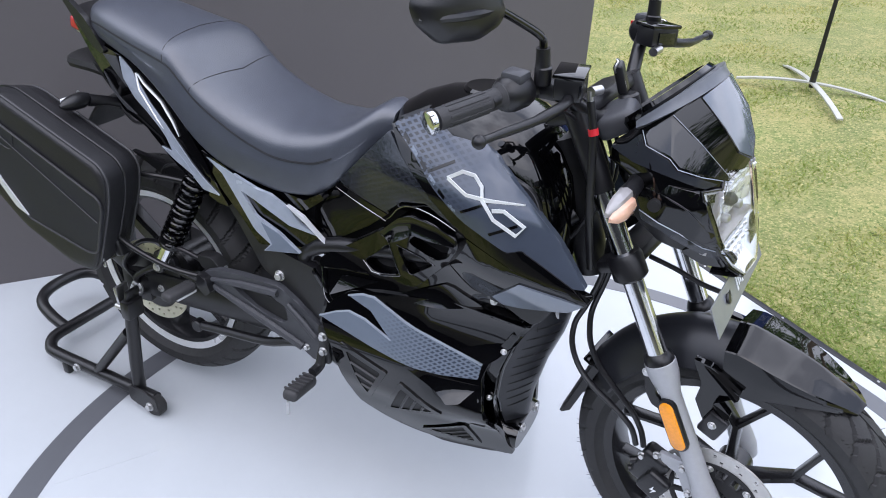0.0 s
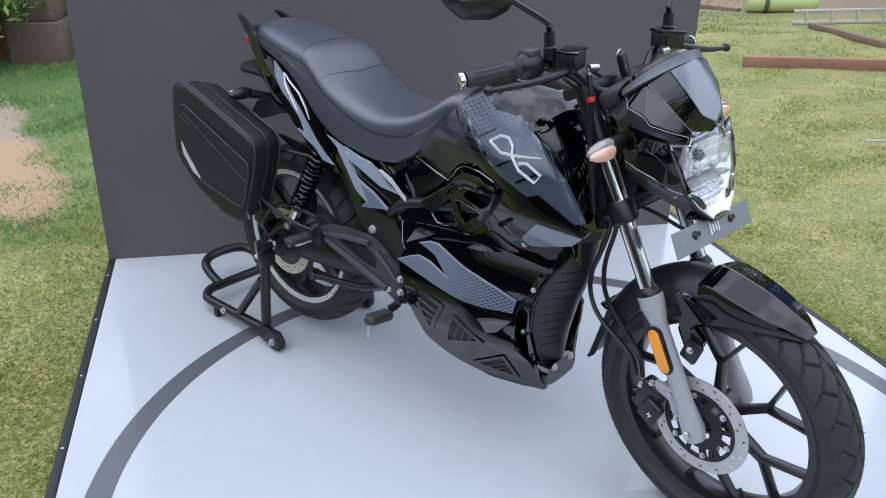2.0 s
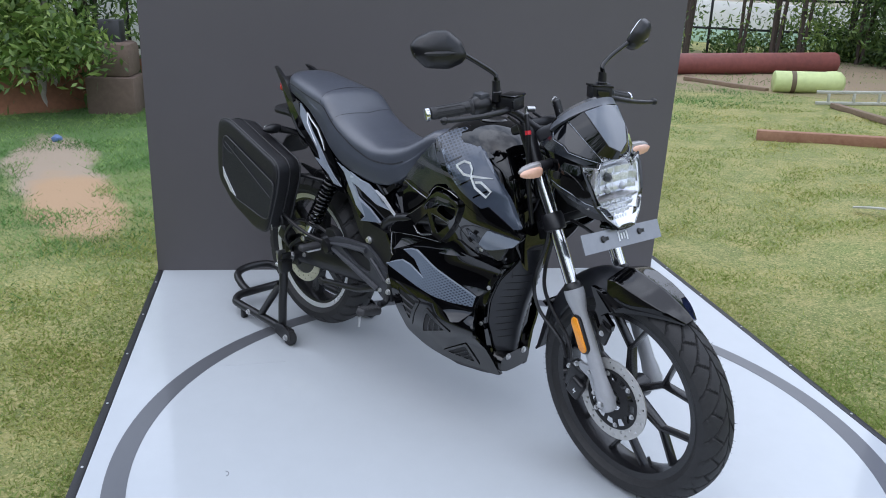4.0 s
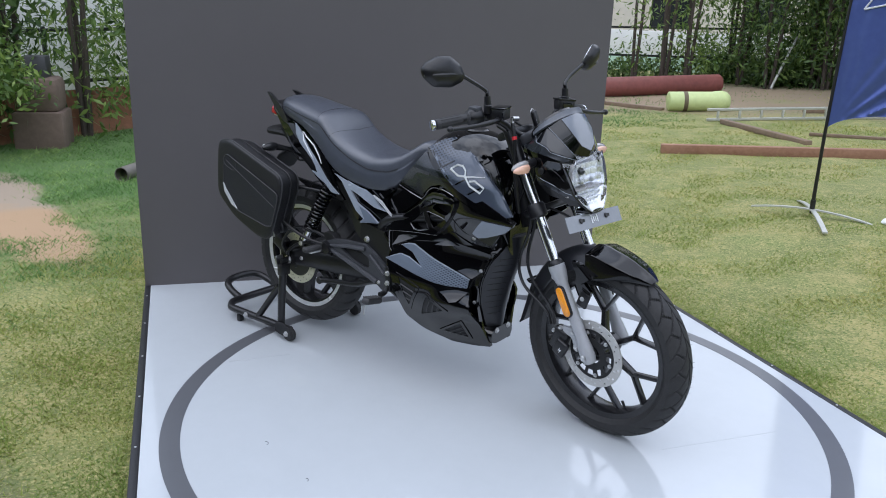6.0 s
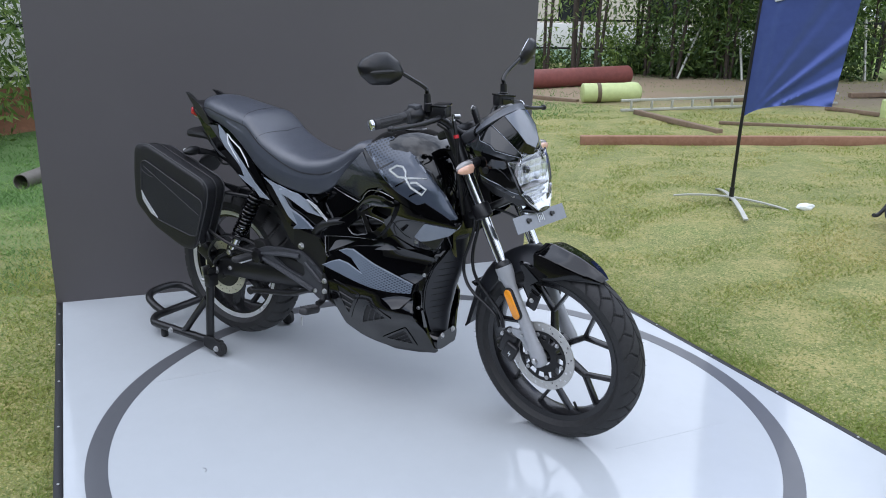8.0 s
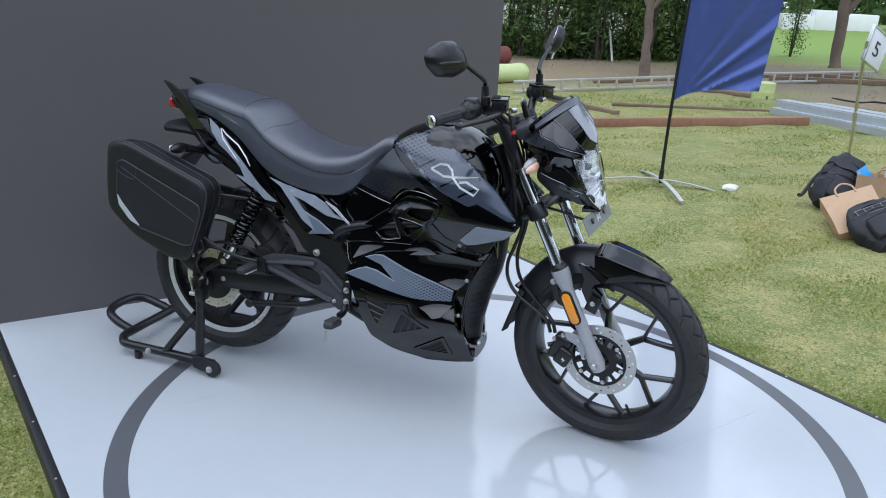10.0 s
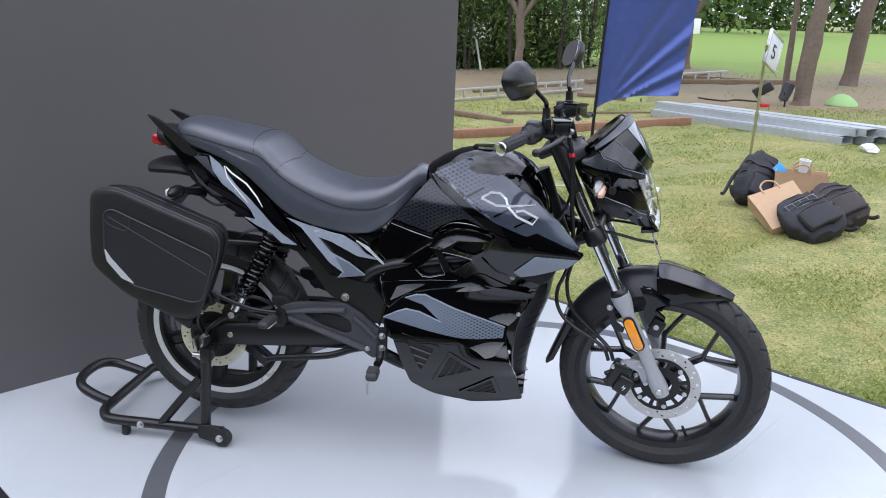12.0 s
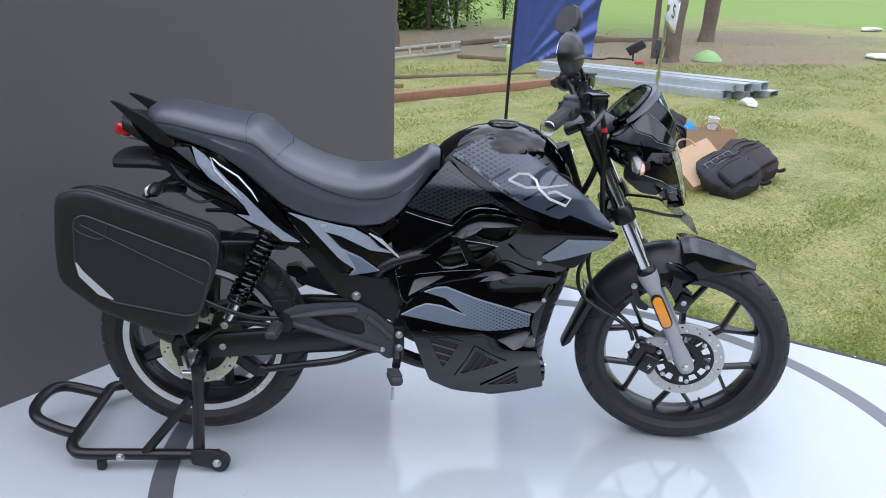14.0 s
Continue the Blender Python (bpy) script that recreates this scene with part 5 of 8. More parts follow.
for u in (-0.09, 0.075):
    part("plate_screw", disc(0.009, 0.006, M @ pose(u, 0.004, 0.003), 14, 0.002), SATIN, plate_ob, "", STEER)
    part("plate_slot", boxed((0.026, 0.01, 0.002), 0.0, M @ pose(u + 0.012, 0.004, 0.0008)), MATTE, plate_ob, "", STEER)
for u, h in ((-0.02, 0.026), (-0.008, 0.016), (0.004, 0.016), (0.016, 0.024)):
    part("plate_mark", boxed((0.006, h, 0.001), 0, M @ pose(u, 0.002, 0.0018)), PALEPRINT, plate_ob, "", STEER)
for s in (-0.05, 0.06):
    part("plate_wire", tube(bmesh.new(), [(0.5, s, 0.775), (0.55, s * 1.1, 0.772), (0.6, s * 1.2, 0.765), c + ax * s * 1.3 - nrm * 0.003], 0.0045, 8, smooth=4), SATIN, plate_ob, "", STEER)

# head frame and dark inner parts
part("steering_head", rod((0.385, 0, 0.68), (0.29, 0, 0.93), 0.032, 24), SATIN, bike)
bm = bmesh.new()
loft(bm, [section(0.075, z0, z1, x, 24, 3.2) for x, z0, z1 in ((-0.16, 0.36, 0.72), (-0.05, 0.3, 0.86), (0.1, 0.28, 0.9), (0.2, 0.3, 0.88), (0.27, 0.38, 0.84), (0.31, 0.5, 0.78))])
core = part("battery_box", bm, MATTE, bike, "matte black battery housing")
for s in (-1, 1):
    part("inner_shield", plate([(0.2, 0.9), (0.3, 0.88), (0.345, 0.8), (0.37, 0.68), (0.33, 0.62), (0.22, 0.64), (0.18, 0.78)], lambda x, z: 0.1 + 0.05 * (x - 0.2) / 0.15 + 0.02, 0.01, 0.02, sgn=s), SATIN, bike)
    part("frame_tube", tube(bmesh.new(), [(0.34, s * 0.03, 0.8), (0.2, s * 0.11, 0.7), (0.0, s * 0.12, 0.66), (-0.2, s * 0.12, 0.6), (-0.2, s * 0.115, 0.45), (-0.17, s * 0.11, 0.36)], 0.018, 12, smooth=4), SATIN, bike)
part("horn_spring", tube(bmesh.new(), [(0.33 + 0.012 * math.cos(k * 0.9), -0.04 - 0.002 * k, 0.72 + 0.012 * math.sin(k * 0.9)) for k in range(40)], 0.003, 6), SATIN, bike)

# tank
bm = bmesh.new()
tops = ((-0.06, 0.9), (-0.03, 0.935), (0.01, 0.962), (0.06, 0.982), (0.12, 0.992), (0.18, 0.989), (0.23, 0.974), (0.27, 0.95), (0.3, 0.918), (0.325, 0.875), (0.34, 0.82))
ws = (0.04, 0.066, 0.088, 0.104, 0.118, 0.128, 0.13, 0.125, 0.116, 0.1, 0.075)
rings = []
for (x, zt), w in zip(tops, ws):
    rings.append([Vector((x, yy, zz)) for yy, zz in [(w * math.sin(a) * (1 + 0.25 * max(0, -math.cos(a))), zt - 0.13 + 0.13 * (abs(math.cos(a)) ** 0.75) * math.copysign(1, math.cos(a))) for a in [math.tau * k / 36 for k in range(36)]]])
tank = part("tank", loft(bm, rings), GLOSS, bike, "glossy black tank cover with a keyed cap")
cap = part("tank_cap", lathe(bmesh.new(), [(0.0, -0.01), (0.044, -0.01), (0.046, 0.004), (0.04, 0.009), (0.03, 0.008), (0.0, 0.009)], pose(0.135, 0, 0.984), 32), GLOSS, tank, "round tank cap")
for s in (-1, 1):
    part("tank_shoulder", plate([(-0.01, 0.925), (0.045, 0.955), (0.1, 0.972), (0.2, 0.94), (0.25, 0.905), (0.2, 0.9), (0.1, 0.93), (0.03, 0.92)], lambda x, z: side(x, z) - 0.012, 0.012, 0.006, sgn=s), GLOSS, tank)
    part("tank_vent", plate([(0.1, 0.957), (0.13, 0.957), (0.15, 0.938), (0.12, 0.938)], lambda x, z: side(x, z) - 0.006, 0.008, 0.004, sgn=s), MATTE, tank, "black slotted vent")
    panel = part("tank_side_panel", plate([(-0.012, 0.918), (0.045, 0.95), (0.094, 0.966), (0.165, 0.942), (0.215, 0.918), (0.292, 0.87), (0.356, 0.82), (0.424, 0.75), (0.4, 0.745), (0.3, 0.783), (0.272, 0.772), (0.18, 0.803), (0.103, 0.846), (0.043, 0.888)], side, 0.014, 0.006, 0.022, sgn=s), HEX, bike, "blue-grey tank panel with a fading lozenge pattern")
    part("panel_trim", plate([(-0.02, 0.915), (0.043, 0.886), (0.103, 0.843), (0.18, 0.8), (0.272, 0.769), (0.3, 0.78), (0.4, 0.742), (0.436, 0.735), (0.422, 0.712), (0.37, 0.728), (0.285, 0.74), (0.17, 0.775), (0.08, 0.835), (0.02, 0.872)], off(-0.006), 0.014, 0.005, 0.022, 0.006, sgn=s), GLOSS, panel, "glossy black lower trim")
    part("trim_ridge", plate([(0.272, 0.772), (0.3, 0.785), (0.405, 0.745), (0.432, 0.728), (0.42, 0.722), (0.395, 0.737), (0.3, 0.772)], off(0.003), 0.01, 0.003, sgn=s), GLOSS, panel)
    for x0, z0 in ((0.09, 0.866), (0.175, 0.822), (0.235, 0.798)):
        part("panel_dash", plate([(x0, z0), (x0 + 0.05, z0 + 0.03), (x0 + 0.053, z0 + 0.026), (x0 + 0.003, z0 - 0.004)], off(0.0008), 0.003, 0, bevel=0, sgn=s), GLOSS, panel)
    for k in range(6):
        part("edge_dash", plate([(0.02 + 0.026 * k, 0.912 - 0.0165 * k), (0.036 + 0.026 * k, 0.902 - 0.0165 * k), (0.034 + 0.026 * k, 0.896 - 0.0165 * k), (0.018 + 0.026 * k, 0.906 - 0.0165 * k)], off(0.0008), 0.003, 0, bevel=0, sgn=s), HEXLOW if k % 2 else GLOSS, panel)
    # emblem: two linked angular loops
    loops = ([(0.137, 0.867), (0.164, 0.884), (0.189, 0.884), (0.208, 0.871), (0.215, 0.852), (0.243, 0.827), (0.287, 0.809), (0.3, 0.827), (0.259, 0.845), (0.238, 0.841)],
             [(0.137, 0.867), (0.182, 0.852), (0.225, 0.854), (0.292, 0.861)])
    for lp in loops:
        pts = [Vector((x, s * (side(x, z) + 0.0015), z)) for x, z in lp]
        bm = bmesh.new()
        V = []
        for i, p in enumerate(pts):
            d = (pts[min(i + 1, len(pts) - 1)] - pts[max(i - 1, 0)]).normalized()
            nn = d.cross(Vector((0, 1, 0))).normalized() * (0.0034 if not (i == len(pts) - 1 and len(pts) == 4) else 0.001)
            V.append([bm.verts.new(q) for q in (p - nn, p + nn, p + nn + Vector((0, s * 0.002, 0)), p - nn + Vector((0, s * 0.002, 0)))])
        for A, B in zip(V, V[1:]):
            for i in range(4):
                bm.faces.new((A[i], A[(i + 1) % 4], B[(i + 1) % 4], B[i]))
        bm.faces.new(V[0]), bm.faces.new(V[-1])
        part("emblem", bm, LOGO, panel, "chrome angular emblem")
    # panels below
    low = part("lower_fairing", plate([(0.165, 0.772), (0.285, 0.738), (0.37, 0.726), (0.425, 0.716), (0.384, 0.686), (0.297, 0.645), (0.24, 0.632), (0.19, 0.655), (0.14, 0.7)], off(-0.008), 0.014, 0.006, 0.025, sgn=s), SHELL, bike, "glossy black lower fairing with a wedge tinted for reflected light")
    part("fairing_wedge", plate([(0.424, 0.717), (0.394, 0.688), (0.3, 0.648), (0.262, 0.638), (0.24, 0.652), (0.3, 0.714)], off(-0.003), 0.01, 0.004, 0.025, sgn=s), WEDGE, low, "wedge with its reflection put into a blue-grey colour")
    part("fairing_tab", plate([(0.16, 0.69), (0.2, 0.65), (0.25, 0.628), (0.31, 0.64), (0.33, 0.63), (0.3, 0.612), (0.23, 0.606), (0.18, 0.628)], off(-0.014), 0.012, 0.006, sgn=s), SATIN, low)
    part("fairing_bolt", hexbolt(bmesh.new(), (0.238, s * (side(0.238, 0.632) - 0.012), 0.63), (0, s, 0), 0.0055, 0.006), STEEL, low, "steel bolt")
    part("rear_tank_panel", plate([(-0.02, 0.902), (-0.129, 0.775), (-0.009, 0.745), (0.035, 0.785), (0.094, 0.802), (0.165, 0.776), (0.08, 0.832), (0.02, 0.87)], off(-0.008), 0.012, 0.005, 0.025, sgn=s), HEXDARK, bike, "dark grey panel with a faint lozenge pattern")
    part("knee_panel", plate([(-0.132, 0.77), (-0.175, 0.7), (-0.16, 0.625), (-0.05, 0.7), (0.0, 0.745)], off(-0.014), 0.012, 0.005, sgn=s), SHELL, bike, "glossy black knee panel")
    intake = part("intake_frame", plate([(-0.157, 0.604), (-0.127, 0.628), (-0.066, 0.669), (-0.006, 0.714), (0.035, 0.755), (0.064, 0.773), (0.114, 0.776), (0.175, 0.765), (0.178, 0.748), (0.153, 0.699), (0.076, 0.612), (-0.003, 0.607), (-0.088, 0.597), (-0.152, 0.585)], off(0.006), 0.034, 0.01, 0.014, 0.005,
                                        holes=([(0.055, 0.709), (0.072, 0.729), (0.101, 0.736), (0.166, 0.741), (0.152, 0.714), (0.125, 0.695), (0.089, 0.699)], [(-0.047, 0.633), (-0.02, 0.658), (0.01, 0.689), (0.038, 0.629), (-0.003, 0.617), (-0.025, 0.617)], [(0.03, 0.691), (0.086, 0.685), (0.117, 0.679), (0.062, 0.635)]), sgn=s), SHELL, bike, "glossy black air intake surround with three openings")
    part("intake_brow", plate([(-0.014, 0.705), (0.032, 0.753), (0.063, 0.7715), (0.114, 0.7745), (0.173, 0.764), (0.173, 0.749), (0.12, 0.743), (0.077, 0.739), (0.054, 0.723), (0.021, 0.704)], lambda x, z: side(x, z) + 0.008 + 11 * max(0, curve(x, (-0.014, 0.035, 0.075, 0.12, 0.173), (0.705, 0.756, 0.773, 0.775, 0.764)) - z) ** 2, 0.014, 0.004, 0.012, 0.0025, sgn=s), SHELL, intake, "glossy black sloping brow")
    part("intake_floor", plate([(-0.07, 0.622), (0.03, 0.735), (0.1, 0.765), (0.175, 0.745), (0.05, 0.615), (-0.03, 0.61)], off(-0.026), 0.01, 0.004, sgn=s), MATTE, intake)
    # beads added along the openings to draw their edge highlights
    for pts in (((0.012, 0.69), (0.024, 0.66), (0.04, 0.628)), ((0.03, 0.694), (0.086, 0.688), (0.12, 0.681)), ((-0.05, 0.633), (-0.027, 0.614), (-0.003, 0.614), (0.04, 0.626))):
        part("intake_edge", tube(bmesh.new(), [(x, s * (side(x, z) + 0.006), z) for x, z in pts], [0.001] + [0.0018] * (len(pts) - 2) + [0.001], 8), EDGE, intake, "glossier bead added for the edge highlight")
    part("intake_gusset", plate([(-0.122, 0.535), (-0.106, 0.573), (-0.083, 0.581), (-0.014, 0.589), (-0.064, 0.563)], lambda x, z: side(x, z) + 4 * max(0, 0.6 - z) ** 2 - 0.01, 0.012, 0.004, sgn=s), SHELL, intake, "glossy black sloping gusset")
    part("mid_panel", plate([(-0.16, 0.6), (-0.02, 0.607), (0.04, 0.616), (0.14, 0.69), (0.19, 0.645), (0.25, 0.63), (0.33, 0.628), (0.31, 0.595), (0.25, 0.57), (0.0, 0.562), (-0.08, 0.54), (-0.125, 0.505), (-0.15, 0.53)], off(-0.012), 0.012, 0.006, 0.025, sgn=s), SHELL, bike, "glossy black middle panel")
    part("mid_swoosh", plate([(0.002, 0.561), (0.076, 0.601), (0.135, 0.634), (0.155, 0.632), (0.228, 0.596), (0.164, 0.588), (0.085, 0.577)], lambda x, z: side(x, z) - 0.008 + 6 * max(0, curve(x, (0.0, 0.14, 0.23), (0.562, 0.637, 0.597)) - z) ** 2, 0.014, 0.004, 0.014, 0.003, sgn=s), SHELL, bike, "glossy black sloping swoosh")
    part("mid_flank", plate([(0.12, 0.512), (0.198, 0.549), (0.277, 0.575), (0.31, 0.583), (0.285, 0.53), (0.25, 0.49), (0.235, 0.477)], lambda x, z: side(x, z) - 0.003 + 1.6 * max(0, curve(x, (0.11, 0.2, 0.31), (0.503, 0.55, 0.585)) - z) ** 2, 0.01, 0.004, 0.014, 0.003, sgn=s), SHELL, bike, "glossy black shoulder flank")
    # more added beads, for the highlight lines between panels
    for pts in (((-0.132, 0.762), (-0.068, 0.745), (-0.003, 0.73)), ((-0.157, 0.609), (-0.124, 0.631), (-0.066, 0.672), (-0.006, 0.716)), ((-0.002, 0.734), (0.011, 0.746), (0.028, 0.768), (0.059, 0.785), (0.111, 0.787), (0.167, 0.776)), ((-0.152, 0.583), (-0.088, 0.594), (0.0, 0.604), (0.076, 0.609)), ((-0.12, 0.512), (-0.14, 0.53), (-0.158, 0.6))):
        part("edge_bead", tube(bmesh.new(), [(x, s * (side(x, z) - 0.003), z) for x, z in pts], [0.001] + [0.0019] * (len(pts) - 2) + [0.001], 8, smooth=4), EDGE, bike)
    belly = part("belly_panel", plate([(-0.125, 0.513), (-0.075, 0.556), (-0.003, 0.574), (0.149, 0.6), (0.3, 0.575), (0.262, 0.52), (0.237, 0.475), (0.228, 0.44), (0.238, 0.4), (0.266, 0.31), (0.29, 0.206), (0.229, 0.196), (0.13, 0.193), (0.012, 0.222), (-0.056, 0.266), (-0.084, 0.357), (-0.108, 0.427), (-0.135, 0.475)], side, 0.014, 0.008, 0.022, 0.004, sgn=s), SHELL, bike, "glossy black belly fairing with three louvred vents")
    part("belly_stripe", plate([(-0.075, 0.545), (-0.045, 0.556), (-0.017, 0.558), (0.1, 0.516), (0.224, 0.47), (0.222, 0.44), (0.15, 0.438), (0.097, 0.442), (0.0, 0.457), (-0.065, 0.47), (-0.138, 0.484), (-0.1, 0.503), (-0.071, 0.513), (-0.03, 0.508), (0.035, 0.487), (-0.02, 0.53)], off(0.002), 0.006, 0.003, 0.02, 0.001, sgn=s), HEXLOW, belly, "blue-grey lozenge stripe")
    for pts in ([(-0.078, 0.547), (-0.045, 0.5595), (-0.016, 0.5615), (0.1, 0.519), (0.226, 0.473), (0.225, 0.47), (0.1, 0.516), (-0.017, 0.558), (-0.045, 0.556), (-0.075, 0.545)], [(-0.14, 0.486), (-0.1, 0.506), (-0.071, 0.516), (-0.03, 0.511), (0.038, 0.487), (0.035, 0.4855), (-0.03, 0.508), (-0.071, 0.513), (-0.1, 0.503), (-0.138, 0.484)]):
        part("stripe_edge", plate(pts, off(0.0035), 0.004, 0, 0.03, 0, sgn=s), SILVERFILM, belly, "silver edging")
    part("belly_facet", plate([(0.061, 0.446), (0.145, 0.432), (0.229, 0.427), (0.2, 0.392), (0.175, 0.386), (0.15, 0.402)], lambda x, z: side(x, z) + 0.001 + 5 * max(0, 0.44 - z) ** 2, 0.008, 0.003, 0.012, 0.002, sgn=s), SHELL, belly, "glossy sloping facet under the stripe")
    for tri in (((-0.082, 0.445), (0.037, 0.41), (-0.02, 0.3)), ((0.066, 0.398), (0.162, 0.342), (0.012, 0.281)), ((0.201, 0.308), (0.224, 0.225), (0.091, 0.239))):
        g = (Vector(tri[0]) + Vector(tri[1]) + Vector(tri[2])) / 3
        inner = [tuple(g + (Vector(p) - g) * 0.72) for p in tri]
        vent = part("vent", plate(tri, off(0.004), 0.008, 0.006, 0.02, 0.002, holes=(inner,), sgn=s), SHELL, belly, "triangular louvred vent")
        part("vent_floor", plate([tuple(g + (Vector(p) - g) * 0.8) for p in tri], off(0.001), 0.004, 0.003, 0.03, 0, sgn=s), MATTE, vent)
        a, b, c2 = (Vector(p) for p in inner)
        for t in (0.25, 0.5, 0.75):
            u, v = a.lerp(c2, t), b.lerp(c2, t) if tri[0][0] < 0 else a.lerp(b, t)
            u2 = u if tri[0][0] < 0 else c2.lerp(b, t)
            p, q = (u, v) if tri[0][0] < 0 else (v, u2)
            part("louvre", tube(bmesh.new(), [Vector((w.x, s * (side(w.x, w.y) + 0.002), w.y)) for w in (p, p.lerp(q, 0.5), q)], 0.0032, 6), SATIN, vent)

# ribbed front shroud and chin
def shroud_at(u, z, d=0.0):
    """A point of the prow-shaped shroud, u from -1 to 1 across it."""
    c = table(z, (0.26, 0.35, 0.44, 0.52, 0.57, 0.64), (0.29, 0.298, 0.318, 0.345, 0.355, 0.362))
    o = table(z, (0.26, 0.3, 0.38, 0.45, 0.53, 0.6, 0.64), (0.256, 0.25, 0.246, 0.253, 0.276, 0.322, 0.34))
    w = table(z, (0.26, 0.3, 0.38, 0.45, 0.53, 0.6, 0.64), (0.05, 0.068, 0.096, 0.106, 0.098, 0.066, 0.05))
    return Vector((o + (c - o) * (1 - abs(u) ** 1.5) + d, u * w, z))


bm = bmesh.new()
rings = []
for i in range(20):
    z = 0.265 + 0.37 * i / 19
    us = [-1 + k / 7 for k in range(15)]
    rings.append([shroud_at(u, z) for u in us] + [shroud_at(u, z, -0.022) for u in reversed(us)])
shroud = part("front_shroud", loft(bm, rings), GUARD, bike, "ribbed dark plastic front shroud")
for i in range(10):
    z = 0.328 + 0.0245 * i
    for s in (-1, 1):
        part("shroud_rib", tube(bmesh.new(), [shroud_at(s * u, z + 0.008 * (1 - u), -0.0002) for u in (0.2, 0.3, 0.42, 0.55, 0.7, 0.82)], [0.0004, 0.0018, 0.002, 0.002, 0.0018, 0.0006], 6), MATTE, shroud)
for s in (-1, 1):
    part("shroud_rim", tube(bmesh.new(), [shroud_at(s * 0.985, z, 0.001) for z in (0.268, 0.3, 0.34, 0.38, 0.42, 0.46, 0.5, 0.54, 0.58, 0.62)], 0.0042, 8, smooth=3), SHELL, shroud, "glossy raised rim")
    part("shroud_cheek", plate([(0.292, 0.588), (0.322, 0.602), (0.278, 0.53), (0.254, 0.45), (0.248, 0.38), (0.252, 0.3), (0.275, 0.213), (0.255, 0.225), (0.232, 0.38), (0.222, 0.44), (0.238, 0.49)], lambda x, z: table(z, (0.23, 0.3, 0.38, 0.45, 0.55, 0.62), (0.075, 0.095, 0.114, 0.12, 0.115, 0.09)) - max(0, x - 0.27) * 0.4, 0.02, 0.008, 0.02, 0.004, sgn=s), SHELL, shroud, "glossy black shroud flank")
    for x, z in ((0.24, 0.385), (0.262, 0.51)):
        part("shroud_bolt", hexbolt(bmesh.new(), (x, s * 0.118, z), (0.3, s, 0), 0.005, 0.006), STEEL, shroud)
    part("chin_bolt", hexbolt(bmesh.new(), (0.292, s * 0.038, 0.265), (1, 0, 0), 0.008, 0.007), STEEL, shroud, "steel bolt")
bm = bmesh.new()
loft(bm, [section(w, z0, z1, x, 24, 3.0) for x, z0, z1, w in ((-0.05, 0.27, 0.33, 0.15), (0.0, 0.234, 0.32, 0.14), (0.1, 0.21, 0.3, 0.12), (0.2, 0.2, 0.3, 0.09), (0.27, 0.203, 0.28, 0.078), (0.292, 0.212, 0.275, 0.07))])
part("chin", bm, SHELL, bike, "glossy black lower chin")

# seat
SX = (-0.815, -0.8, -0.76, -0.7, -0.64, -0.58, -0.53, -0.5, -0.46, -0.4, -0.33, -0.26, -0.19, -0.14, -0.1, -0.065, -0.04)
ST = (1.004, 1.014, 1.0145, 1.005, 0.993, 0.982, 0.973, 0.95, 0.914, 0.88, 0.855, 0.843, 0.849, 0.866, 0.891, 0.911, 0.91)
SB = (0.965, 0.96, 0.95, 0.935, 0.915, 0.88, 0.843, 0.815, 0.78, 0.749, 0.731, 0.72, 0.724, 0.76, 0.805, 0.85, 0.882)
SW = (0.066, 0.087, 0.105, 0.118, 0.126, 0.133, 0.14, 0.143, 0.144, 0.144, 0.142, 0.138, 0.125, 0.105, 0.085, 0.064, 0.045)


def smooth_table(x, vs):
    return sum(curve(x + d, SX, vs) for d in (-0.008, 0, 0.008)) / 3


def seat_half(w, zt, zb):
    """Half of the seat's cross section: crowned top, rolled edge, nearly upright flank."""
    h = zt - zb
    up = 0.017 * min(1, h / 0.06)
    return [(0, zt + up * 0.9), (w * 0.36, zt + up * 0.82), (w * 0.7, zt + up * 0.45), (w * 0.88, zt - 0.004), (w * 0.955, zt - 0.019), (w * 0.985, zt - 0.042 - 0.06 * h), (w, zt - 0.55 * h), (w * 0.985, zb + 0.02), (w * 0.93, zb + 0.004), (w * 0.6, zb)]


def seat_ring(x, zt, zb, w):
    half = spline([(y, z, 0) for y, z in seat_half(w, zt, zb)], 3)
    return [Vector((x, p.x, p.y)) for p in half] + [Vector((x, -p.x, p.y)) for p in reversed(half[1:])]


def seat_at(x, u):
    """A point on the seat's right upper edge line."""
    pts = seat_half(smooth_table(x, SW), smooth_table(x, ST), smooth_table(x, SB))[:7]
    k = u * (len(pts) - 1)
    i = min(int(k), len(pts) - 2)
    a, b = pts[i], pts[i + 1]
    return a[0] + (b[0] - a[0]) * (k - i), a[1] + (b[1] - a[1]) * (k - i)


xs = sorted(set([SX[0] + (SX[-1] - SX[0]) * i / 60 for i in range(61)]))


seam_u = lambda x: 0.72 + 0.1 * min(1, max(0, (x + 0.4) / 0.22))
seat = part("seat", loft(bmesh.new(), [seat_ring(x, smooth_table(x, ST), smooth_table(x, SB), smooth_table(x, SW)) for x in xs]), SEATMAT, bike, "dark grey stitched vinyl two-level seat", None, 50)
for s in (-1, 1):
    for du in (0, 0.014):
        part("stitch_line", tube(bmesh.new(), [(x, s * (seat_at(x, seam_u(x) + du)[0] + 0.0012), seat_at(x, seam_u(x) + du)[1] + 0.0008) for x in [-0.79 + 0.645 * i / 60 for i in range(61)]], 0.0009, 5), STITCH, seat)
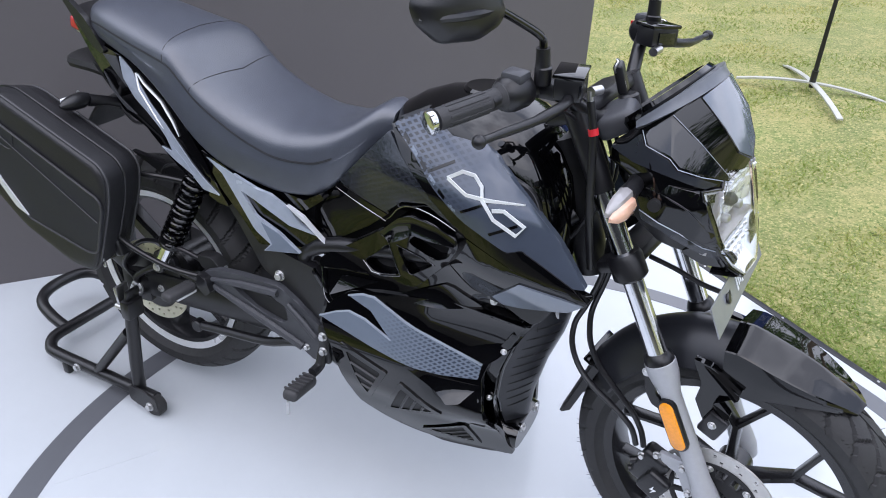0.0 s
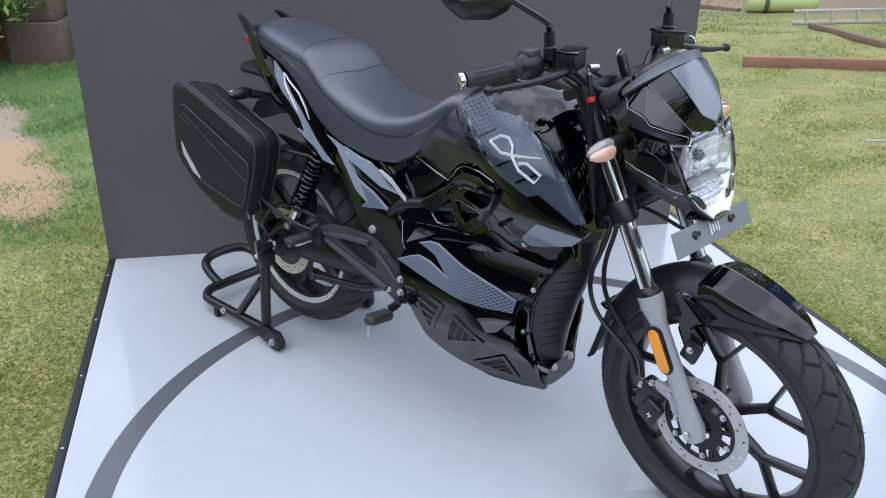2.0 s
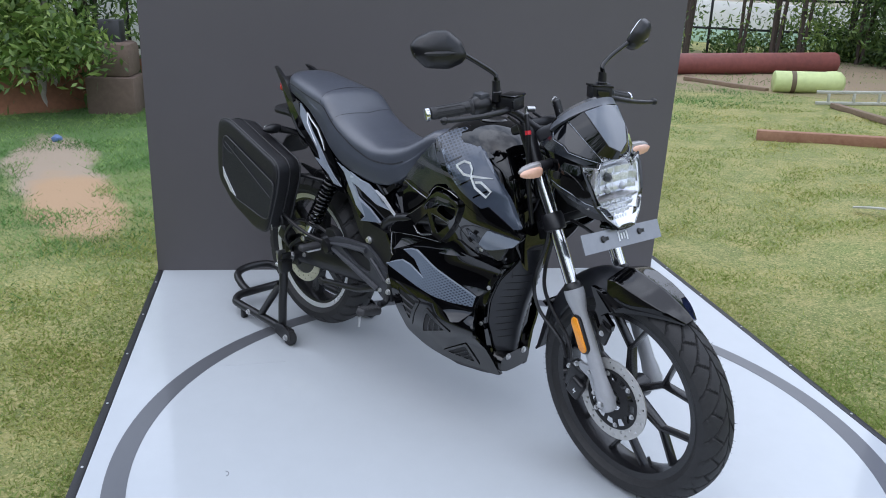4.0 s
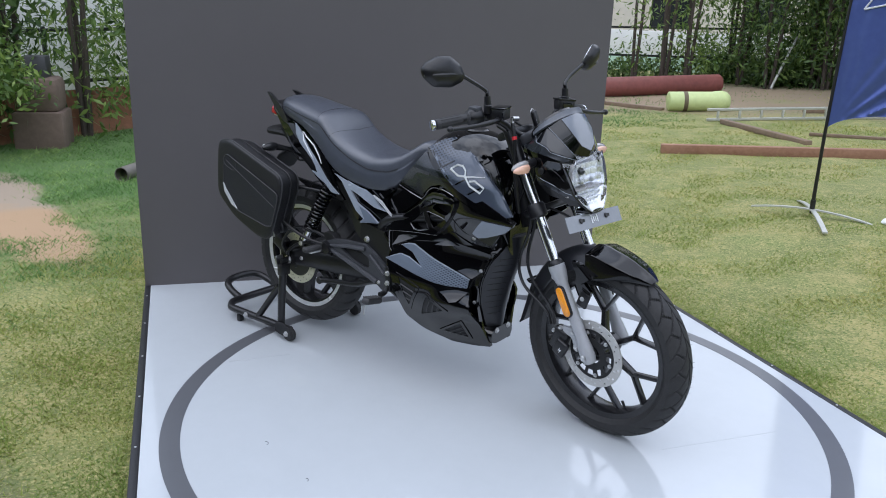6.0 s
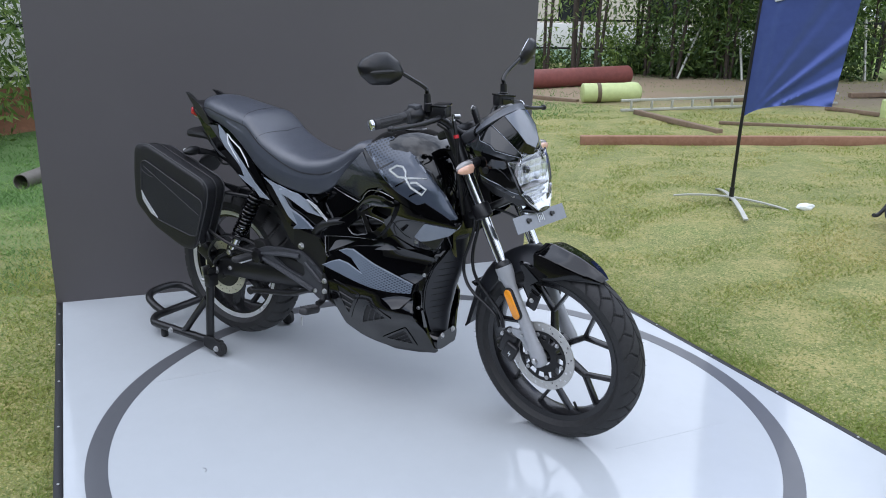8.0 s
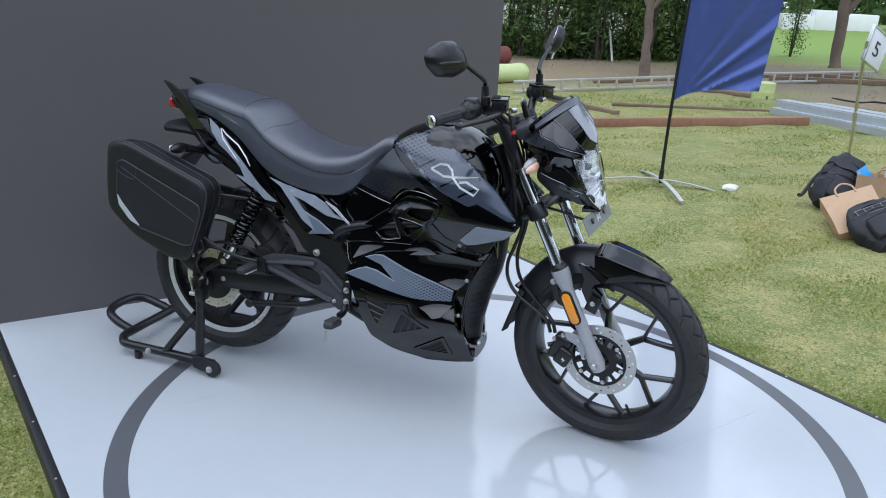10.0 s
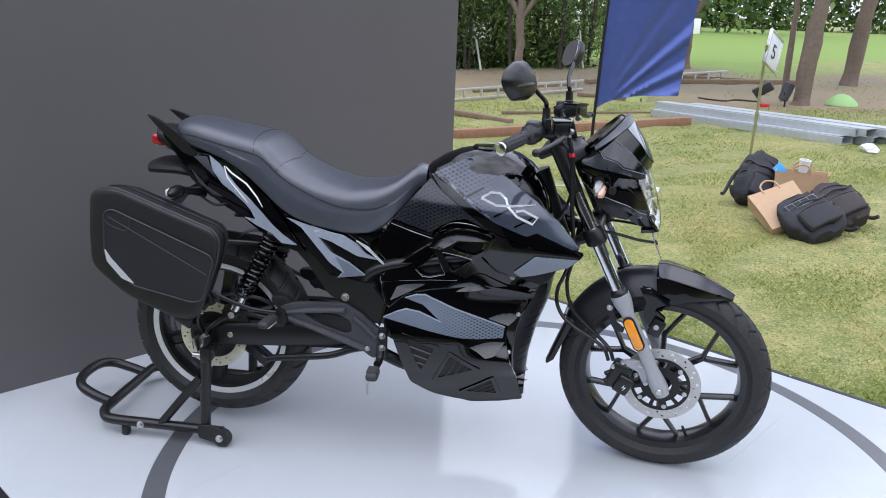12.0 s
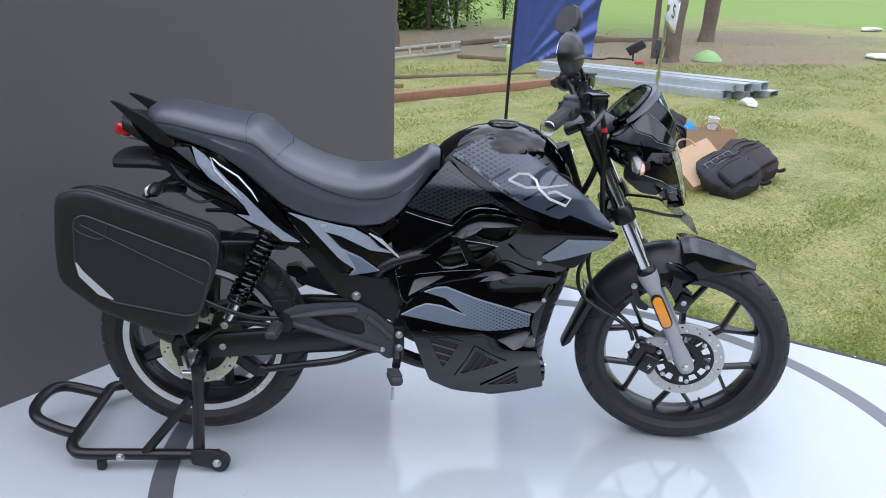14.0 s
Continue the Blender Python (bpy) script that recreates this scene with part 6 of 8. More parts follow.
for x0, sk in ((-0.545, 0.0), (-0.475, 0.03)):
    pts = []
    for i in range(25):
        u = -1 + i / 12
        x = x0 + sk * (1 - abs(u)) + (0 if sk else -0.012 * (1 - abs(u)))
        y, z = seat_at(x, 0.72 * abs(u))
        pts.append((x, math.copysign(y, u), z + 0.0006))
    part("cross_seam", tube(bmesh.new(), pts, 0.001, 6), STITCH, seat)

# tail
tail_y = lambda x, z: table(x, (-0.91, -0.86, -0.7, -0.55, -0.38), (0.068, 0.085, 0.118, 0.132, 0.145)) - max(0, z - table(x, (-0.9, -0.7, -0.4), (1.0, 0.9, 0.69))) * 0.2
for s in (-1, 1):
    tailp = part("tail_panel", plate([(-0.858, 1.003), (-0.8, 0.968), (-0.766, 0.947), (-0.69, 0.93), (-0.623, 0.909), (-0.508, 0.81), (-0.458, 0.752), (-0.389, 0.659), (-0.422, 0.66), (-0.5, 0.69), (-0.562, 0.732), (-0.629, 0.785), (-0.697, 0.807), (-0.762, 0.878), (-0.81, 0.927), (-0.848, 0.975)], tail_y, 0.02, 0.008, 0.03, 0.004, sgn=s), SHELL, bike, "glossy black tail panel with a silver sweep")
    part("tail_streak", plate([(-0.692, 0.931), (-0.66, 0.908), (-0.628, 0.872), (-0.603, 0.844), (-0.56, 0.807), (-0.524, 0.77), (-0.491, 0.735), (-0.458, 0.708), (-0.413, 0.68), (-0.462, 0.682), (-0.506, 0.718), (-0.55, 0.765), (-0.578, 0.795), (-0.614, 0.824), (-0.65, 0.848), (-0.68, 0.887)], off(0.003, tail_y), 0.006, 0.003, 0.014, 0.001, sgn=s), SILVERFILM, tailp, "silver-blue sweep")
    part("tail_streak", plate([(-0.581, 0.752), (-0.544, 0.731), (-0.48, 0.704), (-0.503, 0.729), (-0.561, 0.778), (-0.545, 0.748)], off(0.0035, tail_y), 0.006, 0.001, 0.014, 0.0008, sgn=s), SILVERFILM, tailp, "thin silver streak")
    for pts in ([(-0.645, 0.902), (-0.634, 0.868), (-0.584, 0.814), (-0.566, 0.796)], [(-0.64, 0.9), (-0.622, 0.883), (-0.574, 0.853), (-0.541, 0.816), (-0.523, 0.788)]):
        part("streak_line", tube(bmesh.new(), [(x, s * (tail_y(x, z) + 0.002), z) for x, z in pts], [0.0018] + [0.0028] * (len(pts) - 2) + [0.0012], 6), WHITELINE, tailp, "thin silver line")
    part("streak_wedge", plate([(-0.745, 0.925), (-0.7, 0.927), (-0.672, 0.866), (-0.69, 0.882)], off(0.002, tail_y), 0.004, 0, 0.03, 0, sgn=s), DARKGREY, tailp, "grey wedge")
    part("streak_crescent", plate([(-0.755, 0.884), (-0.706, 0.838), (-0.651, 0.808), (-0.682, 0.813), (-0.73, 0.845)], off(0.002, tail_y), 0.004, 0.002, 0.03, 0, sgn=s), DARKGREY, tailp, "grey crescent")
    part("tail_fin", plate([(-0.905, 1.037), (-0.878, 1.03), (-0.805, 0.996), (-0.77, 0.968), (-0.735, 0.932), (-0.75, 0.924), (-0.783, 0.934), (-0.857, 0.993)], lambda x, z: table(x, (-0.91, -0.72), (0.076, 0.118)), 0.014, 0.006, sgn=s), SATIN, tailp, "satin black raised fin")
    part("under_tail", plate([(-0.8, 0.9), (-0.7, 0.85), (-0.6, 0.79), (-0.52, 0.73), (-0.56, 0.72), (-0.66, 0.775), (-0.75, 0.84)], lambda x, z: 0.1, 0.03, 0.01, sgn=s), SATIN, bike)
    mid = part("side_cover", plate([(-0.46, 0.775), (-0.396, 0.755), (-0.308, 0.719), (-0.218, 0.688), (-0.15, 0.636), (-0.16, 0.606), (-0.235, 0.604), (-0.309, 0.595), (-0.354, 0.645), (-0.412, 0.7)], lambda x, z: table(x, (-0.46, -0.3, -0.15), (0.138, 0.15, 0.12)), 0.015, 0.006, 0.03, 0.004, sgn=s), SHELL, bike, "glossy black side cover with silver flashes")
    mid_y = lambda x, z: table(x, (-0.46, -0.3, -0.15), (0.138, 0.15, 0.12)) + 0.003
    part("silver_flash", plate([(-0.454, 0.766), (-0.354, 0.74), (-0.272, 0.723), (-0.227, 0.696), (-0.201, 0.668), (-0.158, 0.649), (-0.227, 0.662), (-0.302, 0.703), (-0.347, 0.714), (-0.305, 0.671), (-0.25, 0.641), (-0.201, 0.603), (-0.283, 0.595), (-0.268, 0.612), (-0.31, 0.643), (-0.358, 0.694), (-0.399, 0.737)], lambda x, z: mid_y(x, z) + 0.12 * max(0, 0.77 - z) - 0.004, 0.008, 0.002, 0.014, 0.0015, sgn=s), SILVERFILM, mid, "silver-blue forked flash")
    part("flash_pattern", plate([(-0.289, 0.658), (-0.25, 0.64), (-0.204, 0.604), (-0.279, 0.597), (-0.263, 0.613)], lambda x, z: mid_y(x, z) + 0.12 * max(0, 0.77 - z) - 0.0025, 0.004, 0, 0.03, 0, sgn=s), HEXLOW, mid)
    part("flash_edge", plate([(-0.23, 0.71), (-0.195, 0.69), (-0.171, 0.663), (-0.133, 0.624), (-0.158, 0.644), (-0.189, 0.675)], lambda x, z: mid_y(x, z) + 0.012, 0.01, 0.001, 0.014, 0.001, sgn=s), SILVERTRIM, mid, "bright silver edge")
    part("seat_trim", plate([(-0.46, 0.782), (-0.4, 0.752), (-0.31, 0.73), (-0.2, 0.72), (-0.16, 0.745), (-0.15, 0.735), (-0.2, 0.695), (-0.3, 0.712), (-0.4, 0.742)], lambda x, z: 0.128, 0.02, 0.004, sgn=s), SHELL, bike)
    # frame cover with bolt
    fr = part("frame_cover", plate([(-0.44, 0.668), (-0.375, 0.662), (-0.315, 0.595), (-0.172, 0.572), (-0.135, 0.521), (-0.157, 0.445), (-0.25, 0.493), (-0.318, 0.53), (-0.385, 0.615)], lambda x, z: table(x, (-0.44, -0.3, -0.14), (0.115, 0.14, 0.142)), 0.02, 0.005, 0.03, 0.004, sgn=s), SATIN, bike, "black pressed frame cover")
    part("cover_edge", plate([(-0.172, 0.574), (-0.132, 0.52), (-0.155, 0.441), (-0.16, 0.446), (-0.14, 0.52), (-0.176, 0.566)], lambda x, z: 0.146, 0.008, 0, 0.05, 0.001, sgn=s), GLOSS, fr)
    part("frame_bolt", hexbolt(bmesh.new(), (-0.265, s * 0.14, 0.525), (0, s, 0), 0.0095, 0.012), STEEL, fr, "bright steel bolt")
    # foot-rest hanger
    hang = part("footrest_hanger", plate([(-0.468, 0.482), (-0.43, 0.497), (-0.372, 0.503), (-0.262, 0.506), (-0.215, 0.48), (-0.152, 0.428), (-0.15, 0.345), (-0.175, 0.335), (-0.217, 0.368), (-0.327, 0.404), (-0.435, 0.436), (-0.475, 0.455)], lambda x, z: table(x, (-0.47, -0.3, -0.15), (0.165, 0.158, 0.15)), 0.018, 0.01, 0.03, 0.005,
                                               holes=([(-0.395, 0.47), (-0.29, 0.477), (-0.245, 0.455), (-0.24, 0.42), (-0.26, 0.41), (-0.33, 0.43)],), sgn=s), DARKGREY, bike, "matte dark grey footrest hanger")
    part("hanger_web", plate([(-0.4, 0.472), (-0.24, 0.46), (-0.24, 0.412), (-0.33, 0.428)], lambda x, z: 0.148, 0.006, 0, sgn=s, bevel=0), MATTE, hang)
    part("hanger_rib", tube(bmesh.new(), [(-0.45, s * 0.166, 0.468), (-0.36, s * 0.163, 0.482), (-0.26, s * 0.16, 0.49)], [0.005, 0.009, 0.009], 8), DARKGREY, hang)
    part("hanger_rib", tube(bmesh.new(), [(-0.45, s * 0.166, 0.455), (-0.33, s * 0.162, 0.415), (-0.2, s * 0.157, 0.368)], [0.006, 0.01, 0.01], 8), DARKGREY, hang)
    part("hanger_rib", tube(bmesh.new(), [(-0.235, s * 0.16, 0.47), (-0.2, s * 0.158, 0.44), (-0.165, s * 0.156, 0.405)], 0.007, 8), DARKGREY, hang)
    part("hanger_bolt", hexbolt(bmesh.new(), (-0.192, s * 0.152, 0.367), (0, s, 0), 0.006, 0.008), STEEL, hang)
    part("hanger_lip", plate([(-0.5, 0.51), (-0.455, 0.513), (-0.43, 0.49), (-0.46, 0.47), (-0.49, 0.48)], lambda x, z: 0.15, 0.03, 0.01, sgn=s), MATTE, hang)
    rp = part("rear_footrest", plate([(-0.47, 0.485), (-0.445, 0.475), (-0.435, 0.445), (-0.452, 0.43), (-0.475, 0.45)], lambda x, z: 0.185, 0.03, 0.005, sgn=s), SATIN, bike, "black folding footrest with a bright alloy tip")
    part("rubber_pad", boxed((0.034, 0.08, 0.022), 0.009, Matrix.Translation((-0.478, s * 0.235, 0.462)) @ pose(0, 0, 0, 0, 0, s * 6), 3), GRIPRUB, rp)
    part("alloy_tray", boxed((0.026, 0.055, 0.01), 0.004, Matrix.Translation((-0.478, s * 0.222, 0.449)) @ pose(0, 0, 0, 0, 0, s * 6)), CASTALLOY, rp, "bright alloy tray")
    # rider's footrest
    fp = part("rider_footrest", tube(bmesh.new(), [(-0.152, s * 0.13, 0.4), (-0.15, s * 0.15, 0.37), (-0.15, s * 0.165, 0.34), (-0.152, s * 0.19, 0.335)], 0.012, 10, smooth=3), SATIN, bike, "rubber-padded rider footrest")
    part("footrest_pad", boxed((0.036, 0.1, 0.026), 0.01, Matrix.Translation((-0.155, s * 0.232, 0.322)) @ pose(0, 0, 0, s * 14, 0, s * -8), 3), GRIPRUB, fp)
    for k in range(6):
        part("pad_rib", boxed((0.034, 0.005, 0.006), 0.002, Matrix.Translation((-0.155, s * 0.232, 0.322)) @ pose(0, 0, 0, s * 14, 0, s * -8) @ Matrix.Translation((0, -0.04 + 0.016 * k, 0.014))), GRIPRUB, fp)
    part("footrest_pin", rod((-0.16, s * 0.268, 0.31), (-0.161, s * 0.27, 0.275), 0.004), STEEL, fp)
    for z in (0.415, 0.375):
        part("bracket_bolt", hexbolt(bmesh.new(), (-0.145, s * 0.155, z), (0, s, 0), 0.008, 0.01), STEEL, fp, "bright steel bolt")
    part("footrest_bracket", boxed((0.03, 0.016, 0.1), 0.006, Matrix.Translation((-0.145, s * 0.148, 0.39))), SATIN, fp)
    # swingarm and its stay
    part("swingarm", loft(bmesh.new(), [[Vector((x, s * (yc + u * 0.018), z + v * h)) for u, v in ((-1, -0.7), (-0.7, -1), (0.7, -1), (1, -0.7), (1, 0.7), (0.7, 1), (-0.7, 1), (-1, 0.7))] for x, yc, z, h in ((-0.16, 0.1, 0.385, 0.03), (-0.3, 0.108, 0.38, 0.036), (-0.42, 0.114, 0.378, 0.038), (-0.65, 0.124, 0.365, 0.036), (-0.76, 0.124, 0.345, 0.03))]), SATIN, bike, "black box-section swingarm")
    part("arm_bolt", hexbolt(bmesh.new(), (-0.64, s * 0.142, 0.365), (0, s, 0), 0.007, 0.007), STEEL, bike)
    stay = part("torque_stay", tube(bmesh.new(), [(-0.535, s * 0.135, 0.29), (-0.45, s * 0.138, 0.305), (-0.32, s * 0.14, 0.325), (-0.24, s * 0.14, 0.355), (-0.17, s * 0.135, 0.368)], 0.011, 10, smooth=4), SATIN, bike, "black tubular stay")
    part("stay_eye", disc(0.016, 0.024, Matrix.Translation((-0.535, s * 0.135, 0.29)) @ pose(0, 0, 0, 90), 16, 0.003), SATIN, stay)
    # shock absorber
    a, b = Vector((-0.478, s * 0.108, 0.738)), Vector((-0.628, s * 0.142, 0.437))
    d = (b - a).normalized()
    shock = part("shock_absorber", rod(a, b, 0.011), CHROME, bike, "black coil-spring shock absorber")
    q = between(a, b, 0)
    n = 13
    pts = []
    for i in range(n * 18 + 1):
        t = i / (n * 18)
        pts.append(q @ Vector((0.0245 * math.cos(math.tau * t * n), 0.0245 * math.sin(math.tau * t * n), -0.13 + 0.215 * t)))
    part("spring", tube(bmesh.new(), pts, 0.0052, 8), GLOSS, shock, "black coil spring")
    part("damper_body", rod(a.lerp(b, 0.08), a.lerp(b, 0.62), 0.0165), SATIN, shock)
    part("spring_seat", rod(a.lerp(b, 0.76), a.lerp(b, 0.79), 0.028, 20, 0.002), SATIN, shock)
    part("lower_sleeve", rod(a.lerp(b, 0.78), a.lerp(b, 0.96), 0.017, 18, 0.003), CHROME, shock, "chromed lower sleeve")
    for p in (a, b):
        part("shock_eye", disc(0.018, 0.03, Matrix.Translation(p) @ pose(0, 0, 0, 90), 18, 0.003), SATIN, shock)
        part("shock_bolt", hexbolt(bmesh.new(), p + Vector((0, s * 0.014, 0)), (0, s, 0), 0.008, 0.006), STEEL, shock)
    part("shock_bracket", plate([(-0.66, 0.46), (-0.6, 0.46), (-0.58, 0.4), (-0.68, 0.4)], flat(0.13), 0.012, sgn=s), SATIN, shock)
    # pannier brackets
    part("pannier_rail", tube(bmesh.new(), [(-0.45, s * 0.1, 0.655), (-0.56, s * 0.11, 0.665), (-0.66, s * 0.15, 0.675), (-0.74, s * 0.17, 0.67)], 0.007, 10, smooth=4), SATIN, bike)
    part("pannier_stay", tube(bmesh.new(), [(-0.47, s * 0.16, 0.462), (-0.55, s * 0.19, 0.48), (-0.63, s * 0.215, 0.52), (-0.68, s * 0.22, 0.55)], 0.0065, 10, smooth=4), SATIN, bike)
    # rear indicators
    ri = part("rear_indicator", tube(bmesh.new(), [(-0.735, s * 0.07, 0.8), (-0.755, s * 0.11, 0.815), (-0.768, s * 0.15, 0.825)], [0.013, 0.011, 0.014], 12), SATIN, bike, "black stalk rear indicator")
    rings = [[Vector((-0.775 + r * math.cos(t), s * y, 0.828 + r * math.sin(t))) for t in [math.tau * k / 14 for k in range(14)]] for r, y in ((0.012, 0.145), (0.018, 0.165), (0.017, 0.19), (0.011, 0.21), (0.003, 0.22))]
    part("indicator_body", loft(bmesh.new(), rings), SATIN, ri)
    part("indicator_lens", boxed((0.008, 0.05, 0.02), 0.003, Matrix.Translation((-0.79, s * 0.18, 0.828)), 3), PALEPRINT, ri, "clear lens")
bm = bmesh.new()
loft(bm, [section(w, z0, z1, x, 20, 3) for x, z0, z1, w in ((-0.885, 0.945, 1.0, 0.06), (-0.84, 0.925, 0.995, 0.082), (-0.76, 0.88, 0.97, 0.1), (-0.65, 0.82, 0.93, 0.105), (-0.5, 0.74, 0.85, 0.105), (-0.35, 0.66, 0.76, 0.1), (-0.2, 0.62, 0.72, 0.095))])
part("tail_core", bm, SATIN, bike)
lamp2 = part("tail_light", boxed((0.045, 0.115, 0.034), 0.01, Matrix.Translation((-0.885, 0, 0.957)) @ pose(0, 0, 0, 0, 12, 0), 3), REDLENS, bike, "red tail light")
part("tail_light_base", boxed((0.05, 0.1, 0.012), 0.004, Matrix.Translation((-0.872, 0, 0.938)) @ pose(0, 0, 0, 0, 12, 0)), STEEL, lamp2)
bm = bmesh.new()
loft(bm, [section(w, z - 0.02, z + 0.02, x, 16, 3) for x, z, w in ((-0.915, 0.87, 0.075), (-0.9, 0.872, 0.085), (-0.82, 0.873, 0.09), (-0.72, 0.86, 0.085), (-0.62, 0.8, 0.08))])
grab = part("number_plate_holder", bm, MATTE, bike, "matte black rear plate holder")
part("holder_arm", loft(bmesh.new(), [section(0.07, z - 0.012, z + 0.012, x, 16, 3) for x, z in ((-0.7, 0.83), (-0.78, 0.81), (-0.85, 0.77), (-0.9, 0.71))]), MATTE, grab)
# rear hugger round the tyre and the cable loops under the tail
part("hugger_fin", plate([(-0.72, 0.70), (-0.56, 0.685), (-0.45, 0.665), (-0.46, 0.64), (-0.6, 0.65)], lambda x, z: 0.1, 0.012), SATIN, bike)
part("tail_cable", tube(bmesh.new(), [(-0.62, -0.11, 0.655), (-0.6, -0.115, 0.69), (-0.565, -0.11, 0.705), (-0.52, -0.105, 0.705)], 0.0042, 8, smooth=5), SATIN, bike)
part("tail_cable", tube(bmesh.new(), [(-0.74, -0.09, 0.8), (-0.69, -0.1, 0.775), (-0.64, -0.1, 0.785)], 0.004, 8, smooth=5), SATIN, bike)
part("motor_cable", tube(bmesh.new(), [(-0.722, -0.13, 0.345), (-0.7, -0.16, 0.39), (-0.62, -0.15, 0.44), (-0.53, -0.15, 0.44), (-0.46, -0.14, 0.42)], 0.0075, 10, smooth=6), SATIN, bike)
part("motor_cable", tube(bmesh.new(), [(-0.722, -0.13, 0.345), (-0.735, -0.16, 0.42), (-0.66, -0.155, 0.5), (-0.56, -0.14, 0.5), (-0.5, -0.12, 0.47)], 0.006, 10, smooth=6), SATIN, bike)
rc = part("rear_caliper", boxed((0.07, 0.045, 0.06), 0.012, Matrix.Translation((-0.8, -0.105, 0.4)) @ pose(0, 0, 0, 0, 30, 0), 3), SATIN, bike, "black rear brake caliper")
part("rear_axle_plate", plate([(-0.77, 0.39), (-0.68, 0.385), (-0.68, 0.31), (-0.77, 0.3)], flat(0.142), 0.014), SATIN, bike)
part("rear_axle_nut", hexbolt(bmesh.new(), (-0.722, -0.142, 0.342), (0, -1, 0), 0.014, 0.016), STEEL, bike, "steel axle nut")
part("stand_bobbin", rod((-0.722, -0.14, 0.325), (-0.722, -0.185, 0.318), 0.011), STEEL, bike)
part("lower_frame", tube(bmesh.new(), [(-0.17, -0.1, 0.34), (-0.1, -0.1, 0.31), (-0.04, -0.09, 0.29)], 0.02, 10, smooth=3), SATIN, bike)
part("lower_frame", tube(bmesh.new(), [(-0.17, 0.1, 0.34), (-0.1, 0.1, 0.31), (-0.04, 0.09, 0.29)], 0.02, 10, smooth=3), SATIN, bike)
# ---- pannier case and rear stand, beside the motorcycle ----
case = thing("pannier_case", BIKE, "soft-sided black pannier case with piping and a silver flash", "pannier")
OUT = [(-0.985, 0.84), (-0.915, 0.852), (-0.62, 0.745), (-0.602, 0.715), (-0.612, 0.655), (-0.684, 0.468), (-0.755, 0.466), (-0.905, 0.528), (-1.003, 0.612), (-1.0, 0.72)]


def case_outline(k, r=0.03):
    c = Vector((-0.8, 0.665))
    return [c + (p - c) * k for p in rounded([Vector(p) for p in OUT], r)]


rings = []
for y, k in ((-0.165, 0.86), (-0.175, 0.93), (-0.2, 0.965), (-0.24, 0.985), (-0.268, 1.0), (-0.278, 0.992), (-0.281, 0.965), (-0.282, 0.9)):
    rings.append([Vector((p.x, y, p.y)) for p in case_outline(k)])
part("case_body", loft(bmesh.new(), rings), FABRICBLK, case, "padded black vinyl shell", None, 50)
for k, y, r in ((1.0, -0.2705, 0.0042), (0.9, -0.167, 0.004)):
    part("piping", tube(bmesh.new(), [Vector((p.x, y, p.y)) for p in case_outline(k)], r, 8, closed=True), PIPING, case, "raised black piping")
INN = [(-0.945, 0.778), (-0.92, 0.79), (-0.625, 0.672), (-0.618, 0.65), (-0.658, 0.53), (-0.69, 0.523), (-0.874, 0.56), (-0.955, 0.655)]
part("front_panel", plate(INN, flat(0.2855), 0.008, 0.012, 0.2, 0.002), FABRICIN, case, "woven black front panel")
inn = rounded([Vector(p) for p in INN], 0.014)
part("panel_piping", tube(bmesh.new(), [Vector((p.x, -0.2855, p.y)) for p in inn], 0.0028, 7, closed=True), PIPING, case)
part("pocket_seam", tube(bmesh.new(), [(-0.945, -0.2865, 0.755), (-0.93, -0.2865, 0.742), (-0.89, -0.2865, 0.728), (-0.872, -0.2865, 0.738), (-0.866, -0.2865, 0.765)], 0.0014, 6, smooth=4), PIPING, case)
part("pocket_seam", tube(bmesh.new(), [(-0.93, -0.2865, 0.765), (-0.64, -0.2865, 0.612)], 0.0014, 6), PIPING, case)
part("silver_flash", plate([(-0.953, 0.668), (-0.935, 0.64), (-0.868, 0.566), (-0.905, 0.58), (-0.948, 0.63)], flat(0.2885), 0.004, 0.004, 0.2, 0.001), SILVERTRIM, case, "bright silver flash")
part("zip", tube(bmesh.new(), [Vector((p.x, -0.222, p.y)) for p in case_outline(0.983)], 0.003, 6, closed=True), SATIN, case)
part("buckle", boxed((0.022, 0.03, 0.05), 0.006, Matrix.Translation((-0.668, -0.215, 0.515)) @ pose(0, 0, 0, 0, -20, 0), 3), SATIN, case)
part("strap", boxed((0.006, 0.024, 0.11), 0.002, Matrix.Translation((-0.662, -0.21, 0.55)) @ pose(0, 0, 0, 0, 20, 0)), MATTE, case)
for k in range(3):
    part("zip_pull", boxed((0.008, 0.006, 0.014), 0.002, Matrix.Translation((-0.672 - 0.004 * k, -0.262, 0.485 + 0.014 * k))), STEEL, case)

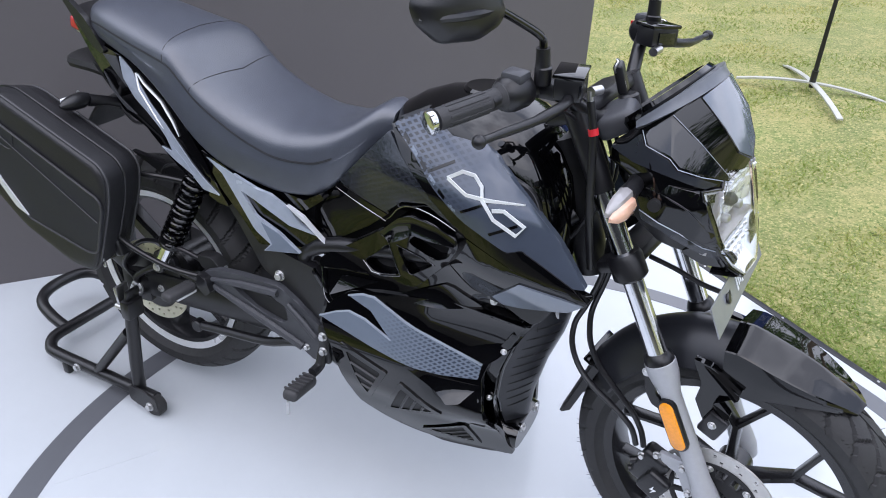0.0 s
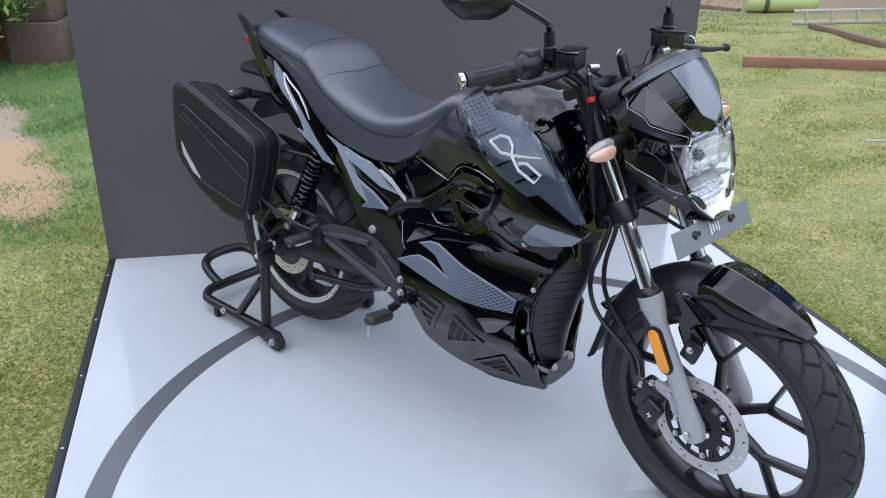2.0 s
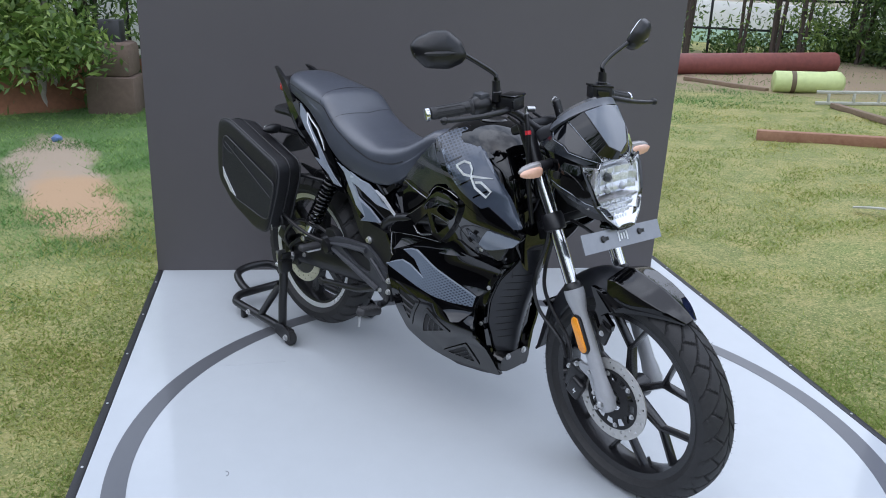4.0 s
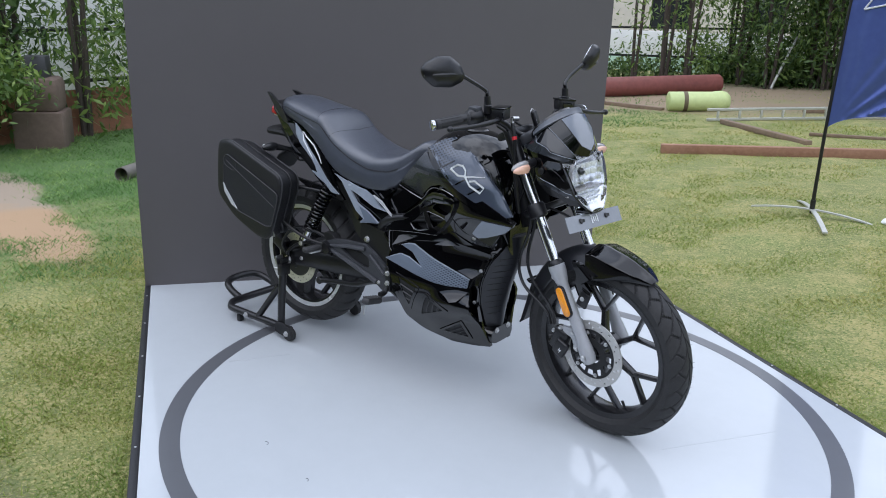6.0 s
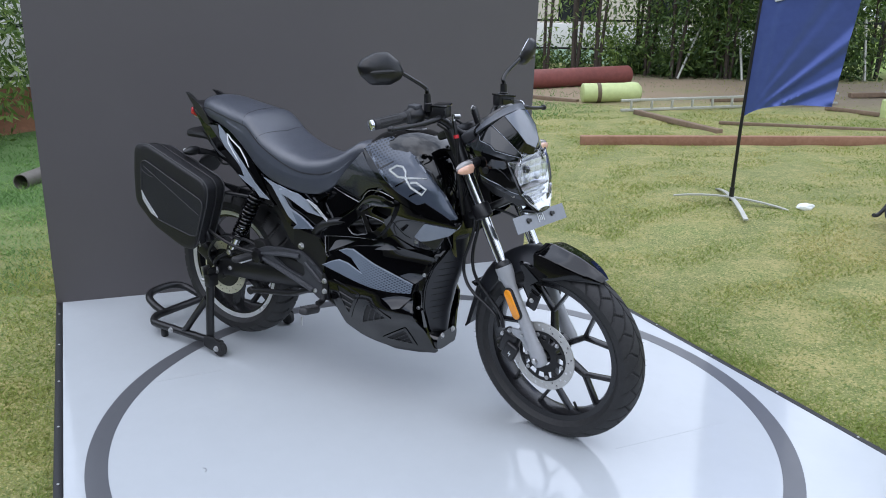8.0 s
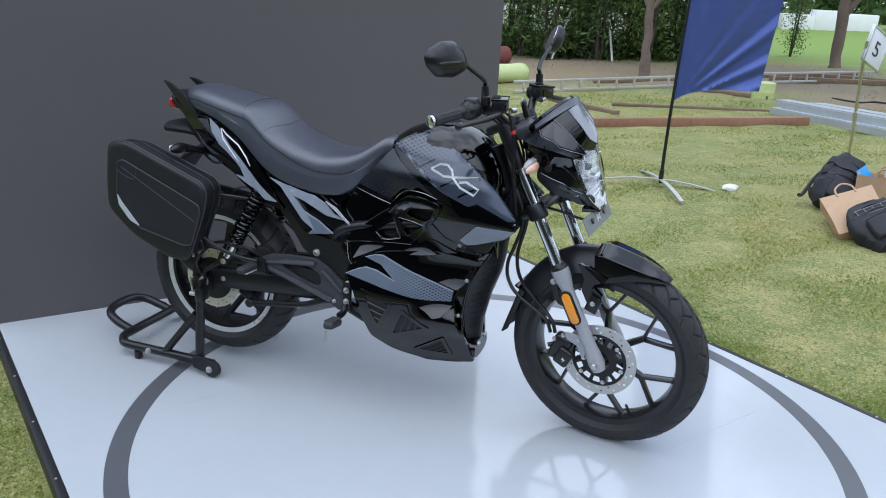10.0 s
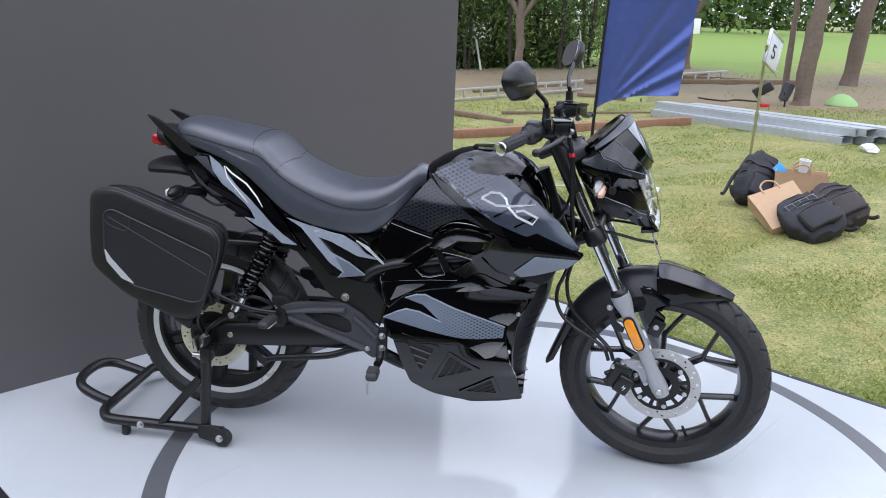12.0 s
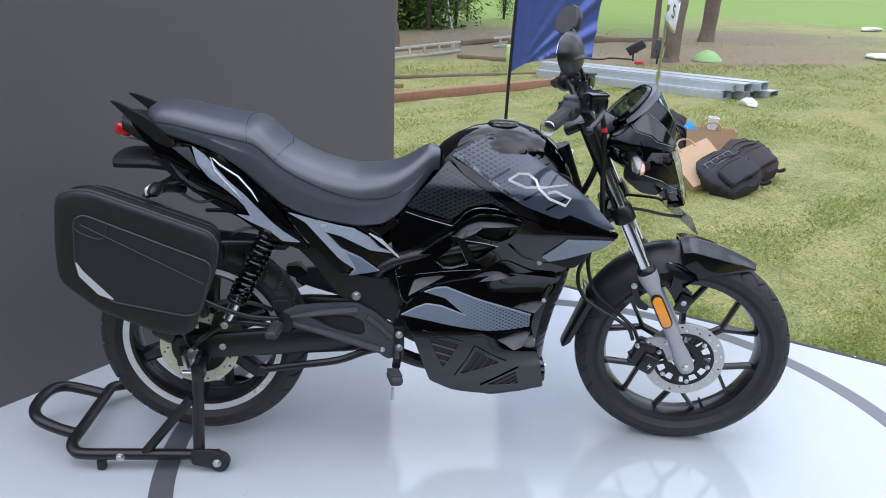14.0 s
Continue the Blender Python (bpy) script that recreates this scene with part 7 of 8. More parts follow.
stand = thing("paddock_stand", BIKE, "black tubular rear paddock stand with rollers", "bike stand")
RT = 0.0165
for s in (-1, 1):
    part("side_rail", tube(bmesh.new(), [(-0.655, s * 0.2, 0.05), (-0.72, s * 0.2, 0.05), (-0.9, s * 0.2, 0.05), (-1.03, s * 0.2, 0.05), (-1.065, s * 0.19, 0.052), (-1.085, s * 0.16, 0.06), (-1.085, s * 0.1, 0.062), (-1.085, 0, 0.062)], RT, 14, smooth=4), STANDMAT, stand, "black tubular rail")
    part("upright", tube(bmesh.new(), [(-0.712, s * 0.2, 0.05), (-0.708, s * 0.2, 0.15), (-0.7, s * 0.195, 0.3)], RT, 14), STANDMAT, stand)
    part("brace", tube(bmesh.new(), [(-0.865, s * 0.2, 0.055), (-0.72, s * 0.198, 0.235)], RT * 0.85, 12), STANDMAT, stand)
    part("hook", boxed((0.03, 0.05, 0.05), 0.005, Matrix.Translation((-0.698, s * 0.19, 0.315))), STANDMAT, stand)
    for dx in (-0.016, 0.016):
        part("hook_arm", boxed((0.01, 0.04, 0.045), 0.003, Matrix.Translation((-0.715 + dx, s * 0.185, 0.345)) @ pose(0, 0, 0, 0, dx * 600, 0)), STEEL if dx < 0 else STANDMAT, stand)
    part("clamp_knob", rod((-0.74, s * 0.2, 0.312), (-0.705, s * 0.2, 0.312), 0.008, 12), STEEL, stand)
    wheel_box = part("roller_bracket", plate([(-0.73, 0.075), (-0.68, 0.08), (-0.635, 0.062), (-0.63, 0.03), (-0.66, 0.018), (-0.73, 0.03)], flat(0.222), 0.006, 0.01, sgn=s), STANDMAT, stand)
    part("roller", disc(0.03, 0.03, Matrix.Translation((-0.655, s * 0.205, 0.032)) @ pose(0, 0, 0, 90), 26, 0.006), RUBBER, stand, "small black rubber roller")
    part("roller_bolt", hexbolt(bmesh.new(), (-0.658, s * 0.222, 0.036), (0, s, 0), 0.009, 0.01), STEEL, stand, "steel bolt")
    part("rail_bolt", hexbolt(bmesh.new(), (-0.93, s * 0.2 + s * 0.015, 0.05), (0, s, 0), 0.009, 0.01), STEEL, stand)
    part("rail_foot", boxed((0.024, 0.026, 0.036), 0.006, pose(-0.99, s * 0.2, 0.019)), STANDMAT, stand)
part("handle_loop", tube(bmesh.new(), [(-1.085, -0.115, 0.06), (-1.15, -0.112, 0.08), (-1.205, -0.095, 0.1), (-1.232, -0.045, 0.11), (-1.232, 0.045, 0.11), (-1.205, 0.095, 0.1), (-1.15, 0.112, 0.08), (-1.085, 0.115, 0.06)], RT, 14, smooth=5), STANDMAT, stand, "looped tubular handle")
# ---- things on the lawn ----
RUST = mat("rusted_steel", (0.3, 0.13, 0.07), 0.75, 0, 0.35, 12, bump=0.4, bump_scale=120, second=(0.36, 0.2, 0.13))
REDPIPE = mat("oxide_red_pipe", (0.2, 0.06, 0.05), 0.6, 0, 0.3, 8, bump=0.2, bump_scale=80)
LIME = mat("pale_lime_paint", (0.5, 0.58, 0.26), 0.5, 0, 0.15, 8, bump=0.15)
BROWNBAND = mat("brown_band", (0.13, 0.1, 0.06), 0.7)
ALLOY = mat("dull_aluminium", (0.5, 0.5, 0.46), 0.45, 0.5, 0.15, 20)
GALV = mat("galvanised_steel", (0.5, 0.53, 0.56), 0.42, 0.55, 0.14, 14, bump=0.08, bump_scale=60)
TIMBER = mat("weathered_timber", (0.2, 0.14, 0.095), 0.85, 0, 0.35, 14, bump=0.5, bump_scale=90)
NAVY = mat("navy_satin_cloth", (0.085, 0.125, 0.36), 0.36, 0.4, 0.12, 12, bump=0.08, bump_scale=500)
FLAGWHITE = mat("white_print", (0.7, 0.72, 0.78), 0.5)
POLEBLK = mat("black_pole", (0.012, 0.012, 0.013), 0.4)
KRAFT = mat("kraft_paper", (0.5, 0.33, 0.2), 0.8, 0, 0.1, 14, bump=0.12, bump_scale=120)
NYLON = mat("black_nylon", (0.019, 0.019, 0.024), 0.7, 0, 0.25, 30, bump=0.5, bump_scale=160)
NYLONGREY = mat("dark_brown_nylon", (0.04, 0.032, 0.033), 0.75, 0, 0.25, 30, bump=0.5, bump_scale=160)
BLUETAG = mat("bright_blue_tag", (0.02, 0.32, 0.75), 0.4)
SIGNWHITE = mat("white_sign_face", (0.75, 0.77, 0.82), 0.35, 0, 0.03, 10)
INK = mat("dark_blue_ink", (0.02, 0.025, 0.09), 0.5)
PLASTICWHITE = mat("crumpled_white_plastic", (0.75, 0.77, 0.75), 0.35, 0, 0.1, 30)
TENTGREEN = mat("pale_green_cloth", (0.3, 0.5, 0.2), 0.7)
CONCRETE = mat("grey_concrete", (0.3, 0.28, 0.26), 0.85, 0, 0.25, 10, bump=0.3, bump_scale=80)
BRICKRED = mat("red_earth_bank", (0.24, 0.11, 0.06), 0.9, 0, 0.35, 10, bump=0.8, bump_scale=40)
BEIGE = mat("pale_plaster", (0.66, 0.6, 0.54), 0.8, 0, 0.1, 3, bump=0.1)
PLASTER = mat("white_wall", (0.78, 0.78, 0.78), 0.8, 0, 0.06, 2)
MINT = mat("mint_green_wall", (0.42, 0.6, 0.48), 0.7, 0, 0.08, 3)
DARKGLASS = mat("dark_window", (0.02, 0.022, 0.025), 0.1)
FENCEBLK = mat("black_fence_paint", (0.014, 0.015, 0.016), 0.5)


def span(a, b, up=0.0):
    """A pose lying on the ground from a to b: local x along it."""
    a, b = Vector((a[0], a[1], gz(*a) + up)), Vector((b[0], b[1], gz(*b) + up))
    d = (b - a).normalized()
    s = Vector((0, 0, 1)).cross(d).normalized()
    n = d.cross(s)
    c = (a + b) / 2
    return Matrix(((d.x, s.x, n.x, c.x), (d.y, s.y, n.y, c.y), (d.z, s.z, n.z, c.z), (0, 0, 0, 1))), (b - a).length


# rusted box beam
m, L = span((-1.46, 5.38), (1.62, 7.02))
solid("steel_beam", boxed((L, 0.09, 0.1), 0.006), RUST, m @ pose(0, 0.045, 0.045), "long rusty steel box beam lying on the lawn", "beam")
# ladders lying on edge
for a, b, n in (((-2.04, 8.12), (0.35, 10.35), 11), ((0.9, 10.9), (2.81, 12.33), 8)):
    m, L = span(a, b)
    lad = thing("ladder", m, "dull aluminium ladder lying on its edge on the lawn", "ladder", "ladders")
    for z in (0.03, 0.16):
        part("stile", boxed((L, 0.03, 0.035), 0.004, pose(0, 0, z)), ALLOY, lad)
    for i in range(n):
        part("rung", boxed((0.03, 0.03, 0.12), 0.006, pose(-L / 2 + L * (i + 0.5) / n, 0, 0.095)), ALLOY, lad)
# timbers round the beds
for a, b, w, h in (((-4.43, 9.25), (-3.0, 8.89), 0.09, 0.06), ((-1.79, 8.03), (-0.42, 6.86), 0.09, 0.06), ((-0.61, 7.6), (1.4, 8.0), 0.06, 0.035), ((-1.3, 9.9), (0.2, 11.2), 0.08, 0.05), ((0.4, 11.4), (2.6, 13.4), 0.1, 0.07), ((1.2, 11.6), (3.9, 11.9), 0.1, 0.08), ((0.3, 9.7), (1.2, 9.2), 0.08, 0.05), ((1.9, 12.6), (3.3, 12.0), 0.12, 0.07)):
    m, L = span(a, b)
    solid("timber", boxed((L, w, h), 0.006), TIMBER, m @ pose(0, 0, h * 0.45, 0, 0.4, 0), "weathered brown timber laid along an earth bed", "timber", "timbers")
# oxide pipe
m, L = span((-3.44, 12.25), (-6.4, 7.8))
bm = bmesh.new()
lathe(bm, [(0.165, -L / 2), (0.17, -L / 2 + 0.01), (0.17, L / 2), (0.155, L / 2), (0.155, -L / 2)], pose(0, 0, 0, 0, 90, 0), 36, closed=True)
solid("steel_pipe", bm, REDPIPE, m @ pose(0, 0, 0.155), "long oxide-red steel pipe lying on timbers", "pipe")
for t in (-0.42, 0.0, 0.42):
    solid("pipe_bearer", boxed((0.12, 0.6, 0.07), 0.008), TIMBER, m @ pose(t * L, 0, -0.03), "dark timber bearer under the steel pipe", "timber", "pipe bearers")
# lime drum
m, L = span((-2.95, 8.93), (-2.28, 9.4))
drum = thing("gas_cylinder", m @ pose(0, 0, 0.145), "pale lime-green painted cylinder with a brown band", "cylinder")
bm = bmesh.new()
lathe(bm, [(0.12, -L / 2), (0.142, -L / 2 + 0.015), (0.142, L / 2 - 0.18), (0.148, L / 2 - 0.15), (0.155, L / 2 - 0.05), (0.14, L / 2 + 0.02), (0.09, L / 2 + 0.07), (0.02, L / 2 + 0.085)], pose(0, 0, 0, 0, 90, 0), 32)
part("drum_body", bm, LIME, drum)
part("brown_band", lathe(bmesh.new(), [(0.1425, -0.03), (0.1445, -0.03), (0.1445, 0.03), (0.1425, 0.03)], pose(-L * 0.2, 0, 0, 0, 90, 0), 32, closed=True), BROWNBAND, drum, "brown stained band")
bm = lathe(bmesh.new(), [(0.0, 0.24), (0.13, 0.24), (0.15, 0.23), (0.152, 0.12), (0.155, 0.11), (0.152, 0.1), (0.15, 0.01), (0.14, 0.0), (0.0, 0.0)], Matrix(), 28)
solid("lime_drum", bm, LIME, pose(1.12, 9.32, gz(1.12, 9.32) - 0.03, 0, 0, 20), "short pale lime-painted drum standing on the grass", "drum")
# stack of galvanised channels
a, b = (1.19, 7.72), (2.98, 5.95)
m, L = span(a, b)


def channel(length, w, h, t=0.006):
    bm = bmesh.new()
    pr = [(-w / 2, 0), (w / 2, 0), (w / 2, h), (w / 2 - 0.03, h), (w / 2 - 0.03, h - t), (w / 2 - t, h - t), (w / 2 - t, t), (-w / 2 + t, t), (-w / 2 + t, h - t), (-w / 2 + 0.03, h - t), (-w / 2 + 0.03, h), (-w / 2, h)]
    loft(bm, [[Vector((x, y, z)) for y, z in pr] for x in (-length / 2, length / 2)])
    return bm


for i, (dx, y, z, rx, w) in enumerate(((0.0, 0.1, 0.0, 0, 0.2), (0.06, 0.33, 0.0, 0, 0.2), (0.15, 0.56, 0.0, 0, 0.2), (-0.05, 0.12, 0.165, 180, 0.2), (0.1, 0.34, 0.165, 180, 0.2), (0.18, 0.57, 0.165, 180, 0.2), (0.05, 0.2, 0.165, 0, 0.2), (0.16, 0.43, 0.165, 0, 0.2), (0.02, 0.25, 0.33, 180, 0.2), (0.2, 0.5, 0.33, 180, 0.2))):
    z = z * 0.5
    ob = solid("steel_channel", channel(L + 0.12 * (i % 3) - 0.1, w, 0.075), GALV, m @ pose(dx, y, z + 0.003, rx, 0, 0.6 * ((i * 7) % 5 - 2)), "galvanised steel channel in a stack on the lawn", "steel channel", "stacked channels")
# feather flag on a cross base
fb = Vector((0.475, 3.57, gz(0.475, 3.57)))
flag = thing("feather_flag", Matrix.Translation(fb), "navy blue feather flag on a black pole and cross base", "flag")
for a, l in ((3, 0.41), (183, 0.41), (-65, 0.48), (115, 0.48)):
    pts = [Vector((math.cos(radians(a)) * l * t, math.sin(radians(a)) * l * t, 0.045 * (1 - t * t) + 0.008)) for t in (0, 0.25, 0.5, 0.75, 1)]
    bm = bmesh.new()
    sd = Vector((-math.sin(radians(a)), math.cos(radians(a)), 0)) * 0.016
    loft(bm, [[p + sd, p - sd, p - sd + Vector((0, 0, 0.009)), p + sd + Vector((0, 0, 0.009))] for p in pts])
    part("base_arm", bm, ALLOY, flag, "pale steel base arm")
top = Vector((0.1, -0.22, 2.55))
POLE = [Vector((0, 0, 0.03)), Vector((0.002, -0.02, 0.33)), Vector((0.008, -0.045, 0.66)), Vector((0.03, -0.09, 1.3)), top]
part("pole", tube(bmesh.new(), POLE, [0.013, 0.012, 0.011, 0.009, 0.006], 12, smooth=4), POLEBLK, flag, "slim black pole")
part("pole_joint", rod((0.0, 0.0, 0.06), (0.001, -0.006, 0.13), 0.018), POLEBLK, flag)
sp = spline(POLE, 24)


def pole_at(z):
    return min(sp, key=lambda p: abs(p.z - z))


bm = bmesh.new()
cols, rows = 80, 92
G = []
for j in range(rows):
    v = j / (rows - 1)
    row = []
    for i in range(cols):
        u = i / (cols - 1)
        z = 0.64 + 1.85 * v
        zz = z + (0.1 * (1 - math.exp(-5 * u)) + 0.03 * u) * (1 - v * 0.6)
        p = pole_at(z)
        w = 0.56 + 0.1 * v
        # folds fan out from the lower tie on the pole
        rad, th = math.hypot(u * w, zz - 0.6), math.atan2(zz - 0.6, u * w + 0.01)
        fan = math.sin(31 * th + 0.6 * math.sin(5 * th)) + 0.4 * math.sin(53 * th + 1.0)
        wave = (0.0145 * min(1, rad / 0.4) * fan * min(1, max(0.12, (1.2 - th) * 2.2)) + 0.02 * math.sin(6 * (u - 0.5 * z)) + 0.005 * math.sin(60 * u + 3 * z) * max(0, 1 - u * 3)) * min(1, u * 4)
        row.append(bm.verts.new((p.x + u * w, p.y - 0.05 * u + wave, zz)))
    G.append(row)
for j in range(rows - 1):
    for i in range(cols - 1):
        bm.faces.new((G[j][i], G[j][i + 1], G[j + 1][i + 1], G[j + 1][i]))
hem = [G[j][cols - 1].co.copy() for j in range(rows)]
hem2 = [G[0][i].co.copy() for i in range(cols)]
cloth_pt = {(i, j): G[j][i].co.copy() for j in range(rows) for i in range(cols)}
bmesh.ops.solidify(bm, geom=bm.faces[:], thickness=0.0012)
cloth = part("flag_cloth", bm, NAVY, flag, "rippled navy satin cloth", None, 80)
part("hem", tube(bmesh.new(), hem, 0.0025, 6), NAVY, cloth)
part("hem", tube(bmesh.new(), hem2, 0.0025, 6), NAVY, cloth)
for pts in ([(6, 18), (13, 22), (22, 22), (14, 18), (6, 18)], [(19, 18), (30, 25)], [(20, 25), (26, 18), (36, 18), (36, 22)]):
    part("printed_line", tube(bmesh.new(), [cloth_pt[(2 * p[0], 2 * p[1])] + Vector((0, -0.006, 0)) for p in pts], 0.0065, 6), FLAGWHITE, cloth, "white printed emblem line")
# crumpled bottle, rag and litter
def crumple(name, x, y, r, sx, sy, sz, material, label, cat, seed):
    bm = bmesh.new()
    bmesh.ops.create_icosphere(bm, subdivisions=3, radius=r)
    for v in bm.verts:
        k = 1 + 0.35 * noise.noise(v.co * (2.4 / r) * 0.35 + Vector((seed, 0, 0))) + 0.2 * noise.noise(v.co * (7 / r) * 0.3 + Vector((0, seed, 0)))
        v.co = Vector((v.co.x * sx * k, v.co.y * sy * k, max(-r * sz * 0.7, v.co.z * sz * k)))
    return solid(name, bm, material, pose(x, y, gz(x, y) + r * sz * 0.6, 0, 0, 40 * seed), label, cat)


crumple("plastic_wrapper", 0.97, 3.66, 0.048, 1.3, 0.8, 0.6, PLASTICWHITE, "crumpled clear-white plastic wrapper on the grass", "litter", 1)
crumple("rag", 3.08, 5.63, 0.09, 1.5, 0.9, 0.55, PLASTICWHITE, "crumpled white rag beside the steel stack", "rag", 2)
crumple("drink_can", -5.7, 0.6, 0.04, 1.2, 0.8, 0.9, mat("blue_can", (0.12, 0.2, 0.4), 0.4), "blue crushed can on the bare earth", "can", 3)
crumple("plastic_sheet", 6.4, 9.4, 0.13, 1.8, 1.2, 0.4, PLASTICWHITE, "crumpled white plastic sheet on the far lawn", "sheeting", 4)
crumple("plastic_sheet", 9.2, 15.0, 0.14, 2.2, 1.0, 0.35, PLASTICWHITE, "pale torn plastic sheet on the far lawn", "sheeting", 5)
# cloth dome
bm = lathe(bmesh.new(), [(0.21, 0), (0.2, 0.03), (0.14, 0.09), (0.07, 0.135), (0.0, 0.15)], Matrix(), 24)
solid("cloth_dome", bm, TENTGREEN, pose(3.81, 9.2, gz(3.81, 9.2)), "pale green cloth dome on the bare earth", "dome cover")

# number sign
sb = Vector((1.79, 4.5, gz(1.79, 4.5)))
sign = thing("number_sign", Matrix.Translation(sb), "white numbered sign on a slim leaning steel post", "sign")
post = part("post", tube(bmesh.new(), [Vector(q) - sb for q in ((1.8, 4.55, sb.z - 0.05), (1.735, 4.19, 0.65), (1.69, 3.99, 1.08), (1.687, 3.96, 1.2))], 0.011, 12), STEEL, sign, "slim steel post")
part("post_collar", rod(Vector((1.737, 4.2, 0.63)) - sb, Vector((1.73, 4.17, 0.69)) - sb, 0.016), STEEL, sign)
bx = Vector((0.147, 0.262, -0.1)).normalized()
bz = Vector((0.012, 0.02, 0.23))
bz = (bz - bx * bz.dot(bx)).normalized()
by = bz.cross(bx)
SM = Matrix.Translation(Vector((1.768, 4.11, 1.143)) - sb) @ Matrix(((bx.x, by.x, bz.x, 0), (bx.y, by.y, bz.y, 0), (bx.z, by.z, bz.z, 0), (0, 0, 0, 1)))
board = part("board", boxed((0.29, 0.012, 0.235), 0.003, SM), SIGNWHITE, sign, "white sign board")
for d, o in (((0.31, 0.02, 0.016), (0, 0.12)), ((0.31, 0.02, 0.012), (0, -0.12)), ((0.012, 0.02, 0.25), (0.15, 0)), ((0.02, 0.024, 0.25), (-0.15, 0))):
    part("sign_frame", boxed(d, 0.003, SM @ pose(o[0], 0, o[1])), STEEL, board, "silver frame bar")
cu = bpy.data.curves.new("numeral", "FONT")
cu.body, cu.size, cu.extrude, cu.align_x, cu.align_y = "5", 0.15, 0.001, "CENTER", "CENTER"
num = new("numeral", cu)
cu.materials.append(INK)
num.parent = board
num.matrix_basis = SM @ pose(-0.01, -0.0085, -0.01, 90, 0, 0) @ Matrix.Diagonal((1.5, 1, 1, 1))
tagged(num, "dark blue number five")


CORD = mat("grey_cord", (0.3, 0.31, 0.33), 0.6)


# bags
def backpack(m, w, h, d, material, label, seed, tag=False, grid=False):
    bag = thing("backpack", m, label, "backpack", "bags on the lawn")
    bm = bmesh.new()
    rings = []
    for i in range(22):
        t = i / 21
        k = math.sin(math.pi * min(1, 0.06 + t * 0.9)) ** 0.32 if 0 < t < 1 else 0.55
        zz = h * t
        dd = d * (1.0 - 0.45 * t ** 1.6) * k
        ring = []
        for j in range(28):
            a = math.tau * j / 28
            c, s = math.cos(a), math.sin(a)
            wx = w / 2 * k * math.copysign(abs(c) ** 0.45, c)
            dy = dd / 2 * math.copysign(abs(s) ** 0.5, s)
            q = Vector((wx, dy, zz))
            q += q.normalized() * (0.04 * noise.noise(Vector((wx * 7 + seed, dy * 7, zz * 7))) + 0.055 * (0.3 - abs(noise.noise(Vector((wx * 11 + seed, dy * 11, zz * 21)))))) + Vector((0, 0.006 * noise.noise(Vector((wx * 40, zz * 40, seed))), 0))
            ring.append(q)
        rings.append(ring)
    part("bag_body", loft(bm, rings), material, bag, "", None, 34)
    pocket = boxed((w * 0.66, 0.036, h * 0.4), 0.014, pose(0, 0, 0), 3)
    bmesh.ops.subdivide_edges(pocket, edges=pocket.edges[:], cuts=3, use_grid_fill=True)
    for v in pocket.verts:
        v.co += Vector((0, -0.02 * (1 - (v.co.x / (w * 0.4)) ** 2), 0)) + v.co.normalized() * 0.012 * noise.noise(v.co * 26 + Vector((seed, 0, 0)))
        v.co += Vector((0, -d * 0.46, h * 0.3))
    part("front_pocket", pocket, material, bag, "bulging front pocket", None, 50)
    for z in (0.5, 0.72):
        part("strap_band", tube(bmesh.new(), [(w * 0.5 * math.cos(t), -d * (0.52 - 0.2 * z) * abs(math.sin(t)) ** 0.6 - 0.004, h * z + 0.01 * math.sin(5 * t)) for t in [math.pi * i / 14 for i in range(15)]], 0.006, 6), POLEBLK, bag)
    part("pocket_zip", tube(bmesh.new(), [(-w * 0.3, -d * 0.46 - 0.015, h * 0.52), (0, -d * 0.5 - 0.012, h * 0.56), (w * 0.3, -d * 0.46 - 0.015, h * 0.52)], 0.004, 6, smooth=4), POLEBLK, bag)
    part("main_zip", tube(bmesh.new(), [(w * 0.47 * math.cos(t), -d * 0.25, h * 0.55 + h * 0.36 * math.sin(t)) for t in [math.pi * i / 12 for i in range(13)]], 0.004, 6), POLEBLK, bag)
    part("carry_loop", tube(bmesh.new(), [(-0.04, d * 0.05, h * 0.97), (-0.03, d * 0.05, h * 1.06), (0.03, d * 0.05, h * 1.06), (0.04, d * 0.05, h * 0.97)], 0.007, 8, smooth=4), material, bag)
    for s in (-1, 1):
        part("shoulder_strap", tube(bmesh.new(), [(s * w * 0.2, d * 0.3, h * 0.9), (s * w * 0.4, d * 0.55, h * 0.6), (s * w * 0.5, d * 0.5, h * 0.15), (s * w * 0.62, d * 0.3, 0.01)], 0.013, 8, smooth=5), material, bag)
    if tag:
        part("blue_tag", boxed((0.09, 0.006, 0.075), 0.002, Matrix.Translation((w * 0.22, -d * 0.56, h * 0.76)) @ pose(0, 0, 0, 5, 25, 0)), BLUETAG, bag, "bright blue luggage tag")
    if grid:
        for i in range(5):
            part("cord", tube(bmesh.new(), [(-w * 0.3 + w * 0.15 * i, -d * 0.36, h * 0.7), (-w * 0.3 + w * 0.15 * i, -d * 0.33, h * 0.84)], 0.0016, 6), CORD, bag, "pale cord")
        for z in (0.7, 0.84):
            part("cord", tube(bmesh.new(), [(-w * 0.32, -d * (0.58 - z * 0.3), h * z), (w * 0.32, -d * (0.58 - z * 0.3), h * z)], 0.0016, 6), CORD, bag, "pale cord")
    return bag


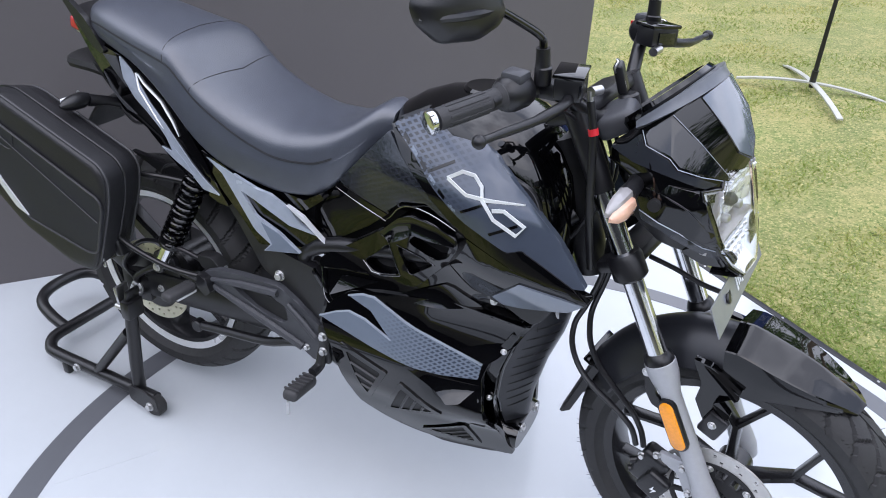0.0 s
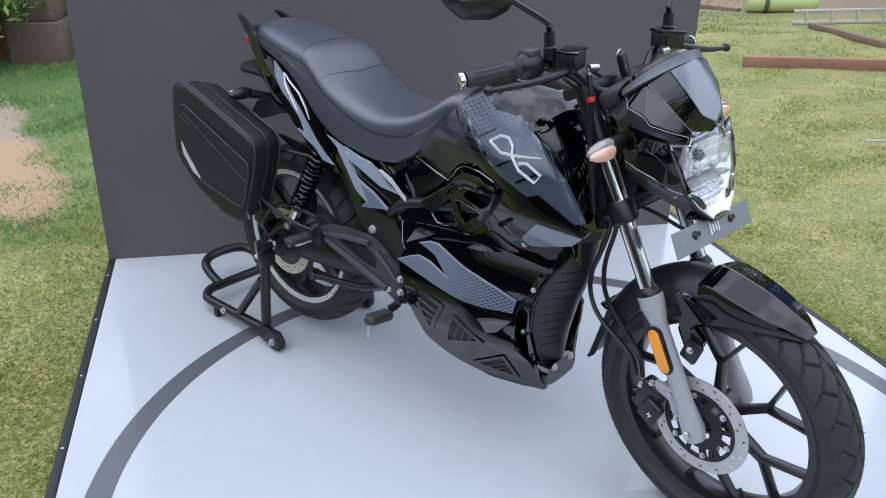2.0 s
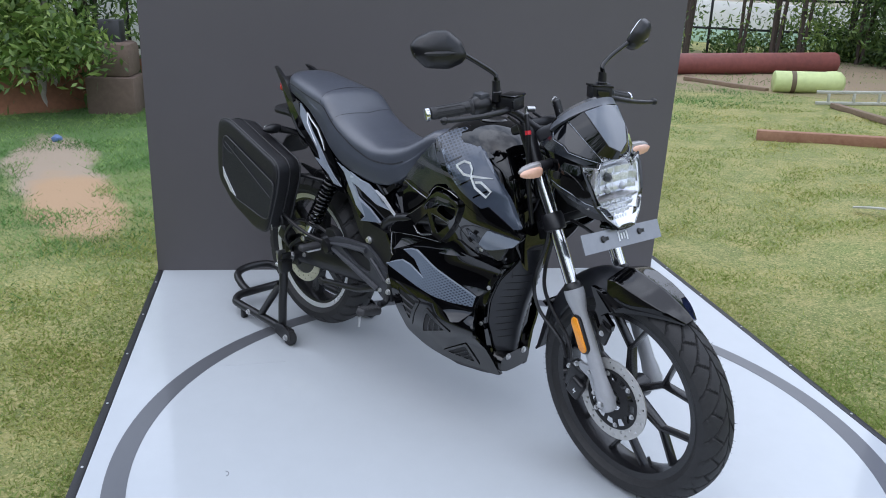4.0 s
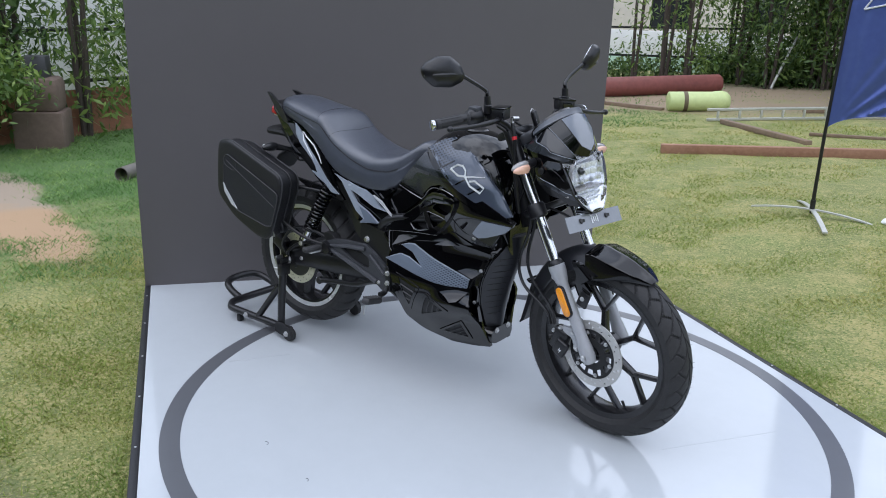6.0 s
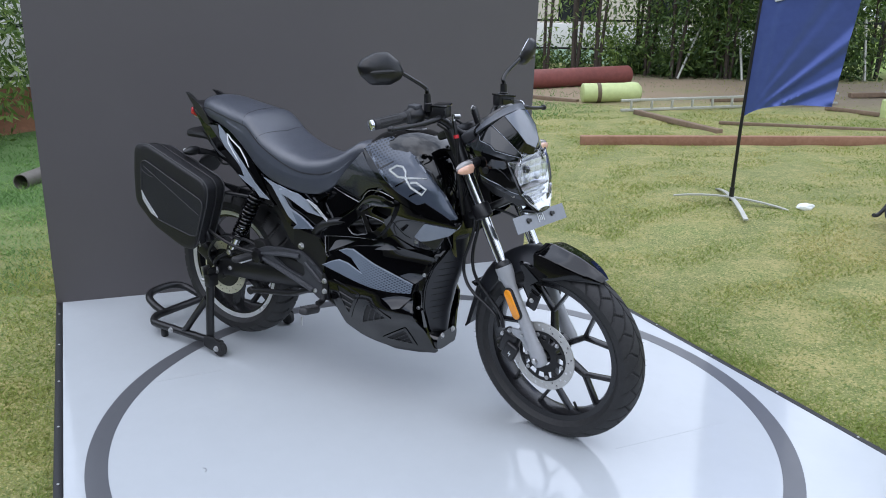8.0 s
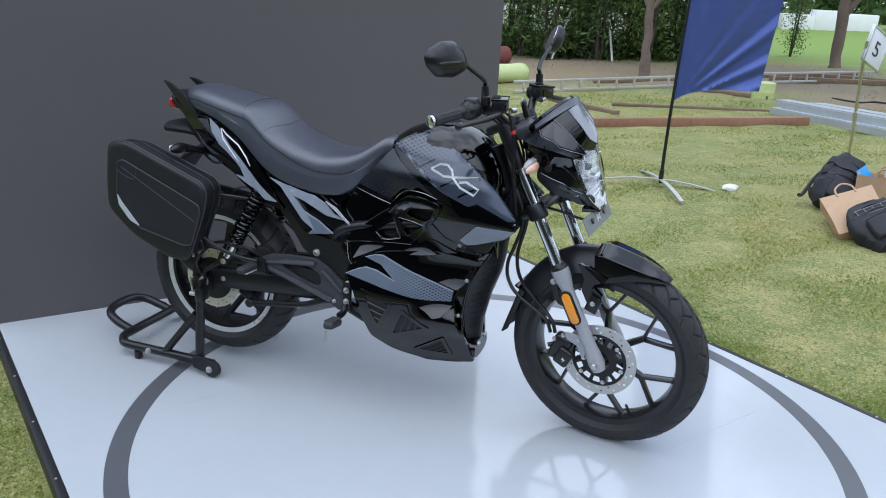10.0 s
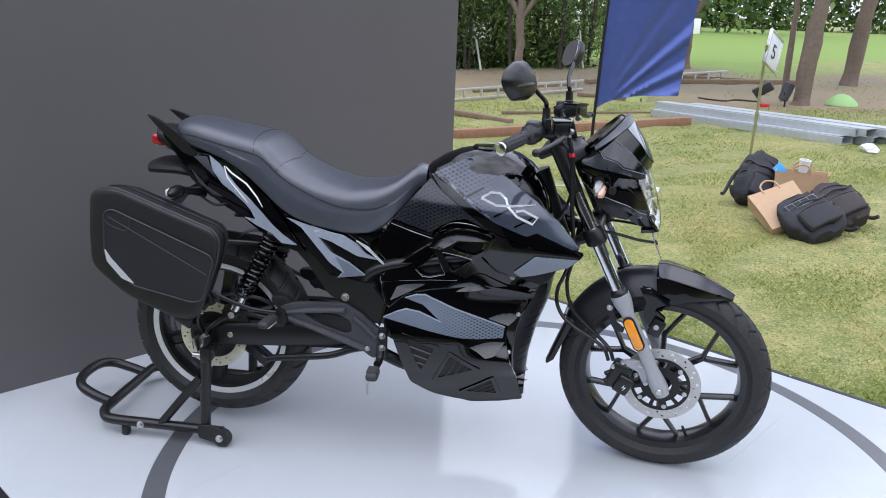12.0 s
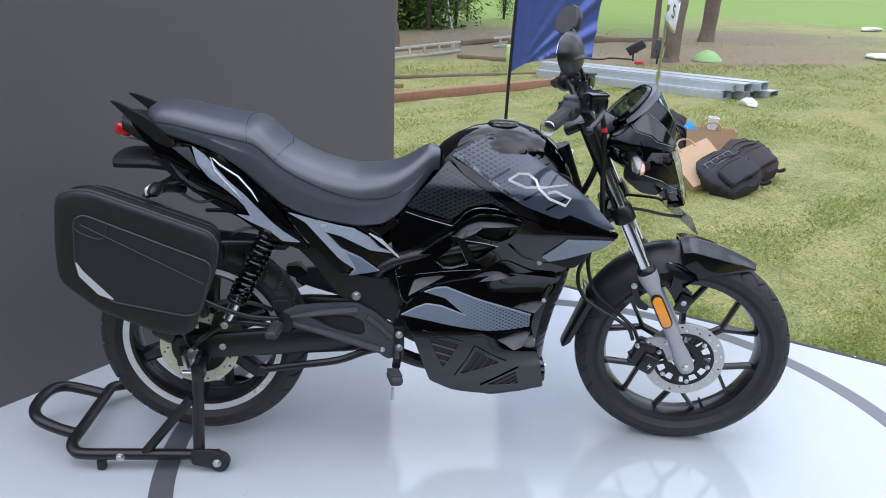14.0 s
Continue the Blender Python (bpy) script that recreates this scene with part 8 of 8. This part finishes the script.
G0 = lambda x, y: gz(x, y)
backpack(pose(1.93, 2.56, G0(1.93, 2.56) + 0.04, -64, -24, 22), 0.33, 0.36, 0.17, NYLON, "black nylon backpack with pale cords lying on the grass", 1, grid=True)
backpack(pose(2.15, 2.84, G0(2.15, 2.84) + 0.04, -58, -24, 18), 0.28, 0.34, 0.16, NYLONGREY, "dark brown nylon backpack slumped on the grass", 2)
backpack(pose(1.58, 3.3, G0(1.58, 3.3) + 0.02, -28, 28, 10), 0.28, 0.38, 0.22, NYLON, "black backpack with a bright blue tag on the grass", 3, tag=True)


def paper_bag(m, w, h, d, label):
    bag = thing("paper_bag", m, label, "paper bag", "bags on the lawn")
    bm = bmesh.new()
    rings = []
    for z, k in ((0, 1.0), (0.002, 1.0), (h * 0.35, 0.97), (h * 0.7, 0.99), (h, 1.02), (h - 0.003, 0.99), (h * 0.5, 0.95), (0.01, 0.96)):
        g = 0.16 * d * math.sin(math.pi * min(1, z / h))
        rings.append([Vector((x * k, y * k, z)) for x, y in ((-w / 2, -d / 2), (0, -d / 2 - 0.006 * math.sin(z * 30)), (w / 2, -d / 2), (w / 2 - g, 0), (w / 2, d / 2), (0, d / 2 + 0.006 * math.sin(z * 25)), (-w / 2, d / 2), (-w / 2 + g, 0))])
    part("bag_paper", loft(bm, rings), KRAFT, bag, "", None, 20)
    for s in (-1, 1):
        part("handle", tube(bmesh.new(), [(-w * 0.18, s * d * 0.5, h * 0.93), (-w * 0.16, s * d * 0.5, h * 1.12), (0, s * d * 0.5, h * 1.22), (w * 0.16, s * d * 0.5, h * 1.12), (w * 0.18, s * d * 0.5, h * 0.93)], 0.0062, 8, smooth=4), KRAFT, bag, "twisted paper handle")
    return bag


paper_bag(pose(1.77, 2.74, G0(1.77, 2.74) + 0.04, -62, -22, 12), 0.3, 0.33, 0.1, "tilted brown kraft paper bag with handles")
paper_bag(pose(1.9, 3.29, G0(1.9, 3.29), 0, 0, -14), 0.33, 0.27, 0.16, "upright brown kraft paper carrier bag")
cup = lathe(bmesh.new(), [(0.028, 0), (0.036, 0.07), (0.038, 0.085), (0.034, 0.085), (0.03, 0.02)], Matrix(), 24)
solid("paper_cup", cup, PLASTICWHITE, pose(1.91, 3.32, G0(1.9, 3.29) + 0.262, 6, 4, 0), "pale grey cup resting on the paper bag", "cup")
# flood lamps by the tree
for x, y, a, r in ((2.74, 9.13, -30, 0), (3.02, 8.9, 60, 1)):
    fl = thing("flood_lamp", pose(x, y, gz(x, y), 0, 0, a), "dark grey garden flood lamp on a short stake", "flood lamp", "flood lamps")
    part("stake", rod((0, 0, -0.02), (0, 0, 0.14), 0.012), POLEBLK, fl)
    part("lamp_bracket", tube(bmesh.new(), [(-0.09, 0, 0.2), (-0.05, 0, 0.13), (0.05, 0, 0.13), (0.09, 0, 0.2)], 0.008, 8), POLEBLK, fl)
    part("lamp_head", boxed((0.26, 0.06, 0.13), 0.012, pose(0.03, 0, 0.2, 25, -32, 0)) if not r else lathe(bmesh.new(), [(0.05, -0.12), (0.065, -0.11), (0.07, 0.11), (0.05, 0.12)], pose(0, 0, 0.2, 14, 10, 0), 20), DARKGREY, fl)
solid("cable", tube(bmesh.new(), [(x, y, gz(x, y) + 0.015) for x, y in ((2.0, 9.6), (2.3, 9.3), (2.5, 9.45), (2.78, 9.25))], 0.012, 8, smooth=5), POLEBLK, Matrix(), "black cable on the bare earth", "cable")
solid("red_connector", boxed((0.11, 0.07, 0.045), 0.012), REDRING, pose(2.76, 8.85, gz(2.76, 8.85) + 0.02, 0, 0, 30), "red plug box on the earth", "connector")
# ---- trees, hedges, fences and buildings round the lawn ----
def leaf_mesh(name, centres, spread, count, size, seed, material, long=2.6, droop=0.3):
    """Many small pointed leaves round the centres."""
    r = np.random.default_rng(seed)
    c = np.asarray(centres, float)
    i = r.integers(0, len(c), count)
    p = c[i] + r.normal(0, 1, (count, 3)) * np.asarray(spread)
    d = r.normal(0, 1, (count, 3))
    d[:, 2] -= droop
    d /= np.linalg.norm(d, axis=1)[:, None]
    s = np.cross(d, r.normal(0, 1, (count, 3)))
    s /= np.linalg.norm(s, axis=1)[:, None]
    L = size * r.uniform(0.6, 1.5, count)[:, None]
    W = L / long
    P = np.stack([p, p + d * L * 0.45 + s * W * 0.5, p + d * L, p + d * L * 0.45 - s * W * 0.5], 1).reshape(-1, 3)
    me = bpy.data.meshes.new(name)
    me.vertices.add(count * 4)
    me.vertices.foreach_set("co", P.reshape(-1))
    me.loops.add(count * 4)
    me.loops.foreach_set("vertex_index", np.arange(count * 4))
    me.polygons.add(count)
    me.polygons.foreach_set("loop_start", np.arange(count) * 4)
    me.update(calc_edges=True)
    me.materials.append(material)
    return me


def crown_part(name, me, parent, label=""):
    ob = new(name, me)
    ob.parent = parent
    return tagged(ob, label)


def trunk_mesh(pts, radii, seed, seg=14, lump=0.12):
    bm = bmesh.new()
    tube(bm, pts, radii, seg, smooth=5)
    for v in bm.verts:
        k = noise.noise(v.co * 5 + Vector((seed, 0, 0))) * lump * max(radii)
        v.co += Vector((k, k * 0.7, 0))
    return bm


def slender(seed, m, h, count):
    """A thin young tree with sprays of long leaves."""
    r = random.Random(seed)
    t = thing("slender_tree", m, "slender leafy young tree in a row along the fence", "tree", "row of slender trees")
    stems, cs = [], []
    for k in range(3):
        a = r.uniform(0, math.tau)
        x, y = 0.12 * math.cos(a), 0.12 * math.sin(a)
        part("trunk", trunk_mesh([(x * 0.4, y * 0.4, -0.1), (x, y, h * 0.3), (x * 1.8, y * 1.4, h * 0.65), (x * 2.6, y * 2.2, h)], [0.035, 0.03, 0.022, 0.008], seed + k, 8), BARKDARK, t)
        for i in range(16):
            z = h * (0.12 + 0.88 * i / 15)
            b = r.uniform(0, math.tau)
            l = r.uniform(0.1, 0.5) * (1 - 0.3 * z / h)
            f = z / h
            cs.append((x * (1 + 1.6 * f) + l * math.cos(b), y * (1 + 1.2 * f) + l * math.sin(b), z))
    crown_part("crown", leaf_mesh("crown", cs, (0.16, 0.16, 0.2), count, 0.12, seed, LEAF if seed % 2 else LEAFPALE, 3.6, 0.6), t)
    return t


rr = random.Random(11)
bare = slender(24, pose(-5.75, 13.6, 0.05), 4.2, 420)
for x, y in ((-5.05, 13.5), (-6.6, 13.0)):
    copy_thing(bare, pose(x, y, gz(x, y) - 0.03, 0, 0, rr.uniform(0, 360)))
kinds = [slender(21, pose(-2.25, 14.1, 0.05), 3.6, 2000), slender(22, pose(-4.6, 13.6, 0.1), 3.9, 2000), slender(23, pose(-3.7, 14.1, 0.1), 3.4, 2000)]
spots = [(-3.0, 13.7), (-2.5, 14.4), (-2.0, 13.9), (-1.6, 14.6), (-1.1, 14.0), (-0.6, 14.9), (-0.2, 14.3), (-4.1, 14.8), (-8.2, 11.4), (-2.8, 15.2), (0.35, 15.6), (-6.9, 4.2), (-7.3, 3.2), (-7.2, 2.3), (-7.6, 1.7), (-7.4, 5.2), (-7.8, 6.3), (-8.0, 7.5), (-8.1, 8.8), (-8.0, 10.2), (-7.9, 0.9), (-8.2, 0.1), (-8.6, -0.8)]
for i, (x, y) in enumerate(spots):
    copy_thing(kinds[i % 3], pose(x, y, gz(x, y) - 0.03, 0, 0, rr.uniform(0, 360)))
copy_thing(kinds[0], pose(0.72, 16.9, gz(0.7, 16.9), 0, 0, 40) @ Matrix.Scale(0.62, 4))
copy_thing(kinds[2], pose(1.6, 17.6, gz(1.6, 17.6), 0, 0, 70) @ Matrix.Scale(0.5, 4))


def tree(x, y, r0, lean, label, seed, fork=None, h=3.2):
    t = thing("tree", pose(x, y, gz(x, y)), label, "tree")
    lx, ly = lean
    part("trunk", trunk_mesh([(0, 0, -0.12), (0.0, 0, 0.05), (lx * 0.3, ly * 0.3, h * 0.3), (lx * 0.7, ly * 0.7, h * 0.6), (lx, ly, h)], [r0 * 1.5, r0 * 1.15, r0, r0 * 0.9, r0 * 0.75], seed, 16, 0.35), BARK, t, "rough brown bark")
    cs = []
    q = random.Random(seed)
    limbs = fork or [((q.uniform(-1.2, 1.2), q.uniform(-1.2, 1.2)), h * 0.75) for _ in range(4)]
    for (bx, by), z0 in limbs:
        f = z0 / h
        a = Vector((lx * f, ly * f, z0))
        pts = [a, a + Vector((bx * 0.35, by * 0.35, 0.55)), a + Vector((bx, by, 1.6))]
        part("limb", trunk_mesh(pts, [r0 * 0.6, r0 * 0.45, r0 * 0.2], seed + 1, 10, 0.2), BARK, t)
        cs += [tuple(pts[2] + Vector((q.uniform(-0.8, 0.8), q.uniform(-0.8, 0.8), q.uniform(0.2, 1.2)))) for _ in range(6)]
    crown_part("crown", leaf_mesh("crown", cs, (0.5, 0.5, 0.35), 3500, 0.13, seed, LEAF, 2.4, 0.3), t)
    return t


tree(-0.7, 10.95, 0.065, (-0.05, 0.1), "forked brown garden tree on bare earth", 31, [((-0.9, 0.3), 1.05), ((1.0, 0.2), 1.05), ((0.1, 0.6), 1.2)], 1.5)
tree(3.27, 9.12, 0.1, (0.16, 0.15), "knobbly brown tree trunk on bare earth", 32, None, 3.4)
tree(3.13, 9.5, 0.036, (0.0, 0.15), "thin brown tree beside a larger trunk", 33, None, 3.4)
tree(4.63, 11.8, 0.105, (0.25, 0.1), "smooth brown tree trunk on the lawn edge", 34, None, 3.6)
tree(2.34, 14.74, 0.1, (-0.1, 0.2), "dark brown tree standing on the lawn", 35, [((0.9, 0.1), 0.9), ((-0.5, 0.6), 2.4), ((0.4, -0.6), 2.6)], 3.6)
# strangler-rooted tree at the sandy corner
t = thing("fig_tree", pose(-7.6, 1.05, gz(-7.6, 1.05)), "pale fig tree with hanging roots at the lawn corner", "tree")
for k in range(9):
    a = math.tau * k / 9
    q = random.Random(k)
    part("root", trunk_mesh([(0.42 * math.cos(a), 0.42 * math.sin(a), -0.1), (0.24 * math.cos(a), 0.24 * math.sin(a), 0.25), (0.16 * math.cos(a + 0.4), 0.16 * math.sin(a + 0.4), 1.0), (0.1 * math.cos(a + 0.8), 0.1 * math.sin(a + 0.8), 2.6)], [0.03, 0.045, 0.06, 0.06], k, 8, 0.3), mat("pale_bark", (0.4, 0.36, 0.31), 0.9, 0, 0.3, 12, bump=0.7, bump_scale=50) if k == 0 else bpy.data.materials["pale_bark"], t)
crown_part("crown", leaf_mesh("crown", [(0.2, -0.3, 1.5), (0.4, -0.5, 1.2), (0.5, -0.2, 0.95), (0.1, 0.1, 1.7), (-0.3, 0.0, 2.2), (0.1, -0.7, 2.0), (0.45, -0.35, 1.35)], (0.26, 0.24, 0.26), 2600, 0.13, 77, LEAFPALE, 2.4, 0.4), t)
# planter with shrub, red earth bank
EARTHBLOCK = mat("weathered_brown_block", (0.17, 0.12, 0.095), 0.9, 0, 0.3, 10, bump=0.5, bump_scale=40)
pl = thing("planter_pillar", pose(-6.92, 1.67, gz(-6.92, 1.67), 0, 0, 52), "square weathered brown planter block at the hedge", "planter")
part("planter_base", boxed((0.5, 0.5, 0.42), 0.03, pose(0, 0, 0.17)), EARTHBLOCK, pl)
part("planter_top", boxed((0.44, 0.44, 0.36), 0.06, pose(0, 0, 0.55)), EARTHBLOCK, pl)
part("planter_cap", boxed((0.22, 0.22, 0.24), 0.01, pose(0.0, 0, 0.83)), mat("dark_metal", (0.05, 0.05, 0.055), 0.5), pl)
bm = bmesh.new()
bmesh.ops.create_grid(bm, x_segments=40, y_segments=6, size=1)
for v in bm.verts:
    u, w = v.co.x, v.co.y
    v.co = Vector((-7.15 - 0.35 * (w + 1) * 0.5 + 0.05 * noise.noise(Vector((u * 9, w, 0))), 3.6 + u * 4.6, -0.25 + (0.3 + 0.14 * (w + 1)) * (w + 1) * 0.5 + 0.05 * noise.noise(Vector((u * 14, w * 3, 2)))))
solid("earth_bank", bm, BRICKRED, Matrix(), "low bank of crumbling red earth under the hedge", "earth bank", kind="structure")
m, L = span((-4.55, 1.2), (-5.5, 2.9))
solid("drain_pipe", lathe(bmesh.new(), [(0.058, -L / 2), (0.064, -L / 2), (0.064, L / 2), (0.058, L / 2)], pose(0, 0, 0, 0, 90, 0), 32, closed=True), mat("dull_brown_pipe", (0.13, 0.115, 0.1), 0.6, 0, 0.3, 12, bump=0.3, bump_scale=60), m @ pose(0, 0, 0.058), "dull brown drain pipe lying open-ended on the grass", "pipe")
# undergrowth along the fences
r2 = np.random.default_rng(8)
cs = [(x, 13.6 + 0.13 * (x + 8) + r2.uniform(0, 1.2), 0.15 + r2.uniform(0, 0.9) ** 2) for x in np.linspace(-9, 0.2, 60) if x > -4.3 or r2.uniform() < 0.25]
tagged(new("undergrowth", leaf_mesh("undergrowth", cs, (0.25, 0.25, 0.2), 16000, 0.1, 4, LEAF, 2.4)), "dense dark green shrubs along the fence", "shrubs", kind="stuff")
cs = [(-7.35 - r2.uniform(0, 1.2), y, 0.45 + r2.uniform(0, 2.2)) for y in np.linspace(-2.5, 10, 60)]
tagged(new("hedge", leaf_mesh("hedge", cs, (0.2, 0.2, 0.35), 9000, 0.11, 5, LEAFPALE, 4.6, 0.7)), "tall dark green bamboo-like hedge", "hedge", kind="stuff")
cs = [(-6.75 + r2.uniform(-0.2, 0.4), 0.3 + r2.uniform(0, 1.15), 0.42 + r2.uniform(0, 0.32)) for _ in range(34)]
tagged(new("shrub", leaf_mesh("shrub", cs, (0.14, 0.14, 0.13), 2600, 0.085, 6, LEAFPALE, 2.7, 0.35)), "broad-leaved green shrub beside the planter", "shrub", kind="stuff")
cs = [(x, y, z) for x, y, z in zip(r2.uniform(-3.2, -0.35, 50), r2.uniform(15.0, 16.5, 50), r2.uniform(0.4, 4.0, 50))]
tagged(new("hedge", leaf_mesh("hedge", cs, (0.4, 0.4, 0.45), 8000, 0.12, 9, LEAF, 3.0, 0.4)), "dense dark green trees behind the fence", "hedge", kind="stuff")
# far trees; their tops, out of view, are raised to darken low reflections
cs = [(x, 68 + r2.uniform(-3, 3), r2.uniform(0.3, 9.0)) for x in np.linspace(-30, 75, 260)]
tagged(new("far_hedge", leaf_mesh("far_hedge", cs, (1.1, 0.8, 1.0), 40000, 0.6, 10, LEAF, 2.0, 0.2)), "far green tree line beyond the lawn", "tree line", kind="stuff")
cs = [(x, 46 + r2.uniform(-1, 1), r2.uniform(0.6, 11.0)) for x in np.linspace(-26, 12, 150)]
tagged(new("far_hedge", leaf_mesh("far_hedge", cs, (1.0, 0.8, 1.0), 34000, 0.45, 12, LEAF, 2.0, 0.2)), "green trees beyond a white wall", "tree line", kind="stuff")
# unseen trees added behind the viewer, a dark surround for the bike to mirror
a = np.linspace(math.radians(150), math.radians(400), 150)
cs = np.stack([22 * np.cos(a) + r2.normal(0, 1, 150), -2 + 22 * np.sin(a) * 0.9 + r2.normal(0, 1, 150), r2.uniform(0.3, 6.5, 150)], -1)
cs = cs[cs[:, 1] < 4]
tagged(new("unseen_hedge", leaf_mesh("unseen_hedge", cs, (1.0, 1.0, 0.9), 34000, 0.5, 13, LEAF, 2.0, 0.2)), "unseen green hedge added behind the viewer for dark reflections", "hedge", kind="stuff")


# black fences
def fence(a, b, n, h, label):
    m, L = span(a, b)
    f = thing("fence", m, label, "fence", "garden fences")
    for z in (h * 0.42, h * 0.98):
        part("rail", boxed((L, 0.04, 0.045), 0.004, pose(0, 0, z)), FENCEBLK, f)
    for i in range(n):
        part("post", boxed((0.045, 0.045, h + 0.15), 0.004, pose(-L / 2 + L * i / (n - 1), 0, h / 2 - 0.05)), FENCEBLK, f)
    return f


fence((-9.5, 13.4), (0.4, 15.4), 8, 1.05, "black iron rail fence behind young trees")
fence((-8.35, -2.5), (-8.6, 12.5), 10, 1.15, "black iron rail fence behind the hedge")
for a, b in (((-2.9, 13.6), (-2.65, 14.1)), ((-1.7, 13.7), (-2.0, 14.2)), ((0.3, 14.6), (0.1, 15.1))):
    solid("garden_stake", rod((a[0], a[1], gz(*a)), (b[0], b[1], gz(*b) + 1.1), 0.025), ALLOY, Matrix(), "pale leaning stake by the fence", "stake", "garden stakes")
# house beyond the fence
house = thing("house", pose(-9.4, 22.0, 0, 0, 0, 24), "pale plastered house with dark openings beyond the trees", "house")
part("wall", boxed((9, 4, 6.5), 0.02, pose(0, 0, 3.2)), BEIGE, house, "pale plaster wall")
part("roof", boxed((9.4, 4.4, 0.25), 0.03, pose(0, 0, 6.55)), CONCRETE, house)
for x in (-2.4, 0.6, 3.2):
    for z in (1.9,):
        w = part("window", boxed((1.3, 0.14, 1.9), 0.01, pose(x, -2.0, z)), BEIGE, house)
        part("pane", boxed((1.1, 0.05, 1.7), 0.0, pose(x, -2.06, z)), DARKGLASS, w, "dark window pane")
        part("sill", boxed((1.4, 0.2, 0.08), 0.01, pose(x, -2.08, z - 0.98)), PLASTER, w)
wall = thing("garden_wall", pose(-6.5, 17.2, 0, 0, 0, 16), "white boundary wall with a mint green base", "garden wall", kind="structure")
part("wall_top", boxed((11, 0.18, 0.62), 0.01, pose(0, 0, 0.72)), PLASTER, wall)
part("wall_base", boxed((11, 0.24, 0.5), 0.01, pose(0, -0.02, 0.16)), MINT, wall, "mint green base")
wall = thing("garden_wall", pose(-10.2, 4.0, 0, 0, 0, 92), "white boundary wall behind the hedge", "garden wall", kind="structure")
part("wall_top", boxed((19, 0.2, 2.3), 0.01, pose(0, 0, 0.85)), PLASTER, wall)
far = thing("white_building", pose(3.65, 41.5, 0.35, 0, 0, 4), "low stepped white building at the lawn's far edge", "building")
for x, w, h in ((-1.35, 1.4, 0.75), (-0.05, 1.2, 1.0), (1.3, 1.5, 0.9)):
    part("block", boxed((w, 2.5, h), 0.03, pose(x, 0, h / 2)), PLASTER, far)
